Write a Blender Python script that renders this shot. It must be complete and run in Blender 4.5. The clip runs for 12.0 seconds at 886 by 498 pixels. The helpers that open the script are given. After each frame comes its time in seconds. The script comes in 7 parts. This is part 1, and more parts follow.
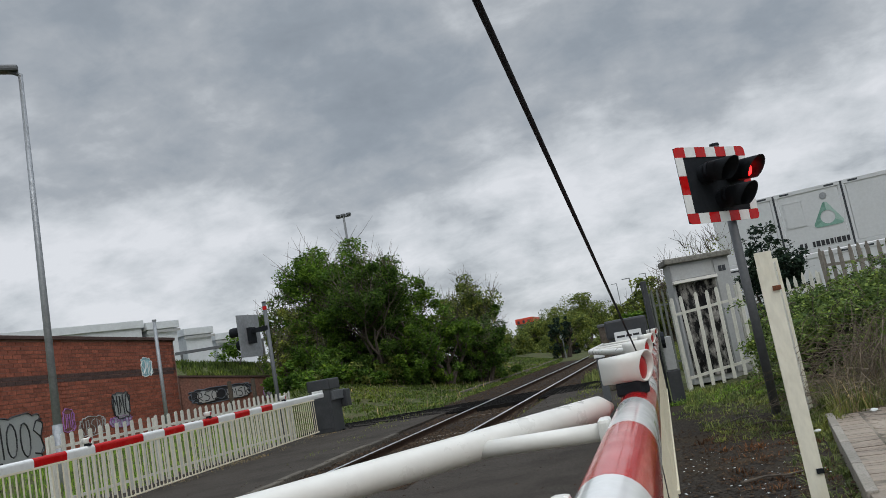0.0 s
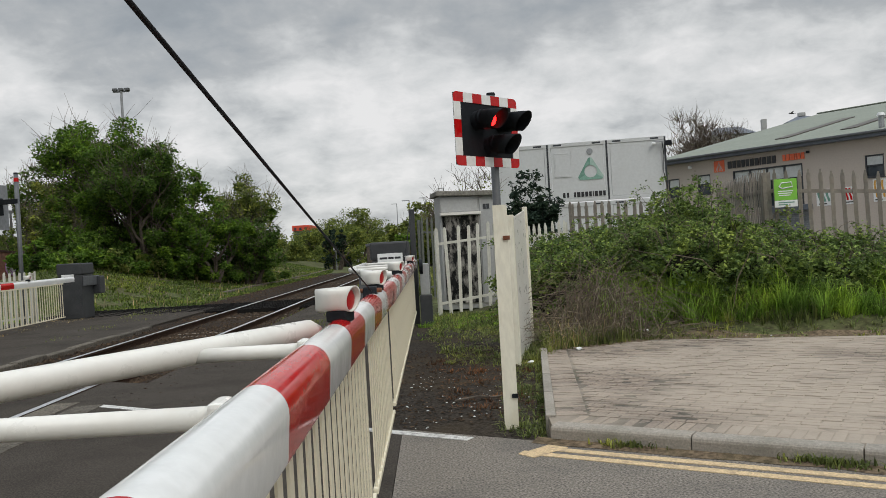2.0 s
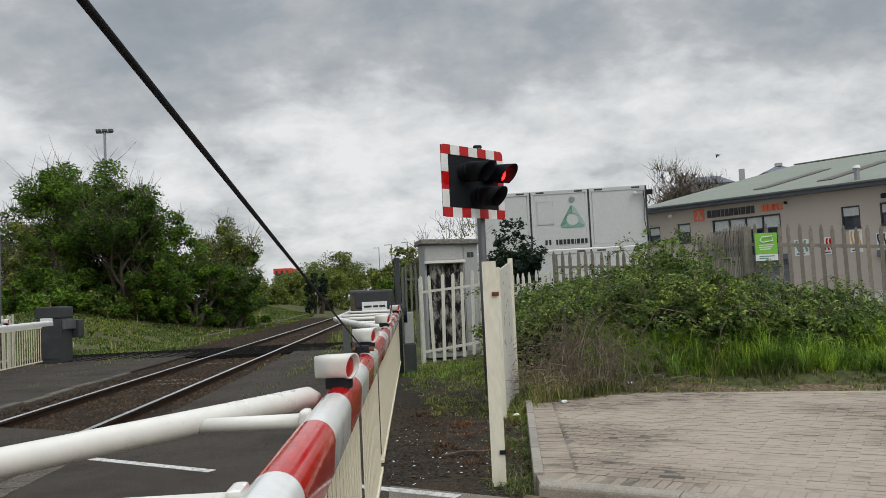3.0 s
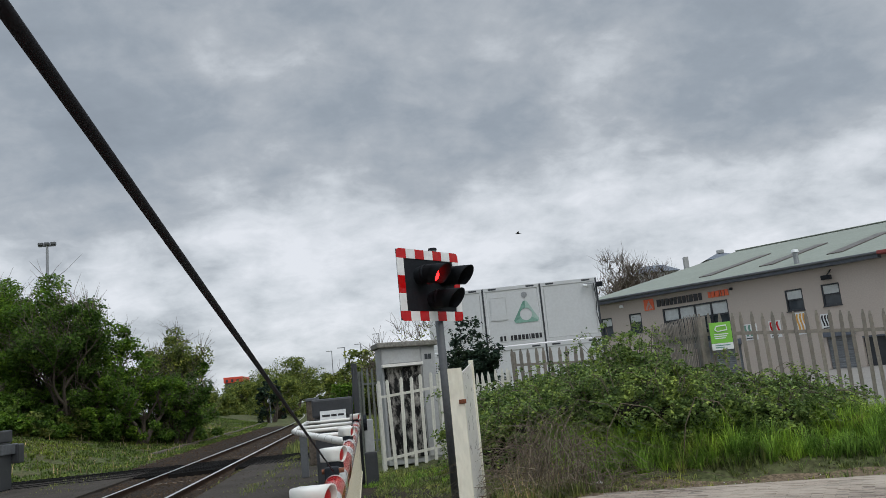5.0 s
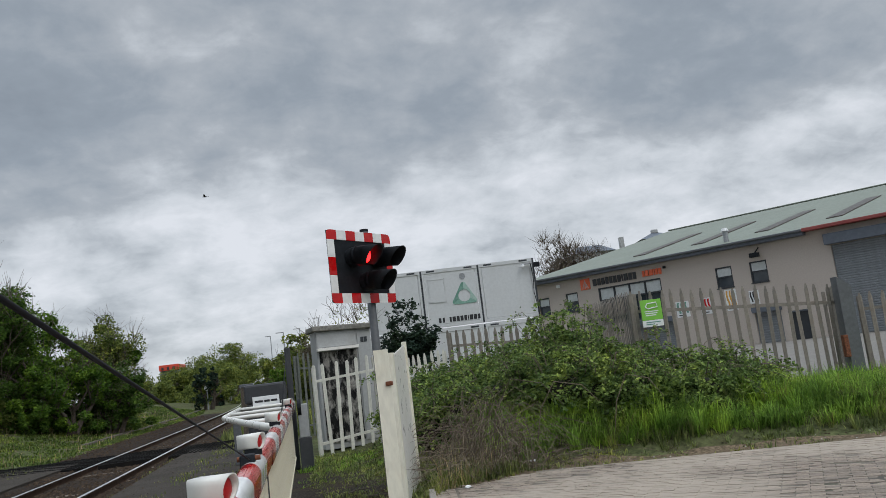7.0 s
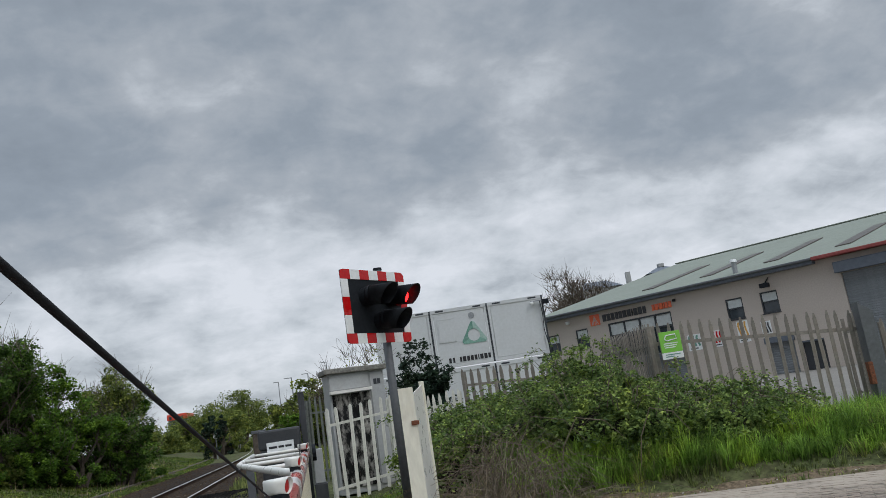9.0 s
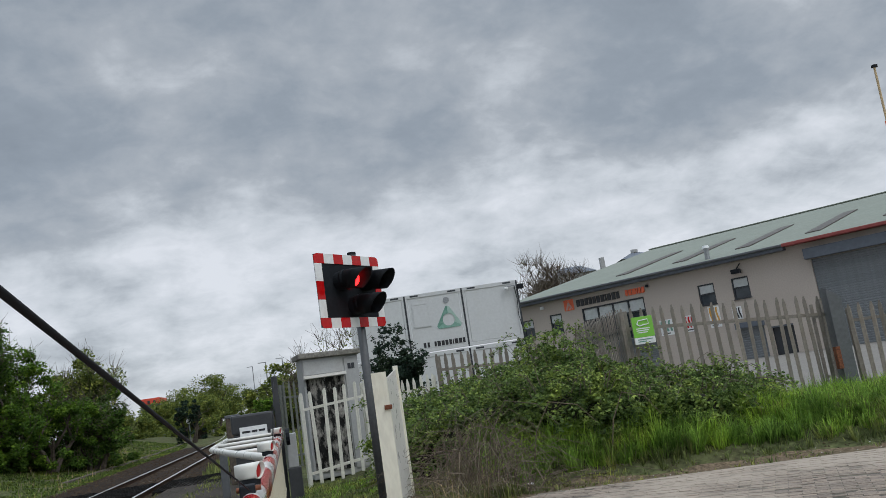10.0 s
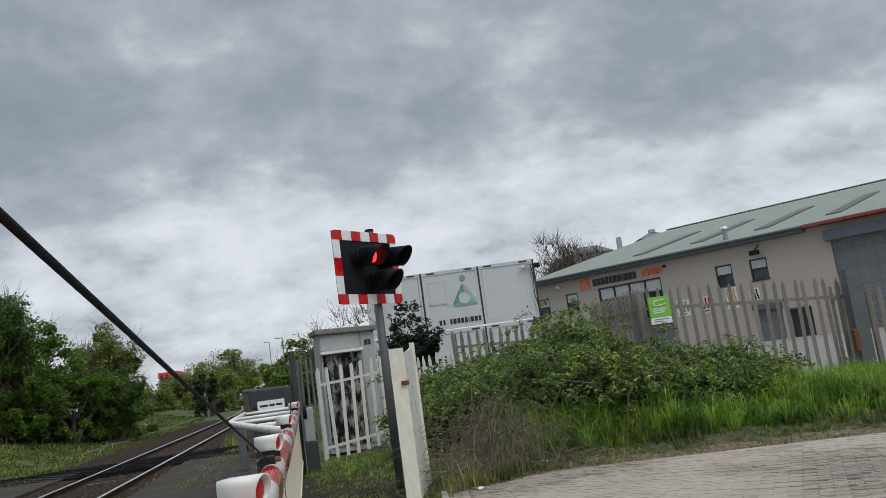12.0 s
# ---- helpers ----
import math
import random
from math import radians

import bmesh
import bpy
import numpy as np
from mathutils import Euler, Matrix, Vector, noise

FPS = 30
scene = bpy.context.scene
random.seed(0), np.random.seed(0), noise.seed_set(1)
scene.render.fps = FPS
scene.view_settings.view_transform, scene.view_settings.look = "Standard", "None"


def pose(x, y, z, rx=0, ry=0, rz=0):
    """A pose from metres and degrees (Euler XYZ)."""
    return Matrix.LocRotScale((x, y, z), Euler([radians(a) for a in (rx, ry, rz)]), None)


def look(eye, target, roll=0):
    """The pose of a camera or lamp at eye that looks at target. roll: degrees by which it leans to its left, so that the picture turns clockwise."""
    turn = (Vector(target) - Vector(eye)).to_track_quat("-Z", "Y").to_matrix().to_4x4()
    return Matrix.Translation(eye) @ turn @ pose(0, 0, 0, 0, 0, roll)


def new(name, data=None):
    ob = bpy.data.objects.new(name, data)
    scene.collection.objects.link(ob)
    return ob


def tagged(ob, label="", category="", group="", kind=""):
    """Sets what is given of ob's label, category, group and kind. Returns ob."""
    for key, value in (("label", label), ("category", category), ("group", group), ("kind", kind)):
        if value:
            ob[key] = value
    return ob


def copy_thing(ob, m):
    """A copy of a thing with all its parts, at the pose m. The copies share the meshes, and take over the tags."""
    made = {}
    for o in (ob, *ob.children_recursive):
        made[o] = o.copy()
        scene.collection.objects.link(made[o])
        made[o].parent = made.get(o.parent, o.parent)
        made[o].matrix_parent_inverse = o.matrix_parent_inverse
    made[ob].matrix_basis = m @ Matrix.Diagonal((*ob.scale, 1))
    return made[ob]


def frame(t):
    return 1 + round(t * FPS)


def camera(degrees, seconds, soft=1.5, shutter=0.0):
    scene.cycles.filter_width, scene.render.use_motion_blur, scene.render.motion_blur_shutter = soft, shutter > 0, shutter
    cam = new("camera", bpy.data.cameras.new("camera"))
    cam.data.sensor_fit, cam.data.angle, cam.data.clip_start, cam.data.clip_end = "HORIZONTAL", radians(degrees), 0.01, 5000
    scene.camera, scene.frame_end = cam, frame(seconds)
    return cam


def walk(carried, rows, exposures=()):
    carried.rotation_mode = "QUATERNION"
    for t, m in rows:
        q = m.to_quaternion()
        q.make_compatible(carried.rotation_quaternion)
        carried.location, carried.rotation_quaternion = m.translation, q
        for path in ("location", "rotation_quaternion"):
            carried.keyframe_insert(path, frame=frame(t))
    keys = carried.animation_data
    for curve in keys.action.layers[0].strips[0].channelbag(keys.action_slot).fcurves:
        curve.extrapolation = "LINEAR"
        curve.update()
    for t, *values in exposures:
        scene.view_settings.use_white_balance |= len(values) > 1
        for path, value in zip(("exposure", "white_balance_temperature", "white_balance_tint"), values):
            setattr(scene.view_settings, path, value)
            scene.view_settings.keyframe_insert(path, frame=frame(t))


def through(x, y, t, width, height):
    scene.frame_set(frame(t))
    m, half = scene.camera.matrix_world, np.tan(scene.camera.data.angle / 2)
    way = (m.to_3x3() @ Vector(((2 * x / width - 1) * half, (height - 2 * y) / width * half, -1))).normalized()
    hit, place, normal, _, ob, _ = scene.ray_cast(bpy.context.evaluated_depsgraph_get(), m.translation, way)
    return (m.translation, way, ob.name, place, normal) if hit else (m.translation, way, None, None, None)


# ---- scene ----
cam = camera(57.2, 12.0, soft=0.4)
PATH = [
    (0, (-0.228, 0.390, 1.251), (-0.693, 2.315, 1.530), -10.4),
    (0.5, (-0.236, 0.280, 1.254), (-0.533, 2.243, 1.489), -5.8),
    (1, (-0.189, 0.257, 1.317), (-0.338, 2.249, 1.409), -7.1),
    (1.5, (-0.112, 0.172, 1.326), (-0.169, 2.169, 1.417), -5.5),
    (2, (-0.019, 0.035, 1.299), (0.01, 2.035, 1.298), -3.3),
    (2.5, (0.0, 0.0, 1.31), (0.096, 1.998, 1.307), -2.3),
    (3, (-0.074, -0.018, 1.383), (0.006, 1.978, 1.488), -2.7),
    (3.2, (-0.099, -0.018, 1.421), (-0.038, 1.976, 1.562), -2.9),
    (4.8, (-0.148, 0.033, 1.452), (0.031, 1.997, 1.782), -5.2),
    (5, (-0.144, 0.033, 1.455), (0.07, 1.993, 1.791), -5.6),
    (5.5, (-0.145, 0.011, 1.452), (0.135, 1.964, 1.784), -6.0),
    (6, (-0.124, -0.005, 1.452), (0.203, 1.943, 1.765), -6.2),
    (6.5, (-0.048, 0.073, 1.446), (0.306, 2.02, 1.735), -6.4),
    (7, (-0.029, 0.139, 1.438), (0.327, 2.087, 1.716), -6.9),
    (7.2, (-0.046, 0.099, 1.421), (0.302, 2.048, 1.704), -6.9),
    (8.8, (-0.125, 0.307, 1.421), (0.218, 2.241, 1.797), -8.5),
    (9, (-0.128, 0.299, 1.425), (0.226, 2.23, 1.802), -8.6),
    (9.5, (-0.121, 0.294, 1.432), (0.265, 2.223, 1.795), -8.8),
    (10, (-0.116, 0.309, 1.424), (0.293, 2.238, 1.756), -8.6),
    (10.5, (-0.13, 0.302, 1.418), (0.294, 2.232, 1.724), -8.5),
    (11, (-0.132, 0.298, 1.411), (0.29, 2.231, 1.702), -8.3),
    (11.5, (-0.132, 0.298, 1.423), (0.268, 2.238, 1.701), -8.1),
    (12, (-0.132, 0.289, 1.419), (0.232, 2.235, 1.704), -7.8),
]
walk(cam, [(t, look(eye, target, roll)) for t, eye, target, roll in PATH],
     exposures=((0.0, -0.16, 6330, 10), (0.5, -0.20, 6330, 10), (1.0, -0.12, 6500, 10), (2.0, -0.05, 6700, 10), (2.5, 0.0, 6750, 10), (3.2, -0.03, 6550, 10), (5.0, -0.06, 6250, 10), (7.0, -0.11, 6220, 10), (9.2, -0.16, 6150, 10), (10.5, -0.12, 6180, 10), (12.0, -0.12, 6200, 10)))

# ---- light ----
SUN_EL, SUN_AZ = 46.0, 150.0
world = bpy.data.worlds.new("sky")
scene.world = world
world.use_nodes = True
wt = world.node_tree
wt.nodes.clear()


def wn(kind, **inputs):
    n = wt.nodes.new(kind)
    for k, v in inputs.items():
        n.inputs[k].default_value = v
    return n


def wmath(op, a, b=None, clamp=False):
    n = wt.nodes.new("ShaderNodeMath")
    n.operation, n.use_clamp = op, clamp
    for i, v in enumerate((a, b)):
        if v is None:
            continue
        if isinstance(v, (int, float)):
            n.inputs[i].default_value = v
        else:
            wt.links.new(v, n.inputs[i])
    return n.outputs[0]


def ramp(tree, src, stops):
    n = tree.nodes.new("ShaderNodeValToRGB")
    el = n.color_ramp.elements
    while len(el) < len(stops):
        el.new(0.5)
    for e, (p, c) in zip(el, stops):
        e.position, e.color = p, (*c, 1)
    tree.links.new(src, n.inputs[0])
    return n.outputs[0]


sky = wt.nodes.new("ShaderNodeTexSky")
sky.sky_type, sky.sun_disc = "NISHITA", False
sky.sun_elevation, sky.sun_rotation = radians(SUN_EL), radians(SUN_AZ)
sky_dim = wt.nodes.new("ShaderNodeVectorMath")
sky_dim.operation = "SCALE"
sky_dim.inputs["Scale"].default_value = 0.10
wt.links.new(sky.outputs[0], sky_dim.inputs[0])
tc = wt.nodes.new("ShaderNodeTexCoord")
sep = wt.nodes.new("ShaderNodeSeparateXYZ")
wt.links.new(tc.outputs["Generated"], sep.inputs[0])
SX, SY, SZ = sep.outputs
up = wmath("ADD", wmath("MAXIMUM", SZ, 0.0), 0.42)
flat = wt.nodes.new("ShaderNodeCombineXYZ")          # the cloud deck, seen in perspective
wt.links.new(wmath("DIVIDE", SX, up), flat.inputs[0])
wt.links.new(wmath("DIVIDE", SY, up), flat.inputs[1])


def wnoise(scale, detail, rough, dist=0.0, offset=(0, 0, 0), stretch=(1, 1, 1)):
    mp = wt.nodes.new("ShaderNodeMapping")
    mp.inputs["Location"].default_value, mp.inputs["Scale"].default_value = offset, stretch
    wt.links.new(flat.outputs[0], mp.inputs[0])
    n = wn("ShaderNodeTexNoise", Scale=scale, Detail=detail, Roughness=rough, Distortion=dist)
    wt.links.new(mp.outputs[0], n.inputs[0])
    return n.outputs[0]


big = wnoise(1.35, 3.0, 0.45, 0.25, (3.1, 1.7, 0.0), (1.0, 0.85, 1.0))
fine = wnoise(5.5, 6.0, 0.55, 0.1, (7.7, 2.2, 0.4), (1.0, 0.9, 1.0))
wisp = wnoise(15.0, 6.0, 0.6, 0.4, (1.3, 9.2, 0.9), (0.8, 1.0, 1.0))
az = wmath("ARCTAN2", SX, SY)                          # 0 along +y, positive to +x
edge = wmath("ADD", 0.25, wmath("MULTIPLY", wmath("MINIMUM", wmath("MAXIMUM", wmath("SINE", az), -0.45), 0.6), 0.015))
lift = wmath("MULTIPLY", wmath("SUBTRACT", SZ, edge), 7.0)
dens = wmath("ADD", wmath("ADD", wmath("MULTIPLY", wmath("SUBTRACT", big, 0.5), 0.55), wmath("MULTIPLY", wmath("SUBTRACT", fine, 0.5), 1.05)), wmath("MULTIPLY", wmath("SUBTRACT", wisp, 0.5), 0.40))
low = wmath("MAXIMUM", wmath("MULTIPLY", wmath("SUBTRACT", 0.075, SZ), 1.6), 0.0)

def bank(az_deg, el_deg, wide_deg, by):
    """A broad thin place (by < 0) or thick place (by > 0) in the deck, with soft edges."""
    a, e, c = radians(az_deg), radians(el_deg), math.cos(radians(wide_deg))
    d = wmath("ADD", wmath("ADD", wmath("MULTIPLY", SX, math.sin(a) * math.cos(e)), wmath("MULTIPLY", SY, math.cos(a) * math.cos(e))), wmath("MULTIPLY", SZ, math.sin(e)))
    k = wmath("DIVIDE", wmath("SUBTRACT", d, c), 1 - c, True)
    return wmath("MULTIPLY", wmath("MULTIPLY", k, k), by)


for spec in ((18, 20, 13, -0.20), (36, 11, 11, 0.20), (-33, 19, 14, -0.16), (-8, 15, 12, -0.12)):
    dens = wmath("ADD", dens, bank(*spec))
shade = wmath("ADD", wmath("ADD", wmath("ADD", dens, wmath("MINIMUM", wmath("MAXIMUM", lift, -0.30), 0.15)), low), 0.53, True)
clouds = ramp(wt, shade, [(0.06, (0.84, 0.85, 0.87)), (0.28, (0.66, 0.685, 0.705)), (0.48, (0.46, 0.487, 0.512)), (0.70, (0.342, 0.380, 0.418)), (0.95, (0.282, 0.316, 0.352))])
mixw = wt.nodes.new("ShaderNodeMix")
mixw.data_type = "RGBA"
mixw.inputs[0].default_value = 0.94
wt.links.new(sky_dim.outputs[0], mixw.inputs[6])
wt.links.new(clouds, mixw.inputs[7])
bg = wn("ShaderNodeBackground", Strength=1.0)
# an overcast sky is brightest overhead
over = wmath("MULTIPLY", wmath("SUBTRACT", SZ, 0.55), 3.0, True)
gain = wt.nodes.new("ShaderNodeVectorMath")
gain.operation = "SCALE"
wt.links.new(mixw.outputs[2], gain.inputs[0])
wt.links.new(wmath("ADD", 1.0, wmath("MULTIPLY", over, 3.4)), gain.inputs["Scale"])
wt.links.new(gain.outputs[0], bg.inputs[0])
wout = wt.nodes.new("ShaderNodeOutputWorld")
wt.links.new(bg.outputs[0], wout.inputs[0])

sun_data = bpy.data.lights.new("sun", "SUN")
sun_data.energy, sun_data.angle, sun_data.color = 1.3, radians(40), (1.0, 0.97, 0.92)
sun = new("sun", sun_data)
sun.matrix_world = look((0, 0, 60), (-60 * math.sin(radians(SUN_AZ)) / math.tan(radians(SUN_EL)), -60 * math.cos(radians(SUN_AZ)) / math.tan(radians(SUN_EL)), 0))


# ---- materials ----
def material(name, colour, rough=0.7, metal=0.0, grain=30.0, vary=0.15, stain=2.0, stain_by=0.25, stain_colour=None, bump=0.15,
             island=0.0, each=0.0, glow=None, stretch=(1, 1, 1), gloss_vary=0.1, coat=0.0, spec=0.5, dust=None):
    m = bpy.data.materials.new(name)
    m.use_nodes = True
    t = m.node_tree
    p = t.nodes["Principled BSDF"]
    ln = t.links.new
    co = t.nodes.new("ShaderNodeTexCoord")
    mp = t.nodes.new("ShaderNodeMapping")
    mp.inputs["Scale"].default_value = stretch
    ln(co.outputs["Object"], mp.inputs[0])

    def nz(scale, detail=5.0, rgh=0.6):
        n = t.nodes.new("ShaderNodeTexNoise")
        n.inputs["Scale"].default_value, n.inputs["Detail"].default_value, n.inputs["Roughness"].default_value = scale, detail, rgh
        ln(mp.outputs[0], n.inputs[0])
        return n.outputs[0]

    def mx(kind, fac, a, b):
        n = t.nodes.new("ShaderNodeMix")
        n.data_type, n.blend_type = "RGBA", kind
        for i, v in ((0, fac), (6, a), (7, b)):
            if isinstance(v, (int, float)):
                n.inputs[i].default_value = v
            elif isinstance(v, tuple):
                n.inputs[i].default_value = (*v, 1)
            else:
                ln(v, n.inputs[i])
        return n.outputs[2]

    g, s = nz(grain), nz(stain, 6.0, 0.65)
    dark, light = tuple(c * (1 - vary) for c in colour), tuple(min(1, c * (1 + vary)) for c in colour)
    col = ramp(t, g, [(0.36, dark), (0.64, light)])
    sc = stain_colour or tuple(c * 0.55 for c in colour)
    mask = ramp(t, s, [(0.48, (0, 0, 0)), (0.72, (stain_by,) * 3)])
    col = mx("MIX", mask, col, sc)
    if island or each:
        src = t.nodes.new("ShaderNodeNewGeometry").outputs["Random Per Island"] if island else t.nodes.new("ShaderNodeObjectInfo").outputs["Random"]
        k = island or each
        tone = ramp(t, src, [(0.0, (1 - k,) * 3), (1.0, (1 + k, 1 + k * 0.9, 1 + k * 0.75))])
        col = mx("MULTIPLY", 1.0, col, tone)
    if dust:                                    # wind-blown sand lying over several pieces
        geo = t.nodes.new("ShaderNodeNewGeometry")
        dn = t.nodes.new("ShaderNodeTexNoise")
        dn.inputs["Scale"].default_value, dn.inputs["Detail"].default_value, dn.inputs["Roughness"].default_value = 0.55, 7.0, 0.62
        ln(geo.outputs["Position"], dn.inputs[0])
        col = mx("MIX", ramp(t, dn.outputs[0], [(0.40, (0.05,) * 3), (0.56, (0.88,) * 3)]), col, dust)
    ln(col, p.inputs["Base Color"])
    rr = ramp(t, s, [(0.3, (max(0, rough - gloss_vary),) * 3), (0.7, (min(1, rough + gloss_vary),) * 3)])
    ln(rr, p.inputs["Roughness"])
    p.inputs["Metallic"].default_value = metal
    p.inputs["Coat Weight"].default_value = coat
    p.inputs["Specular IOR Level"].default_value = spec
    if bump:
        b = t.nodes.new("ShaderNodeBump")
        b.inputs["Strength"].default_value, b.inputs["Distance"].default_value = bump, 0.01
        ln(g, b.inputs["Height"])
        ln(b.outputs[0], p.inputs["Normal"])
    if glow:
        p.inputs["Emission Color"].default_value, p.inputs["Emission Strength"].default_value = (*glow[0], 1), glow[1]
    return m


M = {}
M["asphalt"] = material("asphalt", (0.178, 0.158, 0.134), 0.9, grain=75, vary=0.6, stain=1.1, stain_by=0.7, stain_colour=(0.085, 0.08, 0.075), bump=0.7, spec=0.2)
M["deck"] = material("crossing_asphalt", (0.050, 0.042, 0.034), 0.9, grain=70, vary=0.5, stain=1.0, stain_by=0.75, stain_colour=(0.028, 0.024, 0.020), bump=0.5, spec=0.15)
M["ground"] = material("rough_ground", (0.080, 0.090, 0.038), 0.95, grain=9, vary=0.5, stain=0.7, stain_by=0.85, stain_colour=(0.085, 0.062, 0.042), bump=0.6, spec=0.08)
M["dirt"] = material("trodden_dirt", (0.135, 0.100, 0.066), 0.95, grain=25, vary=0.5, stain=1.6, stain_by=0.8, stain_colour=(0.065, 0.060, 0.030), bump=0.9, spec=0.1)
M["strip_earth"] = material("dark_gritty_earth", (0.036, 0.030, 0.024), 0.95, grain=38, vary=0.7, stain=0.8, stain_by=0.8, stain_colour=(0.070, 0.052, 0.032), bump=1.0, spec=0.08)
M["ballast"] = material("ballast_stone", (0.056, 0.041, 0.029), 0.95, grain=22, vary=0.35, stain=1.0, stain_by=0.5, stain_colour=(0.075, 0.048, 0.030), bump=0.6, island=0.5, spec=0.1)
M["ballast_bed"] = material("ballast_bed", (0.027, 0.020, 0.015), 0.95, grain=30, vary=0.6, stain=1.5, stain_by=0.5, bump=1.0, spec=0.1)
M["rail_side"] = material("rusty_rail", (0.050, 0.029, 0.019), 0.85, 0.0, grain=40, vary=0.3, bump=0.3, spec=0.15)
M["rail_top"] = material("worn_rail_head", (0.72, 0.72, 0.73), 0.38, 1.0, grain=60, vary=0.08, stain=9, stain_by=0.2, bump=0.03)
M["yard"] = material("worn_concrete_yard", (0.20, 0.185, 0.165), 0.9, grain=12, vary=0.15, stain=0.5, stain_by=0.6, stain_colour=(0.19, 0.18, 0.165), bump=0.2, spec=0.2)
M["sleeper"] = material("concrete_sleeper", (0.155, 0.125, 0.095), 0.9, grain=45, vary=0.3, stain=5, stain_by=0.8, stain_colour=(0.06, 0.05, 0.04), bump=0.4, each=0.2)
M["strip"] = material("black_rubber_board", (0.010, 0.0095, 0.009), 0.85, grain=40, vary=0.3, stain=4, stain_by=0.4, stain_colour=(0.030, 0.025, 0.02), bump=0.5, spec=0.1)
M["kerb_dirty"] = material("dirty_concrete_edge", (0.11, 0.098, 0.082), 0.95, grain=40, vary=0.4, stain=4, stain_by=0.8, stain_colour=(0.05, 0.046, 0.036), bump=0.6, each=0.25, spec=0.15)
M["kerb"] = material("concrete_kerb", (0.27, 0.245, 0.21), 0.9, grain=70, vary=0.2, stain=4, stain_by=0.6, stain_colour=(0.17, 0.16, 0.13), bump=0.4, each=0.12)
M["brick_pave"] = material("paving_brick", (0.212, 0.170, 0.135), 0.9, grain=40, vary=0.3, stain=0.45, stain_by=0.5, stain_colour=(0.26, 0.225, 0.185), bump=0.35, each=0.24, dust=(0.360, 0.302, 0.240))
M["brick_pave_isl"] = material("paving_brick_far", (0.212, 0.170, 0.135), 0.9, grain=40, vary=0.3, stain=0.45, stain_by=0.5, stain_colour=(0.26, 0.225, 0.185), bump=0.35, island=0.24, dust=(0.360, 0.302, 0.240))
M["joint"] = material("dark_joint", (0.060, 0.052, 0.040), 0.95, grain=80, vary=0.4, stain=2, stain_by=0.6, stain_colour=(0.05, 0.06, 0.025), bump=0.6, dust=(0.340, 0.285, 0.226))
M["yellow"] = material("worn_yellow_paint", (0.54, 0.40, 0.23), 0.85, grain=90, vary=0.25, stain=16, stain_by=0.85, stain_colour=(0.27, 0.21, 0.14), bump=0.3)
M["white_line"] = material("worn_white_paint", (0.55, 0.54, 0.51), 0.8, grain=90, vary=0.25, stain=16, stain_by=1.0, stain_colour=(0.12, 0.112, 0.10), bump=0.3)
M["cream"] = material("cream_paint", (0.72, 0.655, 0.49), 0.42, grain=25, vary=0.04, stain=5, stain_by=0.35, stain_colour=(0.55, 0.49, 0.36), bump=0.05)
M["post_cream"] = material("stained_cream_post", (0.72, 0.69, 0.57), 0.5, grain=30, vary=0.06, stain=3.5, stain_by=0.7, stain_colour=(0.50, 0.43, 0.29), bump=0.1, stretch=(1, 1, 0.35))
M["white"] = material("white_gloss_paint", (0.71, 0.69, 0.635), 0.32, grain=20, vary=0.03, stain=6, stain_by=0.3, stain_colour=(0.62, 0.58, 0.50), bump=0.04)
M["boom_white"] = material("white_reflective_film", (0.74, 0.74, 0.72), 0.13, grain=30, vary=0.04, stain=6, stain_by=0.3, stain_colour=(0.58, 0.57, 0.54), bump=0.03, coat=0.15)
M["boom_red"] = material("red_reflective_film", (0.46, 0.006, 0.007), 0.11, grain=30, vary=0.08, stain=7, stain_by=0.3, stain_colour=(0.40, 0.07, 0.05), bump=0.03, coat=0.0, spec=0.25)
M["pale_white"] = material("weathered_white_pale", (0.60, 0.59, 0.52), 0.6, grain=20, vary=0.08, stain=4, stain_by=0.6, stain_colour=(0.42, 0.40, 0.32), bump=0.15, each=0.08)
M["pale_grey"] = material("galvanised_pale", (0.215, 0.195, 0.168), 0.6, 0.25, grain=18, vary=0.15, stain=3, stain_by=0.6, stain_colour=(0.20, 0.155, 0.115), bump=0.15, each=0.2)
M["pale_dark"] = material("dull_green_grey_pale", (0.13, 0.14, 0.125), 0.7, 0.1, grain=18, vary=0.2, stain=3, stain_by=0.6, bump=0.15, each=0.15)
M["steel_dark"] = material("grey_painted_steel", (0.105, 0.11, 0.115), 0.5, 0.1, grain=25, vary=0.1, stain=3, stain_by=0.4, bump=0.1)
M["box_grey"] = material("dark_grey_housing", (0.032, 0.034, 0.037), 0.45, grain=25, vary=0.12, stain=3, stain_by=0.4, stain_colour=(0.09, 0.09, 0.09), bump=0.08)
M["galv"] = material("galvanised_steel", (0.30, 0.31, 0.32), 0.5, 0.5, grain=15, vary=0.12, stain=3, stain_by=0.4, bump=0.08)
M["black"] = material("black_plastic", (0.010, 0.012, 0.015), 0.75, grain=20, vary=0.2, stain=5, stain_by=0.4, stain_colour=(0.03, 0.032, 0.035), bump=0.05, spec=0.2)
M["rust"] = material("rust", (0.16, 0.055, 0.025), 0.9, grain=40, vary=0.4, bump=0.4)
M["cable"] = material("weathered_stay_cable", (0.016, 0.016, 0.018), 0.8, 0.0, grain=20, vary=0.08, stain=5, stain_by=0.2, stain_colour=(0.03, 0.03, 0.032), bump=0.0, spec=0.15)
M["lens_red"] = material("red_lens", (0.42, 0.008, 0.010), 0.35, grain=60, vary=0.1, bump=0.1, spec=0.3)
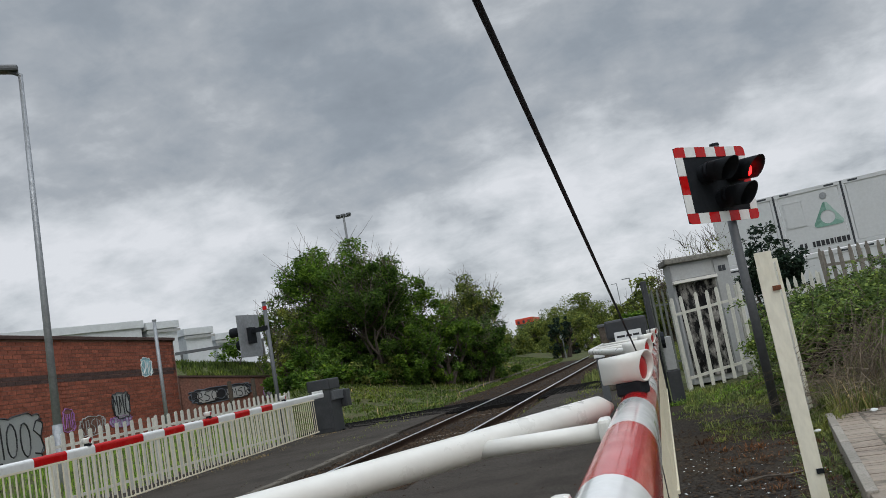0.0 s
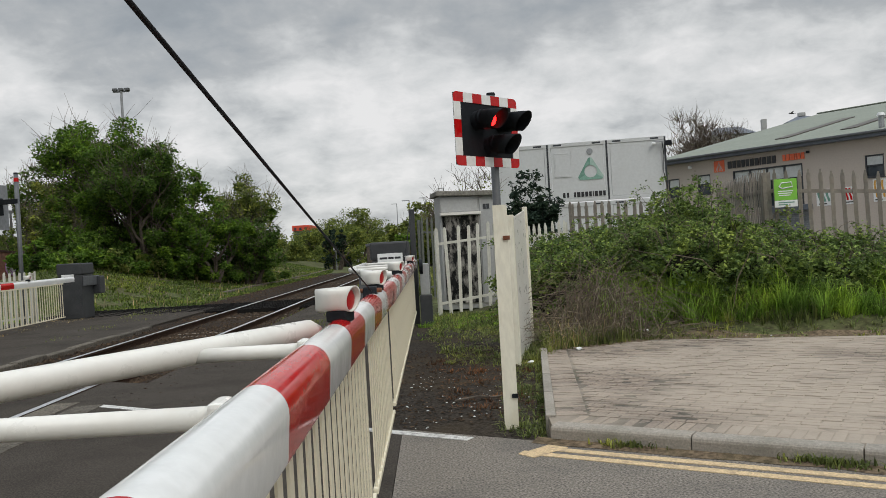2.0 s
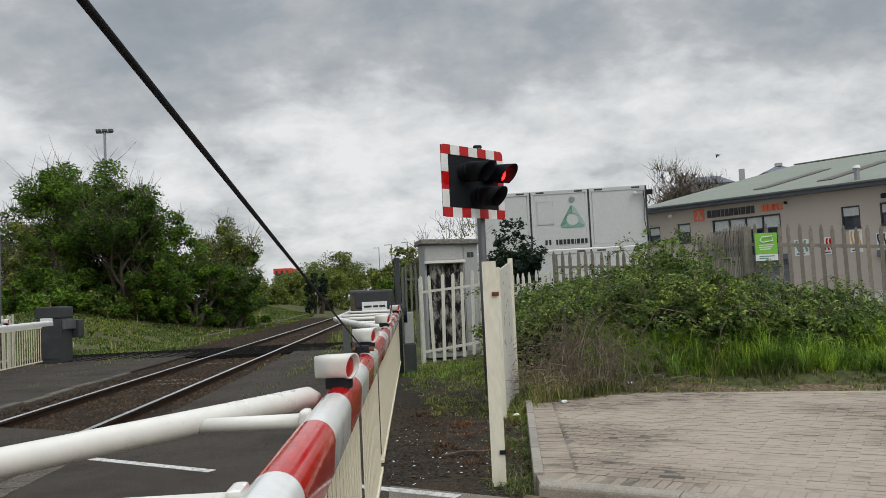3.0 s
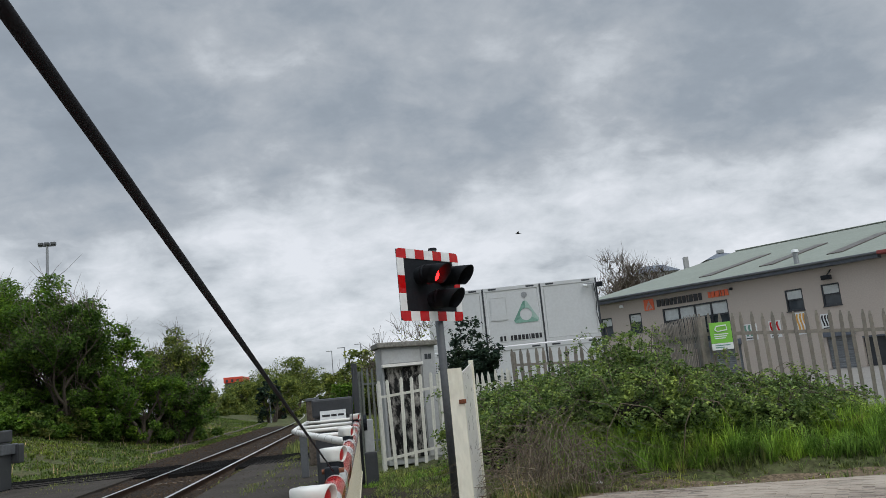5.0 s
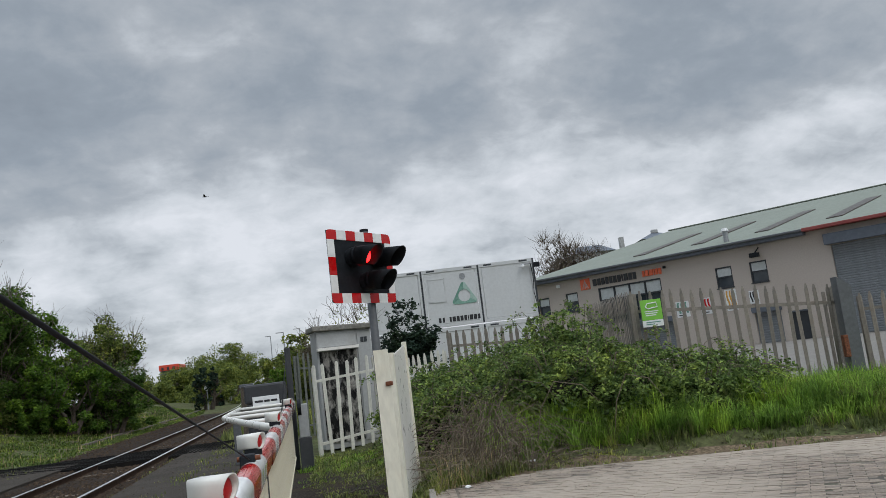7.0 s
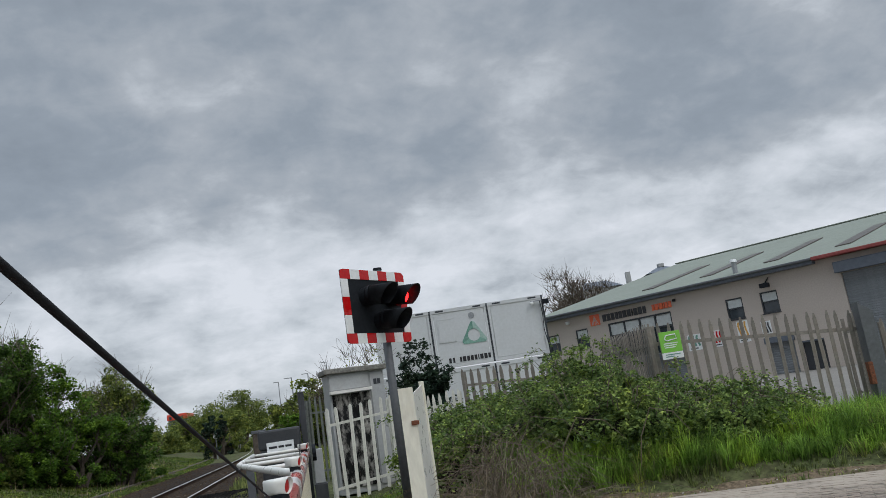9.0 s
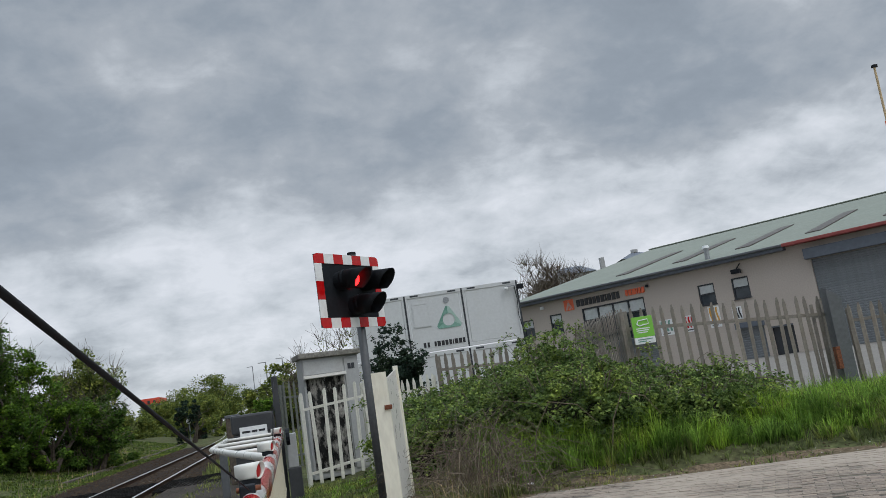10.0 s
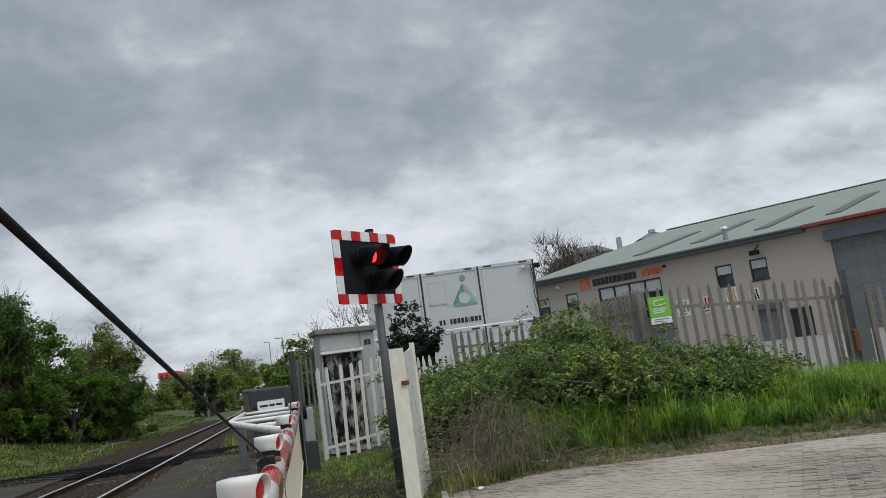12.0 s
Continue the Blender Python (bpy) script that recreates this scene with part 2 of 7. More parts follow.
M["lens_dark"] = material("unlit_lens", (0.035, 0.004, 0.004), 0.2, grain=60, vary=0.1, bump=0.1)
M["lit"] = material("lit_red_lamp", (0.5, 0.01, 0.005), 0.4, grain=60, vary=0.1, bump=0.0, glow=((1.0, 0.010, 0.010), 9.0))
M["cabinet"] = material("grey_cabinet_paint", (0.36, 0.365, 0.36), 0.5, grain=20, vary=0.06, stain=1.6, stain_by=0.4, stain_colour=(0.30, 0.28, 0.24), bump=0.08)
M["scorch"] = material("scorched_flaking_door", (0.010, 0.010, 0.010), 0.85, grain=9, vary=0.6, stain=6.5, stain_by=1.0, stain_colour=(0.52, 0.49, 0.44), bump=0.5, stretch=(1, 1, 0.45), spec=0.2)
M["cabinet_roof"] = material("mossy_roof_slab", (0.21, 0.20, 0.175), 0.9, grain=18, vary=0.3, stain=3, stain_by=0.7, stain_colour=(0.10, 0.10, 0.075), bump=0.4, spec=0.2)
M["brick"] = material("red_brick", (0.29, 0.085, 0.05), 0.9, grain=12, vary=0.3, stain=0.5, stain_by=0.5, stain_colour=(0.20, 0.07, 0.05), bump=0.3, island=0.25)
M["mortar"] = material("mortar", (0.24, 0.13, 0.10), 0.95, grain=40, vary=0.2, bump=0.3)
M["dark_brick"] = material("dark_brick", (0.08, 0.045, 0.04), 0.9, grain=12, vary=0.25, bump=0.3, island=0.2)
M["clad_white"] = material("pale_cladding", (0.62, 0.64, 0.65), 0.5, grain=3, vary=0.05, stain=0.4, stain_by=0.3, bump=0.03)
M["container"] = material("off_white_cabin_steel", (0.55, 0.56, 0.56), 0.5, grain=8, vary=0.04, stain=0.9, stain_by=0.3, stain_colour=(0.46, 0.45, 0.43), bump=0.03)
M["render"] = material("beige_render", (0.455, 0.396, 0.345), 0.85, grain=14, vary=0.06, stain=0.5, stain_by=0.3, stain_colour=(0.42, 0.36, 0.31), bump=0.1)
M["roof"] = material("green_grey_roof_sheet", (0.205, 0.225, 0.185), 0.9, grain=4, vary=0.1, stain=0.35, stain_by=0.5, stain_colour=(0.21, 0.22, 0.19), bump=0.05)
M["rooflight"] = material("dirty_rooflight", (0.085, 0.074, 0.062), 0.6, grain=5, vary=0.2, bump=0.05)
M["fascia"] = material("slate_blue_fascia", (0.10, 0.115, 0.14), 0.5, grain=6, vary=0.1, bump=0.03)
M["shutter"] = material("grey_roller_shutter", (0.21, 0.225, 0.24), 0.45, 0.2, grain=8, vary=0.1, bump=0.05, each=0.06)
M["orange"] = material("orange_sign", (0.75, 0.13, 0.045), 0.4, grain=10, vary=0.05, bump=0.02)
M["sign_black"] = material("black_sign", (0.02, 0.02, 0.023), 0.4, grain=10, vary=0.1, bump=0.02)
M["glass"] = material("window_glass", (0.035, 0.045, 0.055), 0.06, grain=3, vary=0.2, bump=0.0)
M["blind"] = material("pale_blind", (0.52, 0.54, 0.53), 0.7, grain=6, vary=0.08, bump=0.05)
M["frame_dark"] = material("dark_window_frame", (0.03, 0.034, 0.04), 0.45, grain=10, vary=0.1, bump=0.02)
M["green_sign"] = material("lime_green_sign", (0.20, 0.50, 0.055), 0.4, grain=15, vary=0.05, bump=0.02)
M["sign_white"] = material("white_sign", (0.74, 0.75, 0.74), 0.4, grain=15, vary=0.04, bump=0.02)
M["logo_green"] = material("deep_green_logo", (0.12, 0.26, 0.20), 0.4, grain=10, vary=0.12, stain=2, stain_by=0.6, stain_colour=(0.36, 0.50, 0.44), bump=0.02)
M["logo_mid"] = material("mid_green_logo", (0.20, 0.36, 0.29), 0.4, grain=10, vary=0.1, bump=0.02)
M["logo_pale"] = material("pale_green_logo", (0.33, 0.46, 0.40), 0.4, grain=10, vary=0.1, bump=0.02)
M["far_red"] = material("orange_red_roof", (0.62, 0.07, 0.035), 0.6, grain=4, vary=0.12, bump=0.05)
M["bark"] = material("bark", (0.085, 0.068, 0.052), 0.95, grain=14, vary=0.4, stain=3, bump=0.7)
M["twig"] = material("bare_twig", (0.13, 0.105, 0.08), 0.95, grain=20, vary=0.3, bump=0.3, island=0.3)


def leaf_material(name, colour, vary=0.5, through=0.35, patch=1.6):
    m = bpy.data.materials.new(name)
    m.use_nodes = True
    t = m.node_tree
    p = t.nodes["Principled BSDF"]
    geo = t.nodes.new("ShaderNodeNewGeometry")
    a = tuple(c * (1 - vary) for c in colour)
    b = (min(1, colour[0] * (1 + vary * 1.3)), min(1, colour[1] * (1 + vary)), colour[2] * (1 + vary * 0.5))
    col = ramp(t, geo.outputs["Random Per Island"], [(0.0, a), (0.55, colour), (1.0, b)])
    geo_n = t.nodes.new("ShaderNodeTexNoise")          # young and old sprays side by side
    geo_n.inputs["Scale"].default_value, geo_n.inputs["Detail"].default_value = patch, 3.0
    t.links.new(geo.outputs["Position"], geo_n.inputs[0])
    tone = ramp(t, geo_n.outputs[0], [(0.36, (0.58, 0.62, 0.66)), (0.5, (1.0, 1.0, 1.0)), (0.66, (1.55, 1.36, 1.1))])
    mul = t.nodes.new("ShaderNodeMix")
    mul.data_type, mul.blend_type = "RGBA", "MULTIPLY"
    mul.inputs[0].default_value = 1.0
    t.links.new(col, mul.inputs[6])
    t.links.new(tone, mul.inputs[7])
    col = mul.outputs[2]
    t.links.new(col, p.inputs["Base Color"])
    p.inputs["Roughness"].default_value = 0.7
    p.inputs["Specular IOR Level"].default_value = 0.15
    tr = t.nodes.new("ShaderNodeBsdfTranslucent")
    t.links.new(col, tr.inputs[0])
    mix = t.nodes.new("ShaderNodeMixShader")
    mix.inputs[0].default_value = through
    t.links.new(p.outputs[0], mix.inputs[1])
    t.links.new(tr.outputs[0], mix.inputs[2])
    t.links.new(mix.outputs[0], t.nodes["Material Output"].inputs[0])
    return m


M["leaf"] = leaf_material("spring_leaf", (0.100, 0.190, 0.028))
M["leaf_dark"] = leaf_material("dark_leaf", (0.070, 0.132, 0.025))
M["leaf_olive"] = leaf_material("olive_leaf", (0.155, 0.200, 0.052))
M["leaf_holly"] = leaf_material("holly_leaf", (0.022, 0.042, 0.028), 0.4, 0.1)
M["leaf_bramble"] = leaf_material("bramble_leaf", (0.150, 0.226, 0.068), 0.65, 0.32, 3.5)
M["grass"] = leaf_material("fresh_grass", (0.225, 0.370, 0.066), 0.5, 0.5, 2.2)
M["grass_dull"] = leaf_material("dull_grass", (0.185, 0.225, 0.075), 0.5, 0.35, 2.2)
M["grass_dry"] = leaf_material("dry_grass", (0.30, 0.25, 0.16), 0.4, 0.2)
M["grass_line"] = leaf_material("lineside_grass", (0.110, 0.160, 0.038), 0.6, 0.35, 0.7)
M["weed_red"] = leaf_material("reddish_weed", (0.125, 0.062, 0.032), 0.5, 0.2)


# ---- building blocks ----
def part(name, bm, mat, parent=None, label="", smooth=False):
    me = bpy.data.meshes.new(name)
    bm.to_mesh(me)
    bm.free()
    for mt in mat if isinstance(mat, (list, tuple)) else [mat]:
        me.materials.append(mt)
    if smooth:
        me.polygons.foreach_set("use_smooth", [True] * len(me.polygons))
    ob = new(name, me)
    ob.parent = parent
    if label:
        tagged(ob, label)
    return ob


def from_data(name, verts, faces, mat, parent=None, label=""):
    me = bpy.data.meshes.new(name)
    me.from_pydata(verts, [], faces)
    me.materials.append(mat)
    ob = new(name, me)
    ob.parent = parent
    if label:
        tagged(ob, label)
    return ob


def empty(name, m, label, category, group="", kind=""):
    ob = new(name)
    ob.matrix_world = m
    return tagged(ob, label, category, group, kind)


def box(bm, a, b, bevel=0.0, m=None, mi=0):
    """An upright box from corner a to corner b, with bevelled edges."""
    r = bmesh.ops.create_cube(bm, size=1.0)["verts"]
    c, s = [(p + q) / 2 for p, q in zip(a, b)], [abs(q - p) for p, q in zip(a, b)]
    bmesh.ops.transform(bm, matrix=Matrix.Translation(c) @ Matrix.Diagonal((*s, 1)), verts=r)
    if bevel:
        edges = list({e for v in r for e in v.link_edges})
        r = bmesh.ops.bevel(bm, geom=edges, offset=bevel, segments=2, affect="EDGES", profile=0.6)["verts"]
    if m is not None:
        bmesh.ops.transform(bm, matrix=m, verts=list({v for v in r}))
    if mi:
        for f in {f for v in r for f in v.link_faces}:
            f.material_index = mi
    return r


def boxed(a, b, bevel=0.0, m=None):
    bm = bmesh.new()
    box(bm, a, b, bevel, m)
    return bm


def rod(bm, p, q, r0, r1=None, seg=10, caps=True):
    p, q = Vector(p), Vector(q)
    d = q - p
    m = Matrix.Translation((p + q) / 2) @ d.to_track_quat("Z", "Y").to_matrix().to_4x4()
    return bmesh.ops.create_cone(bm, cap_ends=caps, segments=seg, radius1=r0, radius2=r0 if r1 is None else r1, depth=d.length, matrix=m)["verts"]


def rodded(p, q, r0, r1=None, seg=12):
    bm = bmesh.new()
    rod(bm, p, q, r0, r1, seg)
    return bm


def pipe(bm, pts, r, seg=10):
    """A bent tube through the points, with closed ends."""
    pts = [Vector(p) for p in pts]
    rings = []
    n = None
    for i, p in enumerate(pts):
        d = (pts[min(i + 1, len(pts) - 1)] - pts[max(i - 1, 0)]).normalized()
        n = d.orthogonal().normalized() if n is None else (n - d * n.dot(d)).normalized()
        k = d.cross(n)
        rad = r[i] if isinstance(r, (list, tuple)) else r
        rings.append([bm.verts.new(p + (n * math.cos(a) + k * math.sin(a)) * rad) for a in [2 * math.pi * j / seg for j in range(seg)]])
    for a, b in zip(rings, rings[1:]):
        for j in range(seg):
            bm.faces.new((a[j], a[(j + 1) % seg], b[(j + 1) % seg], b[j]))
    bm.faces.new(rings[0][::-1])
    bm.faces.new(rings[-1])


def prism(bm, outline, z0, z1, m=None):
    """An upright prism over a flat outline of (x, y)."""
    lo, hi = [bm.verts.new((x, y, z0)) for x, y in outline], [bm.verts.new((x, y, z1)) for x, y in outline]
    n = len(outline)
    bm.faces.new(lo[::-1])
    bm.faces.new(hi)
    for i in range(n):
        bm.faces.new((lo[i], lo[(i + 1) % n], hi[(i + 1) % n], hi[i]))
    if m is not None:
        bmesh.ops.transform(bm, matrix=m, verts=lo + hi)
    return lo + hi


def lettering(text, size, mat, parent, m, name="lettering", depth=0.004, label="", spacing=1.0):
    """Letters as a mesh of their own, flat in x and z of m, facing -y."""
    cu = bpy.data.curves.new(name, "FONT")
    cu.body, cu.size, cu.extrude, cu.space_character = text, size, depth, spacing
    tmp = bpy.data.objects.new(name, cu)
    scene.collection.objects.link(tmp)
    me = bpy.data.meshes.new_from_object(tmp.evaluated_get(bpy.context.evaluated_depsgraph_get()))
    bpy.data.objects.remove(tmp)
    me.materials.append(mat)
    ob = new(name, me)
    ob.parent = parent
    ob.matrix_local = m @ pose(0, 0, 0, 90, 0, 0)
    if label:
        tagged(ob, label)
    return ob


def writing(parent, widths, height, mat, m, gap=0.25, depth=0.006):
    """Writing as a row of plain upright bars, flat in x and z of m."""
    x = 0.0
    for w in widths:
        b = part("writing_bar", boxed((x, -depth, 0.0), (x + w, 0.0, height)), mat, parent)
        b.matrix_local = m
        x += w + gap * height


def quads(name, centres, sizes, mat, parent=None, rng=None, flat=0.0, aspect=0.6, label=""):
    """Many small bent leaves round the given centres: two triangles hinged on the mid rib, each leaf turned at random."""
    rng = rng or np.random.default_rng(1)
    n = len(centres)
    a = rng.normal(size=(n, 3))
    a[:, 2] *= 1 - flat
    a /= np.linalg.norm(a, axis=1)[:, None] + 1e-9
    b = rng.normal(size=(n, 3))
    b[:, 2] *= 1 - flat
    b -= a * (a * b).sum(1)[:, None]
    b /= np.linalg.norm(b, axis=1)[:, None] + 1e-9
    c = np.cross(a, b)
    s = np.asarray(sizes).reshape(-1, 1)
    tip, tail = centres + a * s, centres - a * s
    l, r = centres + b * s * aspect + c * s * 0.25, centres - b * s * aspect + c * s * 0.25
    v = np.stack([tail, l, tip, r], 1).reshape(-1, 3)
    me = bpy.data.meshes.new(name)
    me.vertices.add(4 * n)
    me.vertices.foreach_set("co", v.astype(np.float32).ravel())
    idx = (np.arange(n)[:, None] * 4 + np.array([0, 1, 2, 0, 2, 3])).ravel()
    me.loops.add(6 * n)
    me.loops.foreach_set("vertex_index", idx.astype(np.int32))
    me.polygons.add(2 * n)
    me.polygons.foreach_set("loop_start", np.arange(0, 6 * n, 3, dtype=np.int32))
    me.update(calc_edges=True)
    me.materials.append(mat)
    ob = new(name, me)
    ob.parent = parent
    if label:
        tagged(ob, label)
    return ob


def blades(name, roots, heights, mat, rng, lean=0.35, width=0.006, parent=None, label="", heading=None):
    """Grass: each blade a bent, tapering strip of three triangles."""
    n = len(roots)
    h = np.asarray(heights).reshape(-1, 1)
    az = rng.uniform(0, 2 * np.pi, n) if heading is None else heading
    d = np.stack([np.cos(az), np.sin(az), np.zeros(n)], 1)
    side = np.stack([-np.sin(az), np.cos(az), np.zeros(n)], 1)
    w = (width * rng.uniform(0.6, 1.5, n)).reshape(-1, 1)
    bend = (rng.uniform(0.1, 1.0, n) * lean).reshape(-1, 1)
    z = np.array([0, 0, 1.0])
    mid = roots + z * h * 0.6 + d * h * bend * 0.35
    tip = roots + z * h * (1 - bend * 0.35) + d * h * bend
    v = np.stack([roots - side * w, roots + side * w, mid - side * w * 0.75, mid + side * w * 0.75, tip], 1).reshape(-1, 3)
    me = bpy.data.meshes.new(name)
    me.vertices.add(5 * n)
    me.vertices.foreach_set("co", v.astype(np.float32).ravel())
    idx = (np.arange(n)[:, None] * 5 + np.array([0, 1, 3, 0, 3, 2, 2, 3, 4])).ravel()
    me.loops.add(9 * n)
    me.loops.foreach_set("vertex_index", idx.astype(np.int32))
    me.polygons.add(3 * n)
    me.polygons.foreach_set("loop_start", np.arange(0, 9 * n, 3, dtype=np.int32))
    me.update(calc_edges=True)
    me.materials.append(mat)
    ob = new(name, me)
    ob.parent = parent
    if label:
        tagged(ob, label)
    return ob


# ---- ground, road and track ----
def track_x(y):
    """The middle of the track: straight, then bending left far off."""
    return -4.6 - max(0.0, y - 45.0) ** 2 / 1250.0


def kerb_y(x):
    """The road's edge line, askew to the rails."""
    return 5.33 - 0.655 * (x - 0.67)


def verge_y(x):
    """Where the brick paving ends and the verge begins."""
    return 9.0 + 0.30 * min(1.3, max(0.0, x - 1.2)) - 0.346 * max(0.0, x - 2.5)


def step(a, b, v):
    k = min(1.0, max(0.0, (v - a) / (b - a)))
    return k * k * (3 - 2 * k)


def ground_z(x, y):
    z = -0.04 + 0.03 * noise.noise((x * 0.4, y * 0.4, 0.0))
    off = x - track_x(y)
    if y > 9.0 and abs(off) < 2.6:
        z = z * step(1.3, 2.6, abs(off)) - 0.17 * (1 - step(1.35, 2.6, abs(off)))
    # grass bank up to the palisade fence
    past = y - verge_y(x)
    z += 0.11 * step(-0.9, -0.1, past) * step(0.7, 1.4, x) + 0.62 * step(0.25, 2.0, past) * step(1.2, 2.6, x) * (1 - 0.45 * step(4.2, 7.0, x))
    # verge left of the line, and the bank under the trees
    if y > 24.0:
        z += 1.30 * step(3.2, 11.0, -off) * step(24.5, 31.0, y) * (1 - 0.8 * step(13.5, 18.0, -x))
    # the green bank held by the low wall
    back, run = -0.8217 * (x + 22.7) + 0.571 * (y - 35.4), 0.571 * (x + 22.7) + 0.8217 * (y - 35.4)
    if back > 0.3 and x > -60:
        top = min(2.9, max(0.7, 2.85 - 0.15 * run))
        z = max(z, (top * step(0.3, 0.9, back) + 1.35 * step(0.9, 5.0, back)) * (1 - step(13.0, 25.0, run)))
    z += 0.5 * step(-12.0, -17.0, x) * (1 - step(33, 40, y))
    return z


def steps_of(stops):
    out = []
    for a, b, n in stops:
        out += list(np.linspace(a, b, n, endpoint=False))
    return out + [stops[-1][1]]


def build_ground():
    xs = steps_of([(-3000, -200, 6), (-200, -40, 16), (-40, -14, 40), (-14, 9, 92), (9, 40, 40), (40, 200, 16), (200, 3000, 6)])
    ys = steps_of([(-1500, -60, 5), (-60, 2, 14), (2, 28, 104), (28, 70, 70), (70, 220, 50), (220, 3500, 8)])
    v = [(x, y, ground_z(x, y)) for y in ys for x in xs]
    n = len(xs)
    f = [(j * n + i, j * n + i + 1, (j + 1) * n + i + 1, (j + 1) * n + i) for j in range(len(ys) - 1) for i in range(n - 1)]
    g = from_data("ground", v, f, M["ground"])
    g.data.polygons.foreach_set("use_smooth", [True] * len(f))
    tagged(g, "rough grassy ground with bare earth round a railway", "ground", kind="structure")


def sheet(name, outline, z, mat, label, category, cut=1.2):
    """A flat paved area over an outline, with its own thickness."""
    bm = bmesh.new()
    prism(bm, outline, z - 0.30, z)
    ob = part(name, bm, mat)
    return tagged(ob, label, category, kind="structure")


def build_roads():
    far = lambda x: kerb_y(x)
    sheet("road", [(-0.30, far(-0.30) - 11), (60, far(60) - 11), (60, far(60)), (0.67, far(0.67)), (-0.30, far(-0.30))],
          0.0, M["asphalt"], "worn grey asphalt road up to the barrier", "road")
    sheet("road", [(-60, far(-60) - 11), (-0.304, far(-0.304) - 11), (-0.304, far(-0.304)), (-13, far(-13)), (-60, far(-60))],
          0.0, M["deck"], "dark worn asphalt road over the level crossing", "road")
    # concrete strips beside each rail
    for x in (-3.79, -3.47, -5.71, -5.39):
        bm = bmesh.new()
        for k in range(14):
            y0 = kerb_y(x) - 0.2 - 1.25 * (k + 1)
            box(bm, (x, y0, -0.05), (x + 0.26, y0 + 1.22, 0.007), 0.006)
        tagged(part("crossing_strip", bm, M["kerb_dirty"]), "stained concrete strip along the rail in the road", "crossing panel", kind="structure")
    sheet("apron_west", [(-6.15, far(-6.15) + 0.004), (-6.15, 23.6), (-11.2, 23.6), (-11.2, far(-11.2) + 0.004)], 0.0, M["deck"],
          "dark patched asphalt beside the track", "pavement")
    sheet("crossing_deck", [(-6.145, far(-6.145) + 0.004), (-3.255, far(-3.255) + 0.004), (-3.255, far(-3.255) + 1.2), (-6.145, far(-6.145) + 0.9)], -0.006, M["deck"],
          "dark made-up deck between and beside the rails", "road")
    sheet("apron_east", [(-0.42, far(-0.42) + 0.004), (-0.42, 9.0), (-1.0, 21.5), (-3.25, 23.4), (-3.25, far(-3.25) + 0.004)], -0.004, M["deck"],
          "dark cinder and asphalt margin between track and barrier", "pavement")
    sheet("dirt_strip", [(-0.415, far(-0.415) + 0.006), (0.62, far(0.62) + 0.02), (1.05, 9.0), (1.2, 14.2), (-0.9, 14.6), (-0.415, 9.0)], -0.008, M["strip_earth"],
          "dark gritty earth behind the barrier skirt", "ground")
    # white edge lines along the road and at the rails
    u = Vector((0.8366, -0.548, 0))
    nrm = Vector((0.548, 0.8366, 0))

    def line(name, start, length, width, mat, label):
        bm = bmesh.new()
        a, b = Vector(start), Vector(start) + u * length
        prism(bm, [tuple((a - nrm * width / 2).xy), tuple((b - nrm * width / 2).xy), tuple((b + nrm * width / 2).xy), tuple((a + nrm * width / 2).xy)], -0.05, 0.004)
        tagged(part(name, bm, mat), label, "road marking", kind="structure")

    for k, (x, ln) in enumerate(((-0.62, 0.95), (-3.25, 1.75), (-5.35, 1.25), (-8.8, 2.6))):
        line("edge_line", (x, far(x) - 0.12, 0), ln, 0.09, M["white_line"], "worn white edge line across the crossing")
    line("yellow_line", (0.66, far(0.66) - 0.20, 0), 40.0, 0.075, M["yellow"], "worn yellow no-waiting line along the kerb")
    line("yellow_line", (0.47, far(0.47) - 0.36, 0), 40.0, 0.075, M["yellow"], "worn yellow no-waiting line along the kerb")
    bm = bmesh.new()
    prism(bm, [(0.45, far(0.45) - 0.42), (0.53, far(0.53) - 0.47), (0.77, far(0.77) - 0.12), (0.66, far(0.66) - 0.10)], -0.05, 0.005)
    tagged(part("yellow_end_bar", bm, M["yellow"]), "worn yellow bar closing the two lines", "road marking", kind="structure")


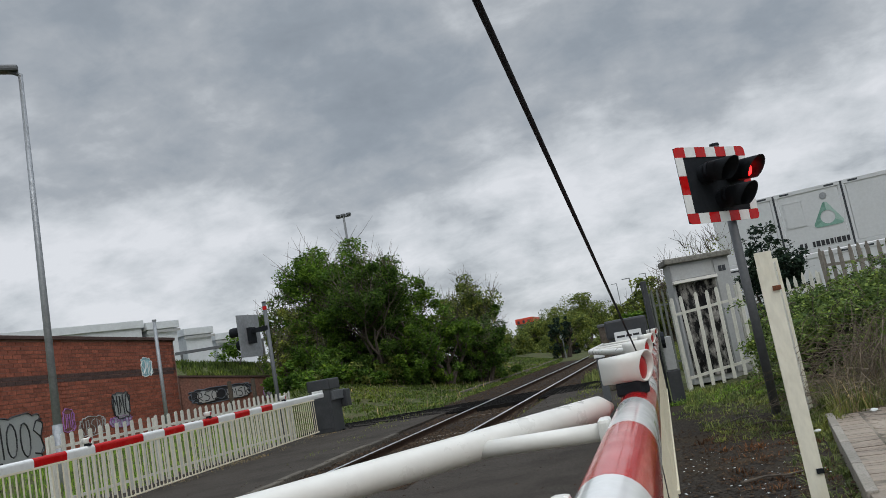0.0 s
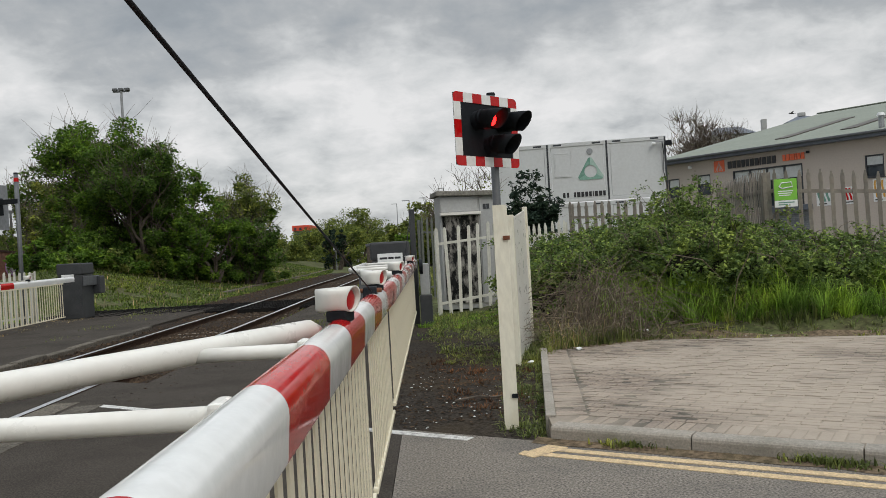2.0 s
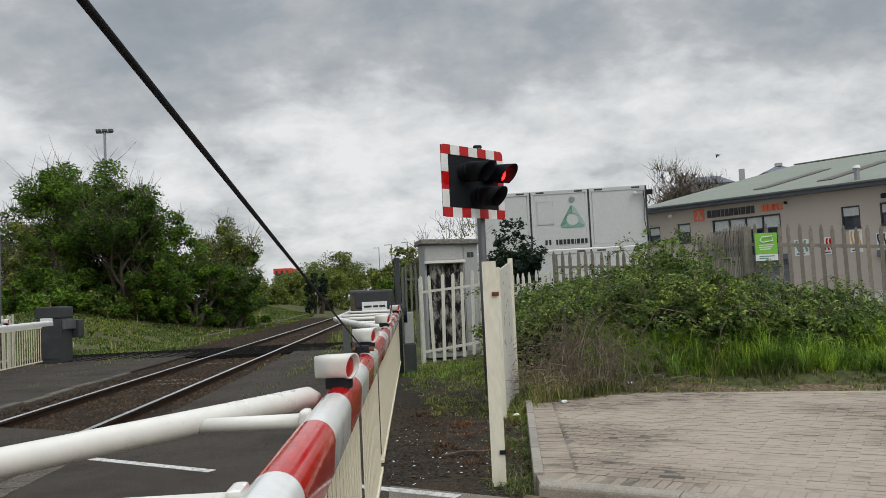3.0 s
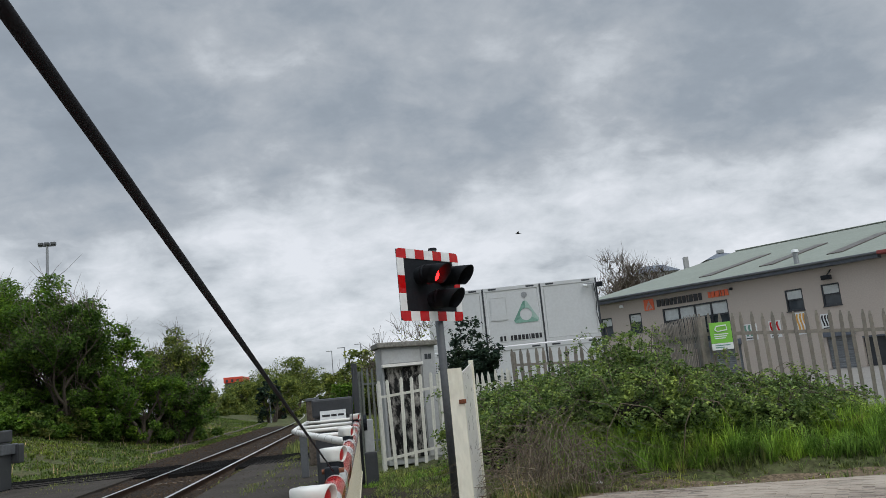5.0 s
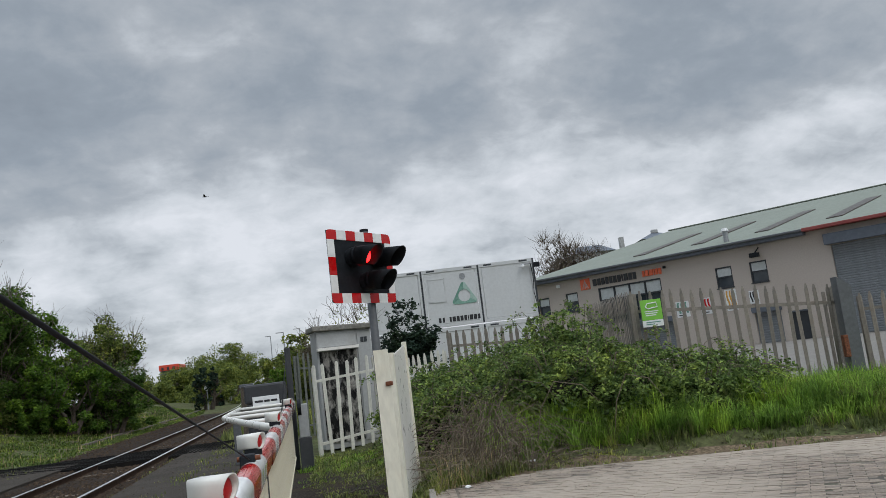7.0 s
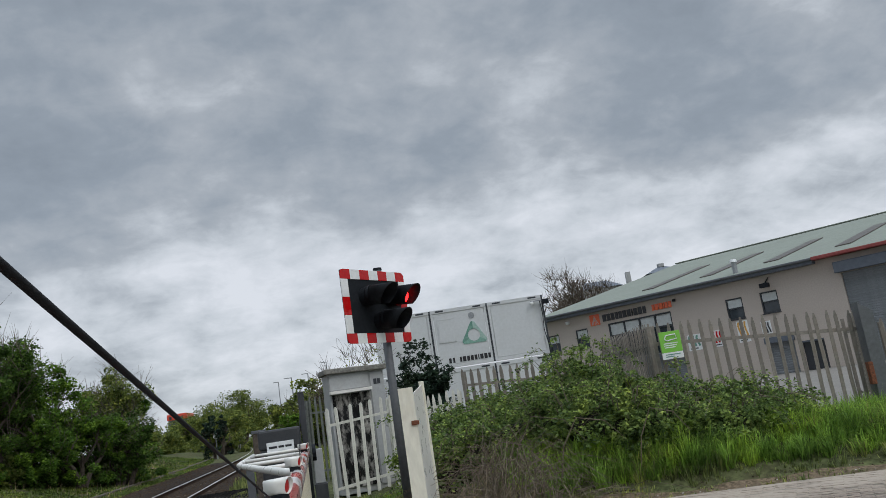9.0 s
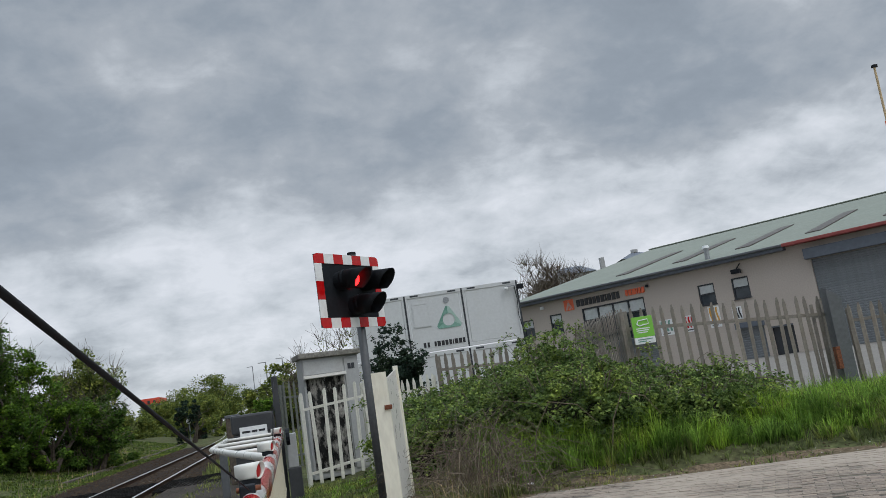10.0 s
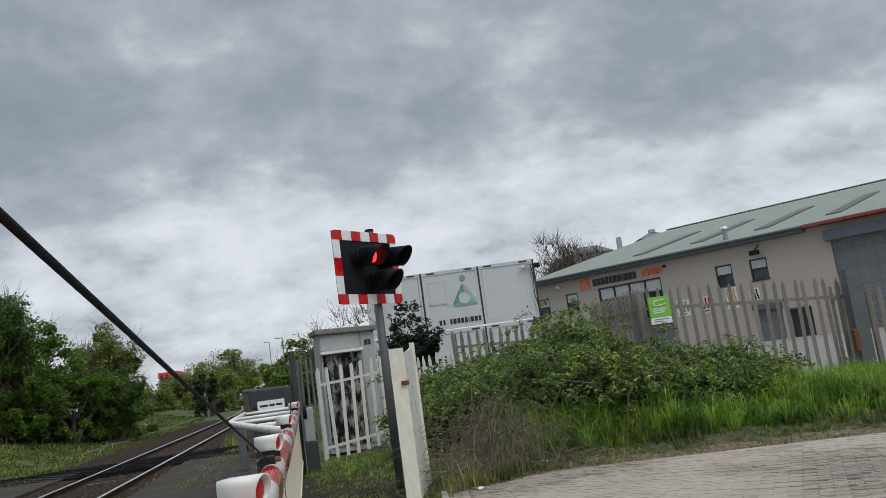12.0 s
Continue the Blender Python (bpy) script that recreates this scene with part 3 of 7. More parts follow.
def build_track():
    ys = [8.4 + 0.05 * 0] + steps_of([(9, 45, 12), (45, 260, 70)])
    # each rail: foot, web and head swept along the line
    sec = [(-0.07, -0.155), (0.07, -0.155), (0.07, -0.14), (0.012, -0.125), (0.012, -0.045), (0.036, -0.035), (0.036, -0.004), (0.026, 0.0), (-0.026, 0.0), (-0.036, -0.004), (-0.036, -0.035), (-0.012, -0.045), (-0.012, -0.125), (-0.07, -0.14)]
    ysr = [-40.0, 0.0] + ys
    for side in (-1, 1):
        bm = bmesh.new()
        rings = [[bm.verts.new((track_x(y) + side * 0.7525 + dx, y, dz + 0.012)) for dx, dz in sec] for y in ysr]
        n = len(sec)
        for a, b in zip(rings, rings[1:]):
            for j in range(n):
                fc = bm.faces.new((a[j], a[(j + 1) % n], b[(j + 1) % n], b[j]))
                fc.material_index = 1 if j in (6, 7, 8) else 0
        tagged(part("rail", bm, [M["rail_side"], M["rail_top"]]), "steel rail with rusty sides and a polished head", "rail", "rails of the track")
    bed = bmesh.new()
    cross = [(-2.1, -0.12), (-1.5, -0.05), (-0.9, -0.12), (0.9, -0.12), (1.4, -0.06), (2.1, -0.12)]
    rows = steps_of([(9.0, 45, 60), (45, 260, 90)])
    wide = [(-3.2, -0.08), (-2.4, -0.01), (-1.3, -0.12), (1.3, -0.12), (2.4, -0.01), (3.2, -0.08)]
    rings = [[bed.verts.new((track_x(y) + dx, y, dz + 0.03 * noise.noise((dx * 3, y * 2.2, 4)))) for dx, dz in (cross if y < 25.2 else wide)] for y in rows]
    for a, b in zip(rings, rings[1:]):
        for j in range(len(cross) - 1):
            bed.faces.new((a[j], a[j + 1], b[j + 1], b[j]))
    tagged(part("ballast_bed", bed, M["ballast_bed"]), "dirty brown ballast bed under the track", "ballast", kind="structure")
    # loose stones
    rng = np.random.default_rng(5)
    v, f = [], []
    base = np.array([(0, 0, 1), (1, 0, 0), (0, 1, 0), (-1, 0, 0), (0, -1, 0)])
    for _ in range(20000):
        y = 10.0 + 45 * rng.random() ** 1.5
        dx = rng.uniform(-1.9, 1.9) if y < 25.5 else rng.uniform(-3.1, 3.1)
        s = rng.uniform(0.018, 0.045)
        z = -0.12 + 0.06 * step(0.9, 1.45, abs(dx)) - 0.06 * step(1.5, 2.1, abs(dx)) if y < 25.5 else -0.12 + 0.115 * step(1.3, 2.4, abs(dx)) - 0.06 * step(2.4, 3.1, abs(dx))
        an = rng.uniform(0, 6.28)
        c, sn = math.cos(an), math.sin(an)
        o = len(v)
        for p in base * rng.uniform(0.6, 1.2, (5, 3)) * s:
            v.append((track_x(y) + dx + c * p[0] - sn * p[1], y + sn * p[0] + c * p[1], z + p[2] * 0.8))
        f += [(o, o + 1, o + 2), (o, o + 2, o + 3), (o, o + 3, o + 4), (o, o + 4, o + 1)]
    tagged(from_data("ballast_stones", v, f, M["ballast"]), "loose brown ballast stones between the rails", "ballast", kind="stuff")
    bm = bmesh.new()
    box(bm, (-1.25, -0.13, -0.12), (1.25, 0.13, 0.0), 0.02)
    sl = part("sleeper", bm, M["sleeper"])
    sl.matrix_world = pose(track_x(10.6), 10.6, -0.125)
    tagged(sl, "weathered concrete railway sleeper half buried in ballast", "sleeper", "sleepers of the track")
    for i in range(1, 90):
        y = 10.6 + 0.66 * i
        copy_thing(sl, pose(track_x(y), y, -0.125 - 0.02 * (i % 3 == 1), 0, 0, math.degrees(max(0.0, y - 45) / 625)))
    # concrete edge blocks along the track
    for i in range(8):
        bm = boxed((-0.11, -0.45, -0.14), (0.06, 0.45, 0.008 + 0.01 * (i % 3)), 0.02)
        e = part("edge_block", bm, M["kerb_dirty"])
        e.matrix_world = pose(-6.05 + 0.02 * (i % 2), 10.3 + 0.93 * i, 0.0, 0, 0, (i * 37 % 5) - 2)
        tagged(e, "stained concrete edge block beside the rails", "edge block", "edge blocks along the track")
    # ribbed black trespass guards across the end of the crossing
    for k, (x0, x1, yy) in enumerate(((-11.0, -9.3, 23.9), (-9.3, -7.6, 23.9), (-7.6, -5.6, 23.9), (-5.28, -3.95, 23.9), (-3.6, -2.1, 23.75), (-2.1, -0.9, 23.4))):
        bm = bmesh.new()
        n = int((x1 - x0) / 0.11)
        for j in range(18):
            for i in range(n):
                cx, cy = x0 + 0.055 + (x1 - x0 - 0.11) * i / max(1, n - 1), yy - 2.0 + j * 0.18
                vs = rod(bm, (cx, cy, -0.1), (cx, cy, 0.002 + 0.01 * ((i + j) % 2)), 0.085, 0.045, 4)
        box(bm, (x0, yy - 2.1, -0.2), (x1, yy + 1.25, -0.012))
        tagged(part("trespass_guard", bm, M["strip"]), "black ribbed rubber trespass guard panel beside the rails", "trespass guard", "trespass guards across the line")
    # pale cable trough along the line
    bm = bmesh.new()
    pts = steps_of([(33, 120, 40)])
    for a, b in zip(pts, pts[1:]):
        xa, xb = track_x(a) - 3.9, track_x(b) - 3.9
        prism(bm, [(xa - 0.12, a), (xa + 0.12, a), (xb + 0.12, b), (xb - 0.12, b)], ground_z(xa, a) - 0.1, ground_z(xa, a) + 0.08)
    tagged(part("cable_trough", bm, M["kerb_dirty"]), "pale concrete cable trough following the track", "cable trough", kind="structure")


build_ground()
build_roads()
build_track()


# ---- the barriers ----
BX, BZ = -0.325, 1.032          # the boom's middle line


def band_piece(parent, y0, y1, red):
    """One band of the boom: a round tube with a narrow flange each side, wrapped in film."""
    bm = bmesh.new()
    out = [(0.052 * math.cos(a), 0.052 * math.sin(a)) for a in [math.radians(-62 + 304 * k / 26) for k in range(27)]]
    out = [(0.044, -0.086), (0.046, -0.080)] + [p for p in out if p[1] > -0.012] + [(-0.046, -0.080), (-0.044, -0.086)]
    rings = [[bm.verts.new((x, y, z)) for x, z in out] for y in (y0, y1)]
    n = len(out)
    for k in range(n):
        bm.faces.new((rings[0][k], rings[1][k], rings[1][(k + 1) % n], rings[0][(k + 1) % n]))
    bmesh.ops.recalc_face_normals(bm, faces=bm.faces)
    ob = part("band", bm, M["boom_red"] if red else M["boom_white"], parent, "red reflective band" if red else "white reflective band", smooth=True)
    ob.data.set_sharp_from_angle(angle=radians(40))


def boom_lamp(where, label="white boom lamp with a round red lens"):
    """A boom lamp: hooded white housing, red lens in its open end, black bracket. Its lens looks along +x."""
    lamp = empty("boom_lamp", where, label, "warning lamp", "lamps on the booms")
    bm = bmesh.new()
    seg = 20
    outer, inner, back = [], [], []
    for j in range(seg):
        a = 2 * math.pi * j / seg
        cy, cz = math.cos(a), math.sin(a)
        k = 1.0 if cz > -0.2 else 0.97
        outer.append(bm.verts.new((0.075 + 0.010 * cz, 0.052 * cy * k, 0.052 * cz * k)))
        inner.append(bm.verts.new((0.072 + 0.010 * cz, 0.046 * cy * k, 0.046 * cz * k)))
        q = 0.043
        sy, sz = max(-q, min(q, 0.062 * cy)), max(-q, min(q, 0.062 * cz))
        back.append(bm.verts.new((-0.075, sy, sz * 1.02)))
    deep = [bm.verts.new((0.045, v.co.y * 0.95, v.co.z * 0.95)) for v in inner]
    for j in range(seg):
        k = (j + 1) % seg
        bm.faces.new((back[j], back[k], outer[k], outer[j]))
        bm.faces.new((outer[j], outer[k], inner[k], inner[j]))
        bm.faces.new((inner[j], inner[k], deep[k], deep[j]))
    bm.faces.new(back[::-1])
    part("housing", bm, M["white"], lamp, smooth=True)
    bm = bmesh.new()
    bmesh.ops.create_uvsphere(bm, u_segments=16, v_segments=8, radius=0.043, matrix=Matrix.Translation((0.052, 0, 0)) @ Matrix.Diagonal((0.22, 1, 1, 1)))
    part("lens", bm, M["lens_red"], lamp, "round red lens", smooth=True)
    part("bracket", boxed((-0.035, -0.035, -0.088), (0.055, 0.035, -0.043), 0.008), M["black"], lamp, "black bracket")
    return lamp


def skirt_bars(parent, y0, y1, x, top, bottom, pitch=0.119, fill=0.21):
    part("skirt_rail", boxed((x - 0.008, y0, top - 0.03), (x + 0.008, y1, top), 0.002), M["cream"], parent, "cream top rail of the skirt")
    part("skirt_rail", boxed((x - 0.012, y0, bottom), (x + 0.012, y1, bottom + 0.025), 0.003), M["cream"], parent)
    n = int((y1 - y0) / pitch)
    bm = boxed((-0.003, -fill * pitch, bottom + 0.02), (0.003, fill * pitch, top - 0.03), 0.0)
    first = part("skirt_bar", bm, M["cream"], parent)
    first.location = (x, y0 + pitch / 2, 0)
    for i in range(1, n):
        o = first.copy()
        scene.collection.objects.link(o)
        o.location = (x, y0 + pitch * (i + 0.5), 0)


def main_barrier():
    """Two half booms that meet in mid-road, each with skirt, side frame and stay."""
    near = empty("barrier_boom", pose(BX, 0, BZ, 0.1, 0, 0.1), "red and white banded barrier boom with a cream skirt", "barrier", "barriers of the crossing")
    red = True
    cuts = [-1.25, -0.50, 0.14, 0.80, 1.42, 1.99, 2.52, 3.05, 3.58, 4.11, 4.64, 5.34]
    for a, b in zip(cuts, cuts[1:]):
        band_piece(near, a, b, red)
        red = not red
    skirt_bars(near, -0.8, 3.55, 0.006, -0.087, -0.80, 0.119)
    skirt_bars(near, 3.57, 5.3, 0.012, -0.087, -0.79, 0.119)
    side_frame(near, 1)
    far = empty("barrier_boom", pose(-0.32, 12.6, 1.09, 0.42, 0, -0.1) @ Matrix.Translation((0, -12.6, 0)), "red and white banded boom running to its pivot housing", "barrier", "barriers of the crossing")
    cuts = [5.36, 5.85, 6.4, 6.95, 7.5, 8.1, 8.7, 9.3, 9.9, 10.5, 11.1, 11.7, 12.3, 12.9, 13.9]
    red = True
    for a, b in zip(cuts, cuts[1:]):
        band_piece(far, a, b, red)
        red = not red
    skirt_bars(far, 5.4, 12.6, 0.012, -0.087, -0.76, 0.119)
    # its side frame: a long slanting tube out to a corner, then along the boom, with four rungs
    bm = bmesh.new()
    pipe(bm, [(-0.05, 7.45, 0.03), (-0.10, 7.7, 0.02), (-0.45, 9.45, 0.0), (-0.80, 11.2, -0.01), (-0.84, 11.45, -0.01), (-0.85, 11.75, -0.01), (-0.85, 14.1, 0.0)], [0.03, 0.036, 0.036, 0.036, 0.036, 0.036, 0.036], 14)
    part("outer_tube", bm, M["white"], far, "white outer tube", smooth=True)
    for yy, reach in ((13.9, -0.85), (12.1, -0.85), (10.8, -0.72), (9.3, -0.42)):
        part("cross_tube", rodded((reach, yy, 0.0), (-0.055, yy, 0.0), 0.026, None, 12), M["white"], far, smooth=True)


def side_frame(parent, way):
    """The flat tube frame that stiffens a boom: an outer tube that leaves the boom, turns along it, and cross tubes."""
    y = (lambda v: v) if way > 0 else (lambda v: 13.92 - v)
    out = -0.95
    bm = bmesh.new()
    pipe(bm, [(-0.07, y(2.72), 0.02), (-0.10, y(2.69), 0.02), (-0.40, y(2.31), 0.01), (-0.70, y(1.95), 0.0), (out + 0.04, y(1.64), 0.0), (out + 0.01, y(1.56), 0.0), (out, y(1.45), 0.0), (out, y(-1.2), 0.0)], [0.012, 0.036, 0.036, 0.036, 0.036, 0.036, 0.036, 0.036], 16)
    part("outer_tube", bm, M["white"], parent, "white outer tube", smooth=True)
    for yy, reach in ((2.33, -0.38), (1.42, out), (0.45, out), (-0.5, out)):
        bm = bmesh.new()
        rod(bm, (reach, y(yy), 0.0), (-0.055, y(yy), 0.0), 0.021, None, 14)
        t = part("cross_tube", bm, M["white"], parent, smooth=True)
        part("clamp", boxed((-0.078, y(yy) - 0.04, -0.03), (-0.05, y(yy) + 0.04, 0.03), 0.008), M["white"], parent)


def pivot_housing(m, label, mirror=1):
    """The machine housing at a boom's pivot, with lid, access door, sign plate and counterweight."""
    h = empty("barrier_housing", m, label, "barrier machine", "barrier machines")
    part("body", boxed((-0.31, -0.36, 0.0), (0.31, 0.36, 1.16), 0.02), M["box_grey"], h)
    part("lid", boxed((-0.335, -0.385, 1.165), (0.335, 0.385, 1.47), 0.035), M["box_grey"], h, "raised dark lid")
    part("access_door", boxed((-0.25, -0.372, 0.12), (0.25, -0.362, 0.92), 0.004), M["box_grey"], h)
    part("base", boxed((-0.36, -0.42, -0.12), (0.36, 0.42, 0.0), 0.01), M["kerb"], h, "concrete base")
    arm = part("pivot_arm", boxed((0.33 * mirror - 0.03, -0.30, 0.86), (0.33 * mirror + 0.05, 0.62, 1.12), 0.02), M["steel_dark"], h)
    part("counterweight", boxed((0.30 * mirror - 0.05, 0.42, 0.62), (0.30 * mirror + 0.16, 0.78, 1.10), 0.03), M["box_grey"], h)
    return h


main_barrier()
far_housing = pivot_housing(pose(-0.74, 14.35, 0.0), "dark grey barrier machine housing with a white name plate")
plate = part("sign_plate", boxed((-0.205, -0.40, 1.03), (0.225, -0.388, 1.27), 0.004), M["sign_white"], far_housing, "white name plate")
for k, (x0, x1, z) in enumerate(((-0.17, -0.04, 1.19), (-0.02, 0.07, 1.19), (0.09, 0.19, 1.19), (-0.02, 0.05, 1.10))):
    part("writing_bar", boxed((x0, -0.403, z - 0.017), (x1, -0.4005, z + 0.017)), M["sign_black"], far_housing)
part("mast", boxed((0.36, -0.06, 0.0), (0.46, 0.04, 2.02), 0.01), M["box_grey"], far_housing, "dark stay mast")
part("wheel", rodded((0.50, -0.5, 1.02), (0.56, -0.5, 1.02), 0.13), M["black"], far_housing)
part("side_box", boxed((0.50, -0.30, 0.52), (0.66, -0.08, 1.06), 0.015), M["cabinet"], far_housing, "pale grey side box")
part("side_foot", boxed((0.48, -0.33, 0.0), (0.69, -0.05, 0.515), 0.015), M["box_grey"], far_housing)

for where in ((-0.338, 2.72, 1.152), (-0.352, 4.62, 1.158), (-0.345, 7.3, 1.165), (-0.325, 11.3, 1.19)):
    boom_lamp(pose(*where, 0, 0, -26)).scale = (0.84, 0.84, 0.84)


def stay(name, pts, r, label):
    bm = bmesh.new()
    pipe(bm, pts, r, 8)
    return tagged(part(name, bm, M["cable"], smooth=True), label, "stay cable", "stays of the booms")


SLX, SLZ = 0.0199, 0.1243
CLAMP = Vector((-0.335, 4.2, 1.10))


near_stay = stay("stay_cable", [Vector((0.0, 0.0, 0.0)) + Vector((SLX, -1.0, SLZ)) * d for d in (0.0, 1.0, 2.0, 3.0, 4.0, 5.2)], 0.0029, "black steel stay cable rising from the boom")
near_stay.matrix_world = Matrix.Translation(CLAMP)
far_stay = stay("stay_cable", [(-0.33, 14.33, 1.98), (-0.33, 11.5, 1.57), (-0.325, 8.6, 1.10)], 0.006, "thin black stay cable from mast to boom")
clamp = empty("stay_clamp", Matrix.Translation((-0.345, 4.22, 1.095)), "dark rusty shackle clamping the stay to the boom", "clamp")
part("shackle", boxed((-0.035, -0.05, -0.04), (0.035, 0.05, 0.03), 0.01), M["black"], clamp)
part("bolt", rodded((-0.05, 0.0, 0.01), (0.06, 0.0, 0.01), 0.012), M["rust"], clamp)


def west_barrier():
    b = empty("barrier_boom", pose(-9.2, 0, 0.83, 0.68), "far red and white boom with a cream barred skirt", "barrier", "barriers of the crossing")
    cuts = [4.0, 6.6, 7.2, 7.85, 8.5, 9.1, 9.75, 10.39, 11.07, 11.71, 12.97, 13.6, 14.25, 14.9, 15.48, 16.16, 16.8, 17.36, 17.9, 20.9]
    red = False
    for a, c in zip(cuts, cuts[1:]):
        band_piece(b, a, c, red)
        red = not red
    skirt_bars(b, 5.0, 20.2, 0.072, -0.085, -0.93, 0.115, 0.13)
    h = pivot_housing(pose(-9.55, 21.9, 0.0, 0, 0, 0), "dark grey barrier machine housing with a small white plate")
    part("plate", boxed((-0.2, -0.40, 1.06), (0.12, -0.388, 1.18), 0.003), M["sign_white"], h)
    for yy in (11.6, 15.2, 18.6):
        boom_lamp(pose(-9.2, yy, 0.96 + 0.0119 * yy, 0, 0, 0))


west_barrier()


# ---- flashing road signal ----
def road_signal(m, label, pole_top, px=0.0):
    s = empty("road_signal", m, label, "traffic signal", "crossing signals")
    part("pole", rodded((px, 0.08, -0.3), (px, 0.08, pole_top), 0.054, None, 20), M["steel_dark"], s, "grey steel pole", smooth=True)
    part("pole_cap", rodded((px, 0.08, pole_top), (px, 0.08, pole_top + 0.03), 0.06, 0.055, 20), M["black"], s)
    return s


def backboard(parent, w, h, zc):
    """The black board with its border of red and white pieces."""
    part("backboard", boxed((-w / 2 + 0.01, -0.005, zc - h / 2 + 0.01), (w / 2 - 0.01, 0.012, zc + h / 2 - 0.01), 0.004), M["black"], parent, "black backboard")
    nx, nz, t = 7, 5, 0.125

    def piece(x0, x1, z0, z1, red):
        part("border_piece", boxed((x0, -0.014, z0), (x1, -0.002, z1), 0.003), M["boom_red"] if red else M["boom_white"], parent)

    for i in range(nx):
        x0, x1 = -w / 2 + w * i / nx, -w / 2 + w * (i + 1) / nx
        for zs in (1, -1):
            z0, z1 = (zc + h / 2 - t, zc + h / 2) if zs > 0 else (zc - h / 2, zc - h / 2 + t)
            if i in (0, nx - 1):
                bm = bmesh.new()
                box(bm, (x0, -0.014, z0), (x1, -0.002, z1))
                corner = [e for e in bm.edges if abs(e.verts[0].co.y - e.verts[1].co.y) > 0.005 and abs(e.verts[0].co.x) > w / 2 - 0.01 and (e.verts[0].co.z - zc) * zs > h / 2 - 0.01]
                bmesh.ops.bevel(bm, geom=corner, offset=0.06, segments=5, affect="EDGES", profile=0.5)
                part("border_piece", bm, M["boom_red"], parent)
            else:
                piece(x0, x1, z0, z1, i % 2 == 0)
    inner = (h - 2 * t) / 3
    for xs in (-1, 1):
        for k in range(3):
            x0, x1 = (-w / 2, -w / 2 + t) if xs < 0 else (w / 2 - t, w / 2)
            piece(x0, x1, zc - h / 2 + t + inner * k, zc - h / 2 + t + inner * (k + 1), k == 1)


def signal_head(parent, x, z, red=True, lamp=True):
    """One round aspect: casing, lens, long hood."""
    head = part("signal_head", rodded((x, -0.16, z), (x, -0.004, z), 0.135, 0.12, 24), M["black"], parent, "black signal casing", smooth=False)
    part("lens", rodded((x, -0.172, z), (x, -0.161, z), 0.108, None, 24), M["lens_dark"], head, "unlit lens")
    bm = bmesh.new()
    seg, a0 = 22, math.radians(-55)
    rings = []
    for r, y, cut in ((0.132, -0.10, 0), (0.128, -0.50, 0), (0.120, -0.495, 0), (0.122, -0.16, 0)):
        ring = []
        for j in range(seg + 1):
            a = a0 + (math.pi - 2 * a0) * j / seg
            yy = y
            if y < -0.45:
                yy = y + 0.20 * (0.5 - 0.5 * math.sin(a)) ** 1.0
            ring.append(bm.verts.new((x + r * math.cos(a), yy, z + r * math.sin(a) - (0.035 if y < -0.45 else 0))))
        rings.append(ring)
    for a, b in zip(rings, rings[1:] + rings[:1]):
        for j in range(seg):
            bm.faces.new((a[j], a[j + 1], b[j + 1], b[j]))
    bmesh.ops.recalc_face_normals(bm, faces=bm.faces)
    part("hood", bm, M["black"], head, smooth=True)
    if lamp:
        glow = part("lit_lamp", rodded((0, -0.007, 0), (0, 0.007, 0), 0.10, None, 24), M["lit"], parent, "glowing red flashing lamp")
        glow.location = (x, -0.178, z)
        return glow


SIG = pose(0.793, 10.587, 0.0, 0, 0, 45)
sig = road_signal(SIG, "red and white bordered road signal with three hooded lamps", 3.29, 0.21)
backboard(sig, 1.24, 0.93, 2.79)
lamp_a = signal_head(sig, -0.20, 2.91)
lamp_b = signal_head(sig, 0.27, 2.91)
signal_head(sig, 0.03, 2.60, lamp=False)

wsig = road_signal(pose(-10.45, 20.7, 0.0, 0, 0, -102), "grey-backed road signal on a pole beyond the tracks", 3.8)
part("backboard", boxed((-0.45, -0.58, 2.42), (0.45, -0.55, 3.58), 0.01), M["galv"], wsig, "plain grey back of the board")
part("stay_bar", boxed((-0.06, -0.55, 3.05), (0.06, 0.12, 3.17), 0.01), M["black"], wsig)
part("junction_box", boxed((-0.12, -0.55, 2.78), (0.12, -0.42, 3.22), 0.015), M["black"], wsig)
for dx, zz in ((-0.22, 3.15), (0.22, 3.15), (0.0, 2.8)):
    hd = part("signal_head", rodded((dx, -0.98, zz), (dx, -0.58, zz), 0.13, 0.13, 18), M["black"], wsig)
part("band", rodded((0, 0.08, 3.6), (0, 0.08, 3.7), 0.06), M["boom_red"], wsig)


# ---- east of the crossing: fences, cabinet, cabins, workshop ----
AX, RT = Vector((0.1793, 0.9838, 0)), Vector((0.9838, -0.1793, 0))
HOME = Vector((-0.05, 0.07, 0))


def spot(px, depth):
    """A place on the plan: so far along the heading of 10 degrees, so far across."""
    return HOME + AX * depth + RT * (depth * (px - 784) / 1438)


def along(o, yaw_deg):
    return Matrix.Translation(o) @ pose(0, 0, 0, 0, 0, yaw_deg)


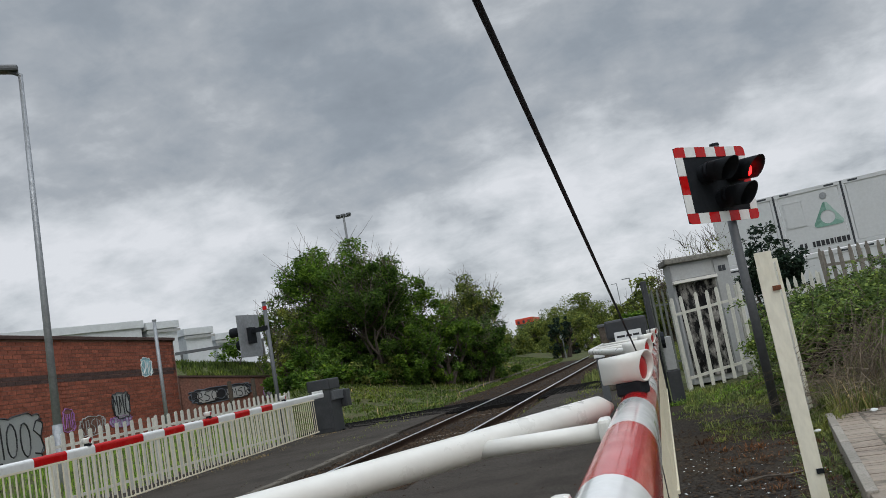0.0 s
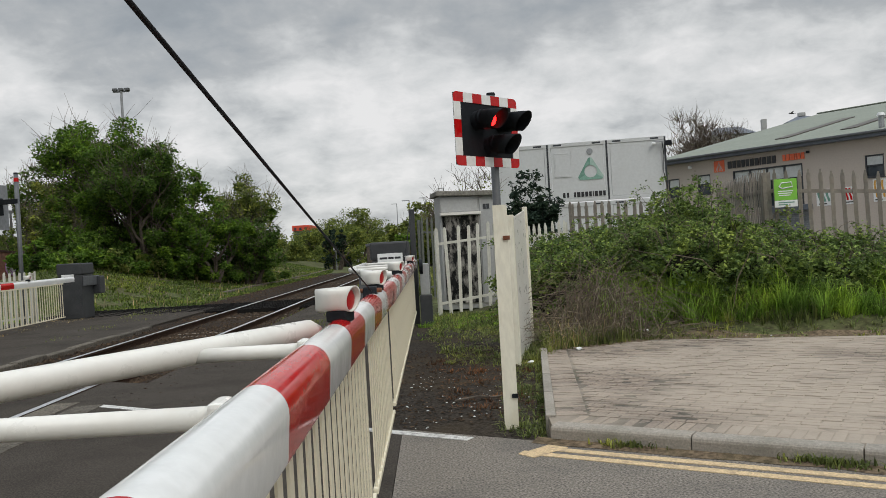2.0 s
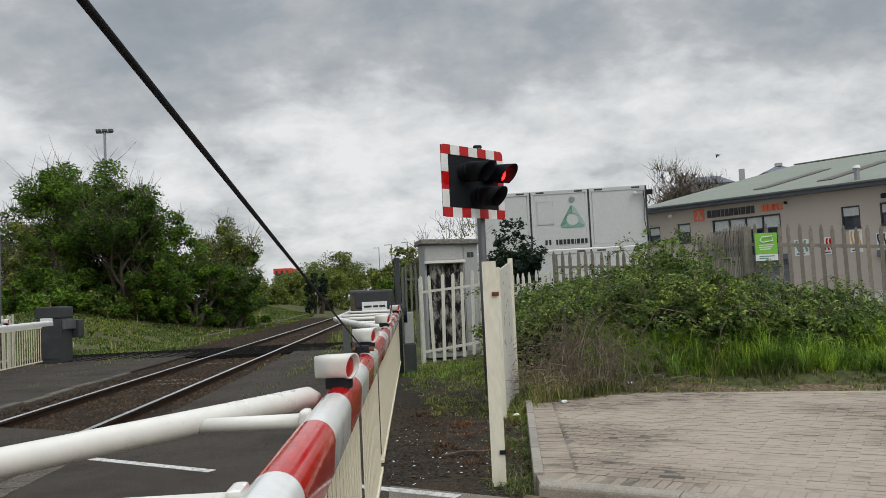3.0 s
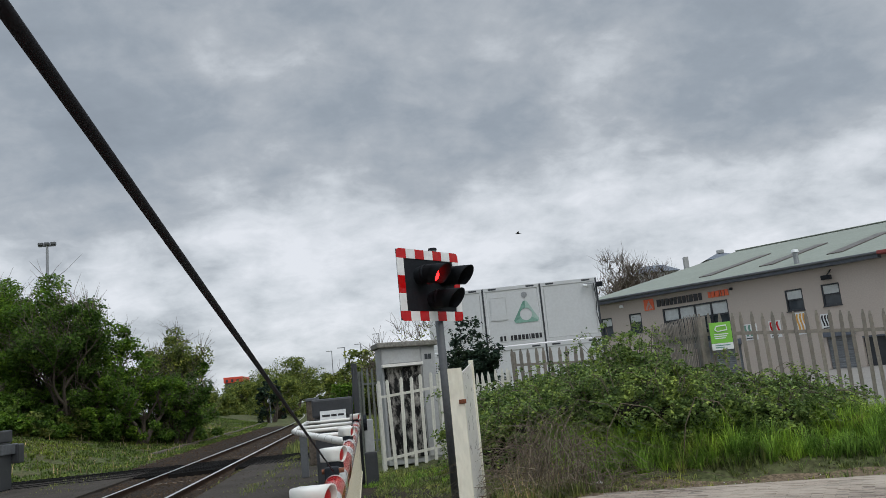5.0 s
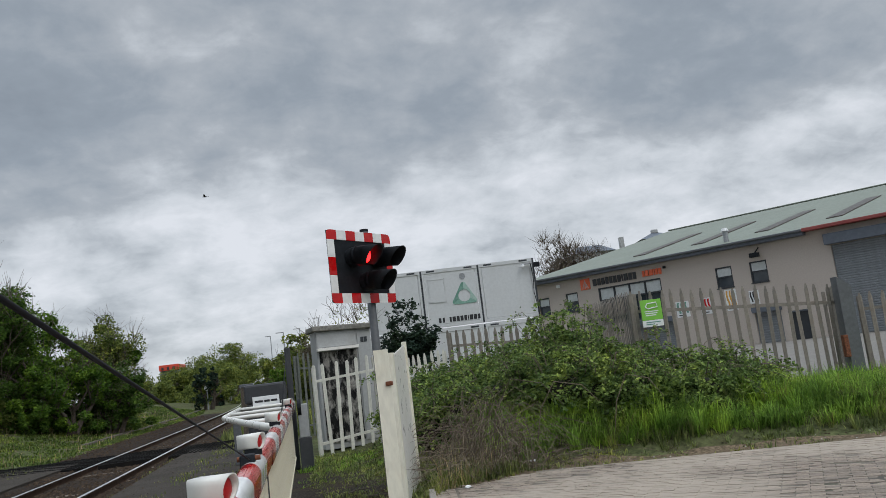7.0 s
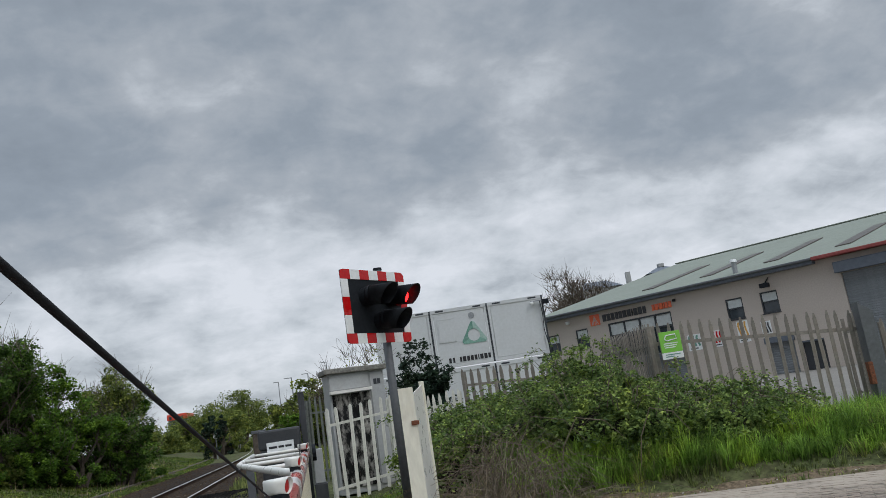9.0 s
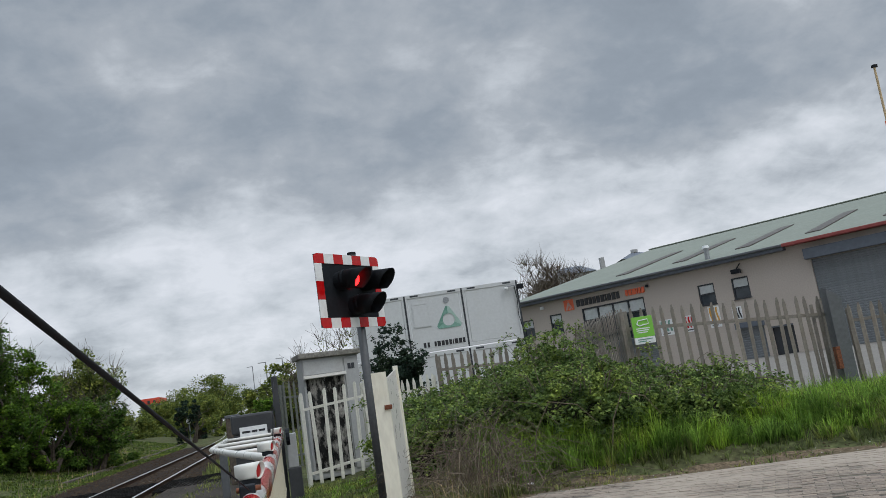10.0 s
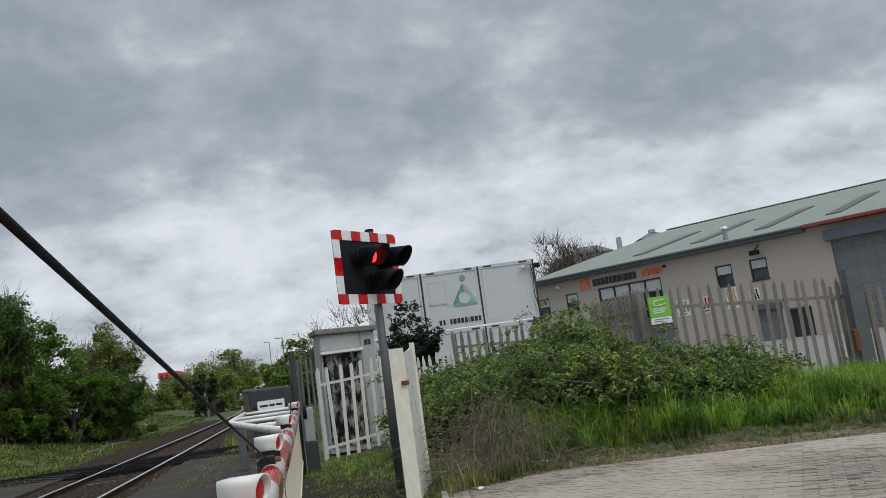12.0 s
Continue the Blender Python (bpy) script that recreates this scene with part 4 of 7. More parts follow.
def pale(mat, h, w=0.07, tip=0.10, name="pale"):
    """A folded steel pale with a pointed head; foot at the origin, facing -y."""
    bm = bmesh.new()
    out = [(-w / 2, 0), (w / 2, 0), (w / 2, h - tip), (w * 0.18, h), (-w * 0.18, h), (-w / 2, h - tip)]
    f = [bm.verts.new((x, 0.0 - 0.012 * (1 - abs(x) / (w / 2)), z)) for x, z in out]
    b = [bm.verts.new((v.co.x, v.co.y + 0.010, v.co.z)) for v in f]
    bm.faces.new(f)
    bm.faces.new(b[::-1])
    n = len(out)
    for i in range(n):
        bm.faces.new((f[i], b[i], b[(i + 1) % n], f[(i + 1) % n]))
    me = bpy.data.meshes.new(name)
    bm.to_mesh(me)
    bm.free()
    me.materials.append(mat)
    return me


def fence(label, a, b, z0, z1, h0, h1, pitch, mat, group, width=0.07, post_every=2.7, tip=0.10, jitter=1.2, category="fence"):
    """Palisade from a to b: its foot runs from z0 to z1, its pales from h0 to h1 high."""
    a, b = Vector(a), Vector(b)
    d = b - a
    ang = math.degrees(math.atan2(d.y, d.x))
    root = empty("palisade_fence", along((a.x, a.y, 0), ang), label, category, group)
    L, rnd = d.length, random.Random(int(d.length * 1000))
    n = max(2, int(L / pitch))
    me = pale(mat, h0, width, tip)
    for i in range(n + 1):
        s = i / n
        o = new("pale", me)
        o.parent = root
        o.matrix_local = pose(L * s, 0, z0 + (z1 - z0) * s + rnd.uniform(-0.015, 0.015), 0, rnd.uniform(-jitter, jitter), rnd.uniform(-3, 3))
        o.scale = (1, 1, (h0 + (h1 - h0) * s) / h0)
    for frac in (0.14, 0.82):
        bm = bmesh.new()
        za, zb = z0 + h0 * frac, z1 + h1 * frac
        vs = box(bm, (0, 0.012, -0.025), (L, 0.055, 0.025))
        for v in vs:
            v.co.z += za + (zb - za) * v.co.x / L
        part("fence_rail", bm, mat, root)
    k = max(1, round(L / post_every))
    for i in range(k + 1):
        s = i / k
        zz, hh = z0 + (z1 - z0) * s, h0 + (h1 - h0) * s
        part("fence_post", boxed((L * s - 0.04, 0.058, zz - 0.4), (L * s + 0.04, 0.12, zz + hh * 0.97), 0.005), mat, root)
    return root


def cream_post():
    """The cream channel post with a leaning plate bolted behind it."""
    p = empty("channel_post", pose(0.485, 5.83, 0, 0, 0, -6), "rust-streaked cream steel post at the kerb end", "post")
    bm = bmesh.new()
    prism(bm, [(-0.05, -0.045), (0.05, -0.045), (0.05, 0.045), (0.043, 0.045), (0.043, -0.037), (-0.043, -0.037), (-0.043, 0.045), (-0.05, 0.045)], -0.3, 1.585)
    part("channel", bm, M["post_cream"], p)
    part("rust_bracket", boxed((0.012, -0.056, 1.335), (0.062, -0.043, 1.365), 0.003), M["rust"], p)
    part("bolt", rodded((0.036, -0.066, 1.35), (0.036, -0.043, 1.35), 0.011), M["rust"], p)
    part("bracket", boxed((0.012, -0.056, 0.215), (0.056, -0.043, 0.245), 0.003), M["black"], p)
    # a cream sheet screen running back from a second post
    a, b = Vector((0.84, 8.8, 0)), Vector((1.19, 10.35, 0))
    q = empty("sheet_screen", along(a, math.degrees(math.atan2(b.y - a.y, b.x - a.x))), "cream steel sheet screen running back beside the signal", "screen")
    L = (b - a).length
    bm = bmesh.new()
    vs = box(bm, (0.05, -0.006, -0.1), (L, 0.006, 1.57))
    for v in vs:
        if v.co.z > 1:
            v.co.z += 0.16 * v.co.x / L
    part("sheet", bm, M["white"], q)
    part("end_post", boxed((-0.045, -0.045, -0.2), (0.045, 0.045, 1.62), 0.004), M["post_cream"], q, "cream end post")
    part("end_post", boxed((L, -0.03, -0.2), (L + 0.06, 0.03, 1.77), 0.004), M["post_cream"], q)
    part("edge_angle", boxed((0.05, 0.007, 0.2), (L, 0.03, 0.24), 0.002), M["post_cream"], q)
    bm = bmesh.new()
    pipe(bm, [(0.5, 0.012, 1.20), (0.9, 0.014, 1.36), (1.3, 0.012, 1.5)], 0.004, 6)
    part("wire", bm, M["black"], q)


def cabinet():
    c = empty("equipment_cabinet", pose(0.20, 17.15, 0, 0, 0, 8), "grey trackside equipment cabinet with a scorched flaking door", "cabinet")
    part("body", boxed((0, 0, 0.0), (1.16, 0.75, 2.40), 0.012), M["cabinet"], c)
    bm = boxed((-0.07, -0.12, 2.402), (1.22, 0.85, 2.51), 0.02)
    for v in bm.verts:
        v.co.z += 0.03 * noise.noise(v.co * 3) - (0.02 if v.co.x > 0.6 else 0.0)
    part("roof", bm, M["cabinet_roof"], c, "overhanging weathered roof slab")
    part("fascia", boxed((0.02, -0.03, 2.06), (0.82, -0.004, 2.37), 0.006), M["cabinet"], c)
    part("canopy_strip", boxed((0.0, -0.16, 1.985), (0.86, -0.004, 2.045), 0.006), M["white"], c, "pale canopy strip")
    part("side_panel", boxed((0.86, -0.02, 0.10), (1.13, -0.004, 2.35), 0.006), M["cabinet"], c)
    part("door", boxed((0.05, -0.022, 0.12), (0.425, -0.004, 1.97), 0.004), M["scorch"], c, "scorched black and white door")
    part("door", boxed((0.433, -0.022, 0.12), (0.83, -0.004, 1.97), 0.004), M["scorch"], c, "scorched black and white door")
    for k in range(2):
        part("vent", boxed((0.93 + 0.075 * k, -0.030, 2.09), (0.995 + 0.075 * k, -0.021, 2.20), 0.002), M["frame_dark"], c)


def container(px0, px1, depth, z0, door=False, logo=False):
    """One steel cabin of a stack, with corner posts, top rail, and what it bears on its face."""
    o, e = spot(px0, depth), spot(px1, depth)
    w = (e - o).length
    c = empty("site_cabin", along((o.x, o.y, z0), -10.33), "off-white steel site cabin in a stack", "cabin", "stacked site cabins")
    part("wall_panel", boxed((0.13, 0.02, 0.16), (w - 0.13, 2.5, 2.72), 0.02), M["container"], c)
    for x in (0, w - 0.12):
        part("corner_post", boxed((x, 0.0, 0.0), (x + 0.12, 0.12, 2.86), 0.015), M["container"], c)
    part("top_rail", boxed((0.0, -0.01, 2.70), (w, 0.16, 2.88), 0.015), M["container"], c)
    part("bottom_rail", boxed((0.0, -0.01, 0.0), (w, 0.16, 0.15), 0.015), M["container"], c)
    part("roof", boxed((0.02, 0.1, 2.80), (w - 0.02, 2.5, 2.90), 0.02), M["container"], c)
    part("seam", boxed((w - 0.01, -0.012, 0.0), (w + 0.075, 0.03, 2.86)), M["frame_dark"], c, "dark seam")
    for x in (0.25, w - 0.65):
        part("lifting_slot", boxed((x, -0.016, 2.755), (x + 0.4, -0.008, 2.835), 0.003), M["frame_dark"], c)
    if door:
        for a, b in (((0.28, 2.10), (1.10, 2.14)), ((0.28, 0.98), (1.10, 1.02)), ((0.28, 0.98), (0.32, 2.14)), ((1.06, 0.98), (1.10, 2.14))):
            part("hatch_trim", boxed((a[0], -0.01, a[1] + 0.25), (b[0], 0.03, b[1] + 0.25)), M["container"], c)
        part("hatch", boxed((0.325, 0.0, 1.275), (1.055, 0.03, 2.345), 0.004), M["container"], c, "shuttered hatch")
    if logo:
        cx, cz, r = w * 0.72, 1.43, 0.80
        for k in range(3):                      # a rounded triangle round a plain disc, in three shades
            bm = bmesh.new()
            pts = []
            for j in range(17):
                a = math.radians(90 + 120 * k + 120 * j / 16)
                rr = min(0.5 * r / math.cos(math.radians(abs(120 * j / 16 - 60))), 0.84 * r)
                pts.append(((cx + rr * math.cos(a), cz + rr * math.sin(a)), (cx + r * 0.37 * math.cos(a), cz + r * 0.37 * math.sin(a))))
            out = [(bm.verts.new((p[0], -0.002, p[1])), bm.verts.new((q[0], -0.002, q[1])), bm.verts.new((p[0], 0.018, p[1])), bm.verts.new((q[0], 0.018, q[1]))) for p, q in pts]
            for a, b in zip(out, out[1:]):
                bm.faces.new((a[0], b[0], b[1], a[1]))
                bm.faces.new((a[0], a[2], b[2], b[0]))
            part("logo_shape", bm, M[("logo_green", "logo_mid", "logo_pale")[k]], c)
        bm = bmesh.new()
        bmesh.ops.create_cone(bm, cap_ends=True, segments=24, radius1=0.15, radius2=0.15, depth=0.01, matrix=Matrix.Translation((cx, 0.0, cz + 0.96)) @ pose(0, 0, 0, 90))
        part("logo_shape", bm, M["galv"], c)
        writing(c, [0.10, 0.16, 0.14, 0.14, 0.13, 0.05, 0.16, 0.15, 0.14], 0.24, M["sign_black"], Matrix.Translation((w * 0.96 - 1.52, 0.012, 0.22)), 0.19)
        writing(c, [0.12, 0.10], 0.24, M["sign_black"], Matrix.Translation((w * 0.96 - 2.05, 0.012, 0.22)), 0.30)
    return c


def cabins():
    D = 40.0
    for px0, px1, door, logo in ((640, 738.5, False, False), (741, 840.5, True, True), (843, 939, False, False)):
        for lvl in (0, 1):
            c = container(px0, px1, D, 0.25 + 2.95 * lvl, door and lvl == 1, logo and lvl == 1)
    o = spot(936, D - 0.2)
    f = empty("floodlight", along((o.x, o.y, 5.75), -10.3), "small black floodlight and camera on a cabin corner", "floodlight")
    part("arm", boxed((-0.45, 0.0, 0.02), (0.1, 0.12, 0.06)), M["galv"], f)
    part("lamp", boxed((0.12, -0.2, -0.16), (0.42, 0.05, 0.06), 0.02), M["black"], f)
    part("dome", boxed((-0.5, -0.12, -0.12), (-0.32, 0.06, 0.02), 0.05), M["sign_white"], f)
    bm = bmesh.new()
    pipe(bm, [(0.0, 0.05, 0.05), (0.05, 0.05, -0.6), (0.0, 0.05, -1.4), (0.12, 0.05, -2.2), (0.1, 0.05, -2.6)], 0.02, 6)
    part("cable", bm, M["black"], f)


M["poster_amber"] = material("amber_print", (0.62, 0.33, 0.06), 0.5, grain=10, vary=0.06, bump=0.02)
M["maroon"] = material("maroon_fascia", (0.27, 0.055, 0.048), 0.6, grain=6, vary=0.1, bump=0.03)


def workshop():
    """The beige workshop: its long front runs askew to the line, under a low gabled sheet roof with rooflights."""
    yaw, L, back = -52.0, 46.0, 45.0
    w = empty("workshop", along((14.95, 52.29, 0.0), yaw), "beige rendered workshop with a low green-grey sheet roof", "building")
    X = lambda s: s + 32.0
    eave = 5.95
    windows = [(X(-31.35), X(-30.5), 3.7, 4.86), (X(-29.2), X(-28.3), 3.7, 4.9), (X(-19.15), X(-18.2), 3.72, 4.88), (X(-17.2), X(-16.26), 3.74, 4.89)]
    doors = [(X(-24.9), X(-22.1), 0.0, 2.3, "shutter"), (X(-17.35), X(-15.95), 0.0, 2.15, "shutter"), (X(-15.6), X(-14.45), 0.0, 2.0, "dark"), (X(-12.9), X(-4.5), 0.0, 5.05, "shutter")]
    glazed = (X(-26.78), X(-22.5), 2.62, 4.9)
    # wall in upright strips between every opening's sides
    holes = [h[:4] for h in windows + doors] + [glazed]
    cuts = sorted({0.0, L} | {h[0] for h in holes} | {h[1] for h in holes})
    bm = bmesh.new()
    for a, b in zip(cuts, cuts[1:]):
        mid, z = (a + b) / 2, 0.0
        for h in sorted((h for h in holes if h[0] < mid < h[1]), key=lambda h: h[2]):
            if h[2] > z:
                box(bm, (a, 0.0, z), (b, 0.3, h[2]))
            z = h[3]
        box(bm, (a, 0.0, z), (b, 0.3, eave))
    box(bm, (0.0, 0.3, 0.0), (0.3, back, eave))
    box(bm, (L - 0.3, 0.3, 0.0), (L, back, eave))
    box(bm, (0.3, back - 0.3, 0.0), (L - 0.3, back, eave))
    slope, run = 0.1975, 22.5
    for x in (0.0, L - 0.3):
        prism_x = [bm.verts.new((x + dx, y, z)) for dx in (0.0, 0.3) for y, z in ((0.0, eave), (back, eave), (run, eave + slope * run))]
        a, b, c, d, e, f = prism_x
        for q in ((a, c, b), (d, e, f), (a, d, f, c), (c, f, e, b), (b, e, d, a)):
            bm.faces.new(q)
    part("wall", bm, M["render"], w, "beige rendered wall")
    z0 = eave + 0.10

    def slab(x0, x1, y0, y1, lift, thick):
        """A sloping sheet on the front pitch."""
        b = bmesh.new()
        top = [b.verts.new((x, y, z0 + slope * (y + 0.5) + lift)) for x, y in ((x0, y0), (x1, y0), (x1, y1), (x0, y1))]
        low = [b.verts.new(v.co - Vector((0, 0, thick))) for v in top]
        b.faces.new(top)
        b.faces.new(low[::-1])
        for i in range(4):
            b.faces.new((low[i], low[(i + 1) % 4], top[(i + 1) % 4], top[i]))
        return b

    roof = part("roof", slab(-0.35, L + 0.35, -0.5, run, 0.0, 0.12), M["roof"], w, "green-grey sheet roof")
    b = slab(-0.35, L + 0.35, -0.5, run, 0.0, 0.12)
    for v in b.verts:
        v.co.y = 2 * run - v.co.y
    bmesh.ops.reverse_faces(b, faces=b.faces)
    part("roof", b, M["roof"], w)
    for k in range(7):
        x = X(-25.55) + 3.95 * k
        part("rooflight", slab(x, x + 0.85, 2.8, 11.7, 0.06, 0.055), M["rooflight"], roof, "dirty brown rooflight")
    part("ridge_cap", boxed((-0.4, run - 0.3, z0 + slope * (run + 0.5) - 0.02), (L + 0.4, run + 0.3, z0 + slope * (run + 0.5) + 0.07), 0.03), M["roof"], roof)
    # fascia, gutter and the maroon length over the big shutter
    cut = X(-14.0)
    part("gutter_fascia", boxed((-0.4, -0.50, eave - 0.18), (cut, -0.004, eave + 0.02), 0.02), M["fascia"], w, "slate blue fascia")
    part("gutter", boxed((-0.4, -0.64, eave + 0.0), (cut, -0.505, eave + 0.13), 0.04), M["steel_dark"], w, "grey box gutter")
    part("gutter_fascia", boxed((cut + 0.01, -0.64, eave - 0.02), (L + 0.4, -0.004, eave + 0.15), 0.02), M["maroon"], w, "maroon fascia")
    part("shutter_hood", boxed((X(-13.1), -0.42, 5.07), (X(-4.2), -0.003, 5.62), 0.03), M["fascia"], w)
    for a, b, za, zb in windows:
        win = part("window", boxed((a + 0.05, 0.12, za + 0.05), (b - 0.05, 0.15, zb - 0.05)), M["glass"], w, "dark framed window")
        mid = za + (zb - za) * 0.52
        for p, q in (((a, 0.03, za), (a + 0.07, 0.16, zb)), ((b - 0.07, 0.03, za), (b, 0.16, zb)), ((a + 0.07, 0.03, za), (b - 0.07, 0.16, za + 0.07)), ((a + 0.07, 0.03, zb - 0.07), (b - 0.07, 0.16, zb)), ((a + 0.07, 0.04, mid - 0.03), (b - 0.07, 0.16, mid + 0.03))):
            part("window_frame", boxed(p, q, 0.008), M["frame_dark"], win)
        part("blind", boxed((a + 0.08, 0.08, mid + 0.04), (b - 0.08, 0.10, zb - 0.08)), M["blind"], win, "pale roller blind")
        part("window_sill", boxed((a - 0.04, -0.06, za - 0.05), (b + 0.04, 0.08, za - 0.002), 0.01), M["frame_dark"], win)
    # glazed screen over the entrance shutter
    a, b, za, zb = glazed
    win = part("window", boxed((a + 0.05, 0.16, za + 0.05), (b - 0.05, 0.18, zb - 0.05)), M["glass"], w, "long dark framed glazed screen")
    for k in range(5):
        x = a + (b - a - 0.08) * k / 4
        part("window_frame", boxed((x, 0.02, za), (x + 0.08, 0.19, zb), 0.008), M["frame_dark"], win)
    for z in (za, 3.38, 4.08, zb - 0.08):
        part("window_frame", boxed((a + 0.004, 0.03, z), (b - 0.004, 0.185, z + 0.08), 0.008), M["frame_dark"], win)
    for k in range(4):
        x = a + (b - a - 0.08) * k / 4
        part("blind", boxed((x + 0.1, 0.10, 4.17), (x + (b - a - 0.08) / 4 - 0.02, 0.12, zb - 0.09)), M["blind"], win, "pale roller blind")
    for a, b, za, zb, kind in doors:
        if kind == "dark":
            # the dimness inside the open doorway is put into this panel's dark colour
            part("door", boxed((a, 0.22, za), (b, 0.26, zb)), M["frame_dark"], w, "dark panel standing in for the unlit inside of an open doorway")
            part("door_frame", boxed((a, 0.02, zb - 0.08), (b, 0.21, zb)), M["fascia"], w)
            continue
        sh = part("shutter", boxed((a, 0.2, za), (b, 0.24, zb)), M["shutter"], w, "grey roller shutter")
        if zb < 3:
            part("shutter_hood", boxed((a - 0.08, -0.22, zb - 0.02), (b + 0.08, -0.003, zb + 0.30), 0.02), M["fascia"], w)
        n = int((zb - za) / 0.12)
        sl = None
        for i in range(n):
            if sl is None:
                sl = part("slat", boxed((a, 0.10, 0.0), (b, 0.19, (zb - za) / n - 0.018), 0.02), M["shutter"], sh)
            else:
                o = new("slat", sl.data)
                o.parent = sh
                o.location = (0, 0, za + (zb - za) * i / n)
    # emblem and sign over the glazed screen: plain shapes in their colours
    em = part("sign_emblem", boxed((X(-27.98), -0.04, 4.95), (X(-27.28), -0.003, 5.63), 0.01), M["orange"], w, "orange sign emblem")
    for k in range(5):
        x = X(-27.63) + (k - 2) * 0.12
        bm = bmesh.new()
        vs = box(bm, (x - 0.022, -0.048, 4.99), (x + 0.022, -0.0405, 5.30 + 0.12 * (2 - abs(k - 2))))
        for v in vs:
            if v.co.z > 5.1:
                v.co.x += (X(-27.63) - x) * 0.6
        part("emblem_stripe", bm, M["render"], em)
    writing(w, [0.25, 0.22, 0.22, 0.20, 0.20, 0.23, 0.23, 0.08, 0.24, 0.24, 0.20], 0.42, M["sign_black"], Matrix.Translation((X(-27.05), -0.01, 5.08)), 0.17, 0.05)
    writing(w, [0.16, 0.20, 0.24, 0.07, 0.15, 0.19], 0.35, M["orange"], Matrix.Translation((X(-23.6), -0.01, 5.12)), 0.14, 0.05)
    for s0, s1, za, zb, m in ((-21.8, -21.0, 2.43, 3.33, "logo_green"), (-20.3, -19.65, 2.42, 3.34, "boom_red"), (-18.8, -18.17, 2.43, 3.6, "poster_amber"), (-17.47, -16.94, 2.5, 3.35, "sign_black")):
        p = part("wall_poster", boxed((X(s0), -0.03, za), (X(s1), -0.003, zb), 0.008), M["sign_white"], w, "white wall poster with coloured stripes")
        ww = (s1 - s0) / 7
        for k in range(3):
            bm = bmesh.new()
            vs = box(bm, (X(s0) + ww * (1 + 2 * k), -0.038, za + 0.22), (X(s0) + ww * (2.1 + 2 * k), -0.0305, zb - 0.06))
            bmesh.ops.subdivide_edges(bm, edges=[e for e in bm.edges if abs(e.verts[0].co.z - e.verts[1].co.z) > 0.3], cuts=3)
            for v in bm.verts:
                v.co.x += ww * 0.55 * math.sin((v.co.z - za) / (zb - za) * math.pi * 2)
            part("poster_stripe", bm, M[m], p)
        part("poster_stripe", boxed((X(s0) + ww, -0.038, za + 0.08), (X(s1) - ww * 2, -0.0305, za + 0.14)), M["sign_black"], p)
    zr = z0 + slope * 1.3
    part("flue", rodded((X(-18.55), 0.8, zr - 0.1), (X(-18.55), 0.8, zr + 0.62), 0.14), M["galv"], roof, "short metal flue")
    part("flue_cap", rodded((X(-18.55), 0.8, zr + 0.62), (X(-18.55), 0.8, zr + 0.78), 0.21, 0.16), M["sign_white"], roof)
    part("flood_lamp", boxed((X(-16.95), -0.48, 5.08), (X(-16.45), -0.22, 5.32), 0.04), M["black"], w)
    part("flood_arm", rodded((X(-16.55), -0.004, 5.6), (X(-16.65), -0.34, 5.32), 0.03), M["black"], w)
    part("wall_camera", boxed((X(-22.18), -0.2, 5.38), (X(-22.05), -0.003, 5.52), 0.03), M["black"], w)
    part("wall_lamp", boxed((X(-29.75), -0.16, 5.35), (X(-29.5), -0.003, 5.55), 0.05), M["sign_white"], w)


def far_house():
    o = spot(1140, 130)
    h = empty("far_house", along((o.x, o.y, 0), -10), "distant grey gabled house behind the workshop", "house")
    part("wall", boxed((0, 0, 0), (6, 8, 17.3)), M["cabinet"], h)
    bm = bmesh.new()
    p = [bm.verts.new(v) for v in ((-0.4, -0.4, 17.3), (6.4, -0.4, 17.3), (6.4, 8.4, 17.3), (-0.4, 8.4, 17.3), (2.6, 4, 18.7), (3.6, 4, 18.7))]
    for f in ((0, 1, 5, 4), (1, 2, 5), (2, 3, 4, 5), (3, 0, 4), (3, 2, 1, 0)):
        bm.faces.new([p[i] for i in f])
    roof = part("roof", bm, M["fascia"], h, "slate roof")
    part("chimney", boxed((-2.9, 3.5, 12), (-2.2, 4.5, 18.6)), M["cabinet"], h)
    part("cupola", boxed((2.6, 3.5, 18.6), (3.6, 4.5, 19.2), 0.1), M["cabinet"], roof)
    o = spot(1020, 130)
    g = empty("far_house", along((o.x, o.y, 0), -10), "distant house with a grey-green hipped roof", "house")
    part("wall", boxed((0, 0, 0), (6.0, 8, 16.3)), M["cabinet"], g)
    bm = bmesh.new()
    p = [bm.verts.new(v) for v in ((-0.3, -0.4, 16.2), (6.3, -0.4, 16.2), (6.3, 8.4, 16.2), (-0.3, 8.4, 16.2), (1.0, 4, 17.8), (4.6, 4, 17.8))]
    for f in ((0, 1, 5, 4), (1, 2, 5), (2, 3, 4, 5), (3, 0, 4), (3, 2, 1, 0)):
        bm.faces.new([p[i] for i in f])
    part("roof", bm, M["fascia"], g, "slate roof")


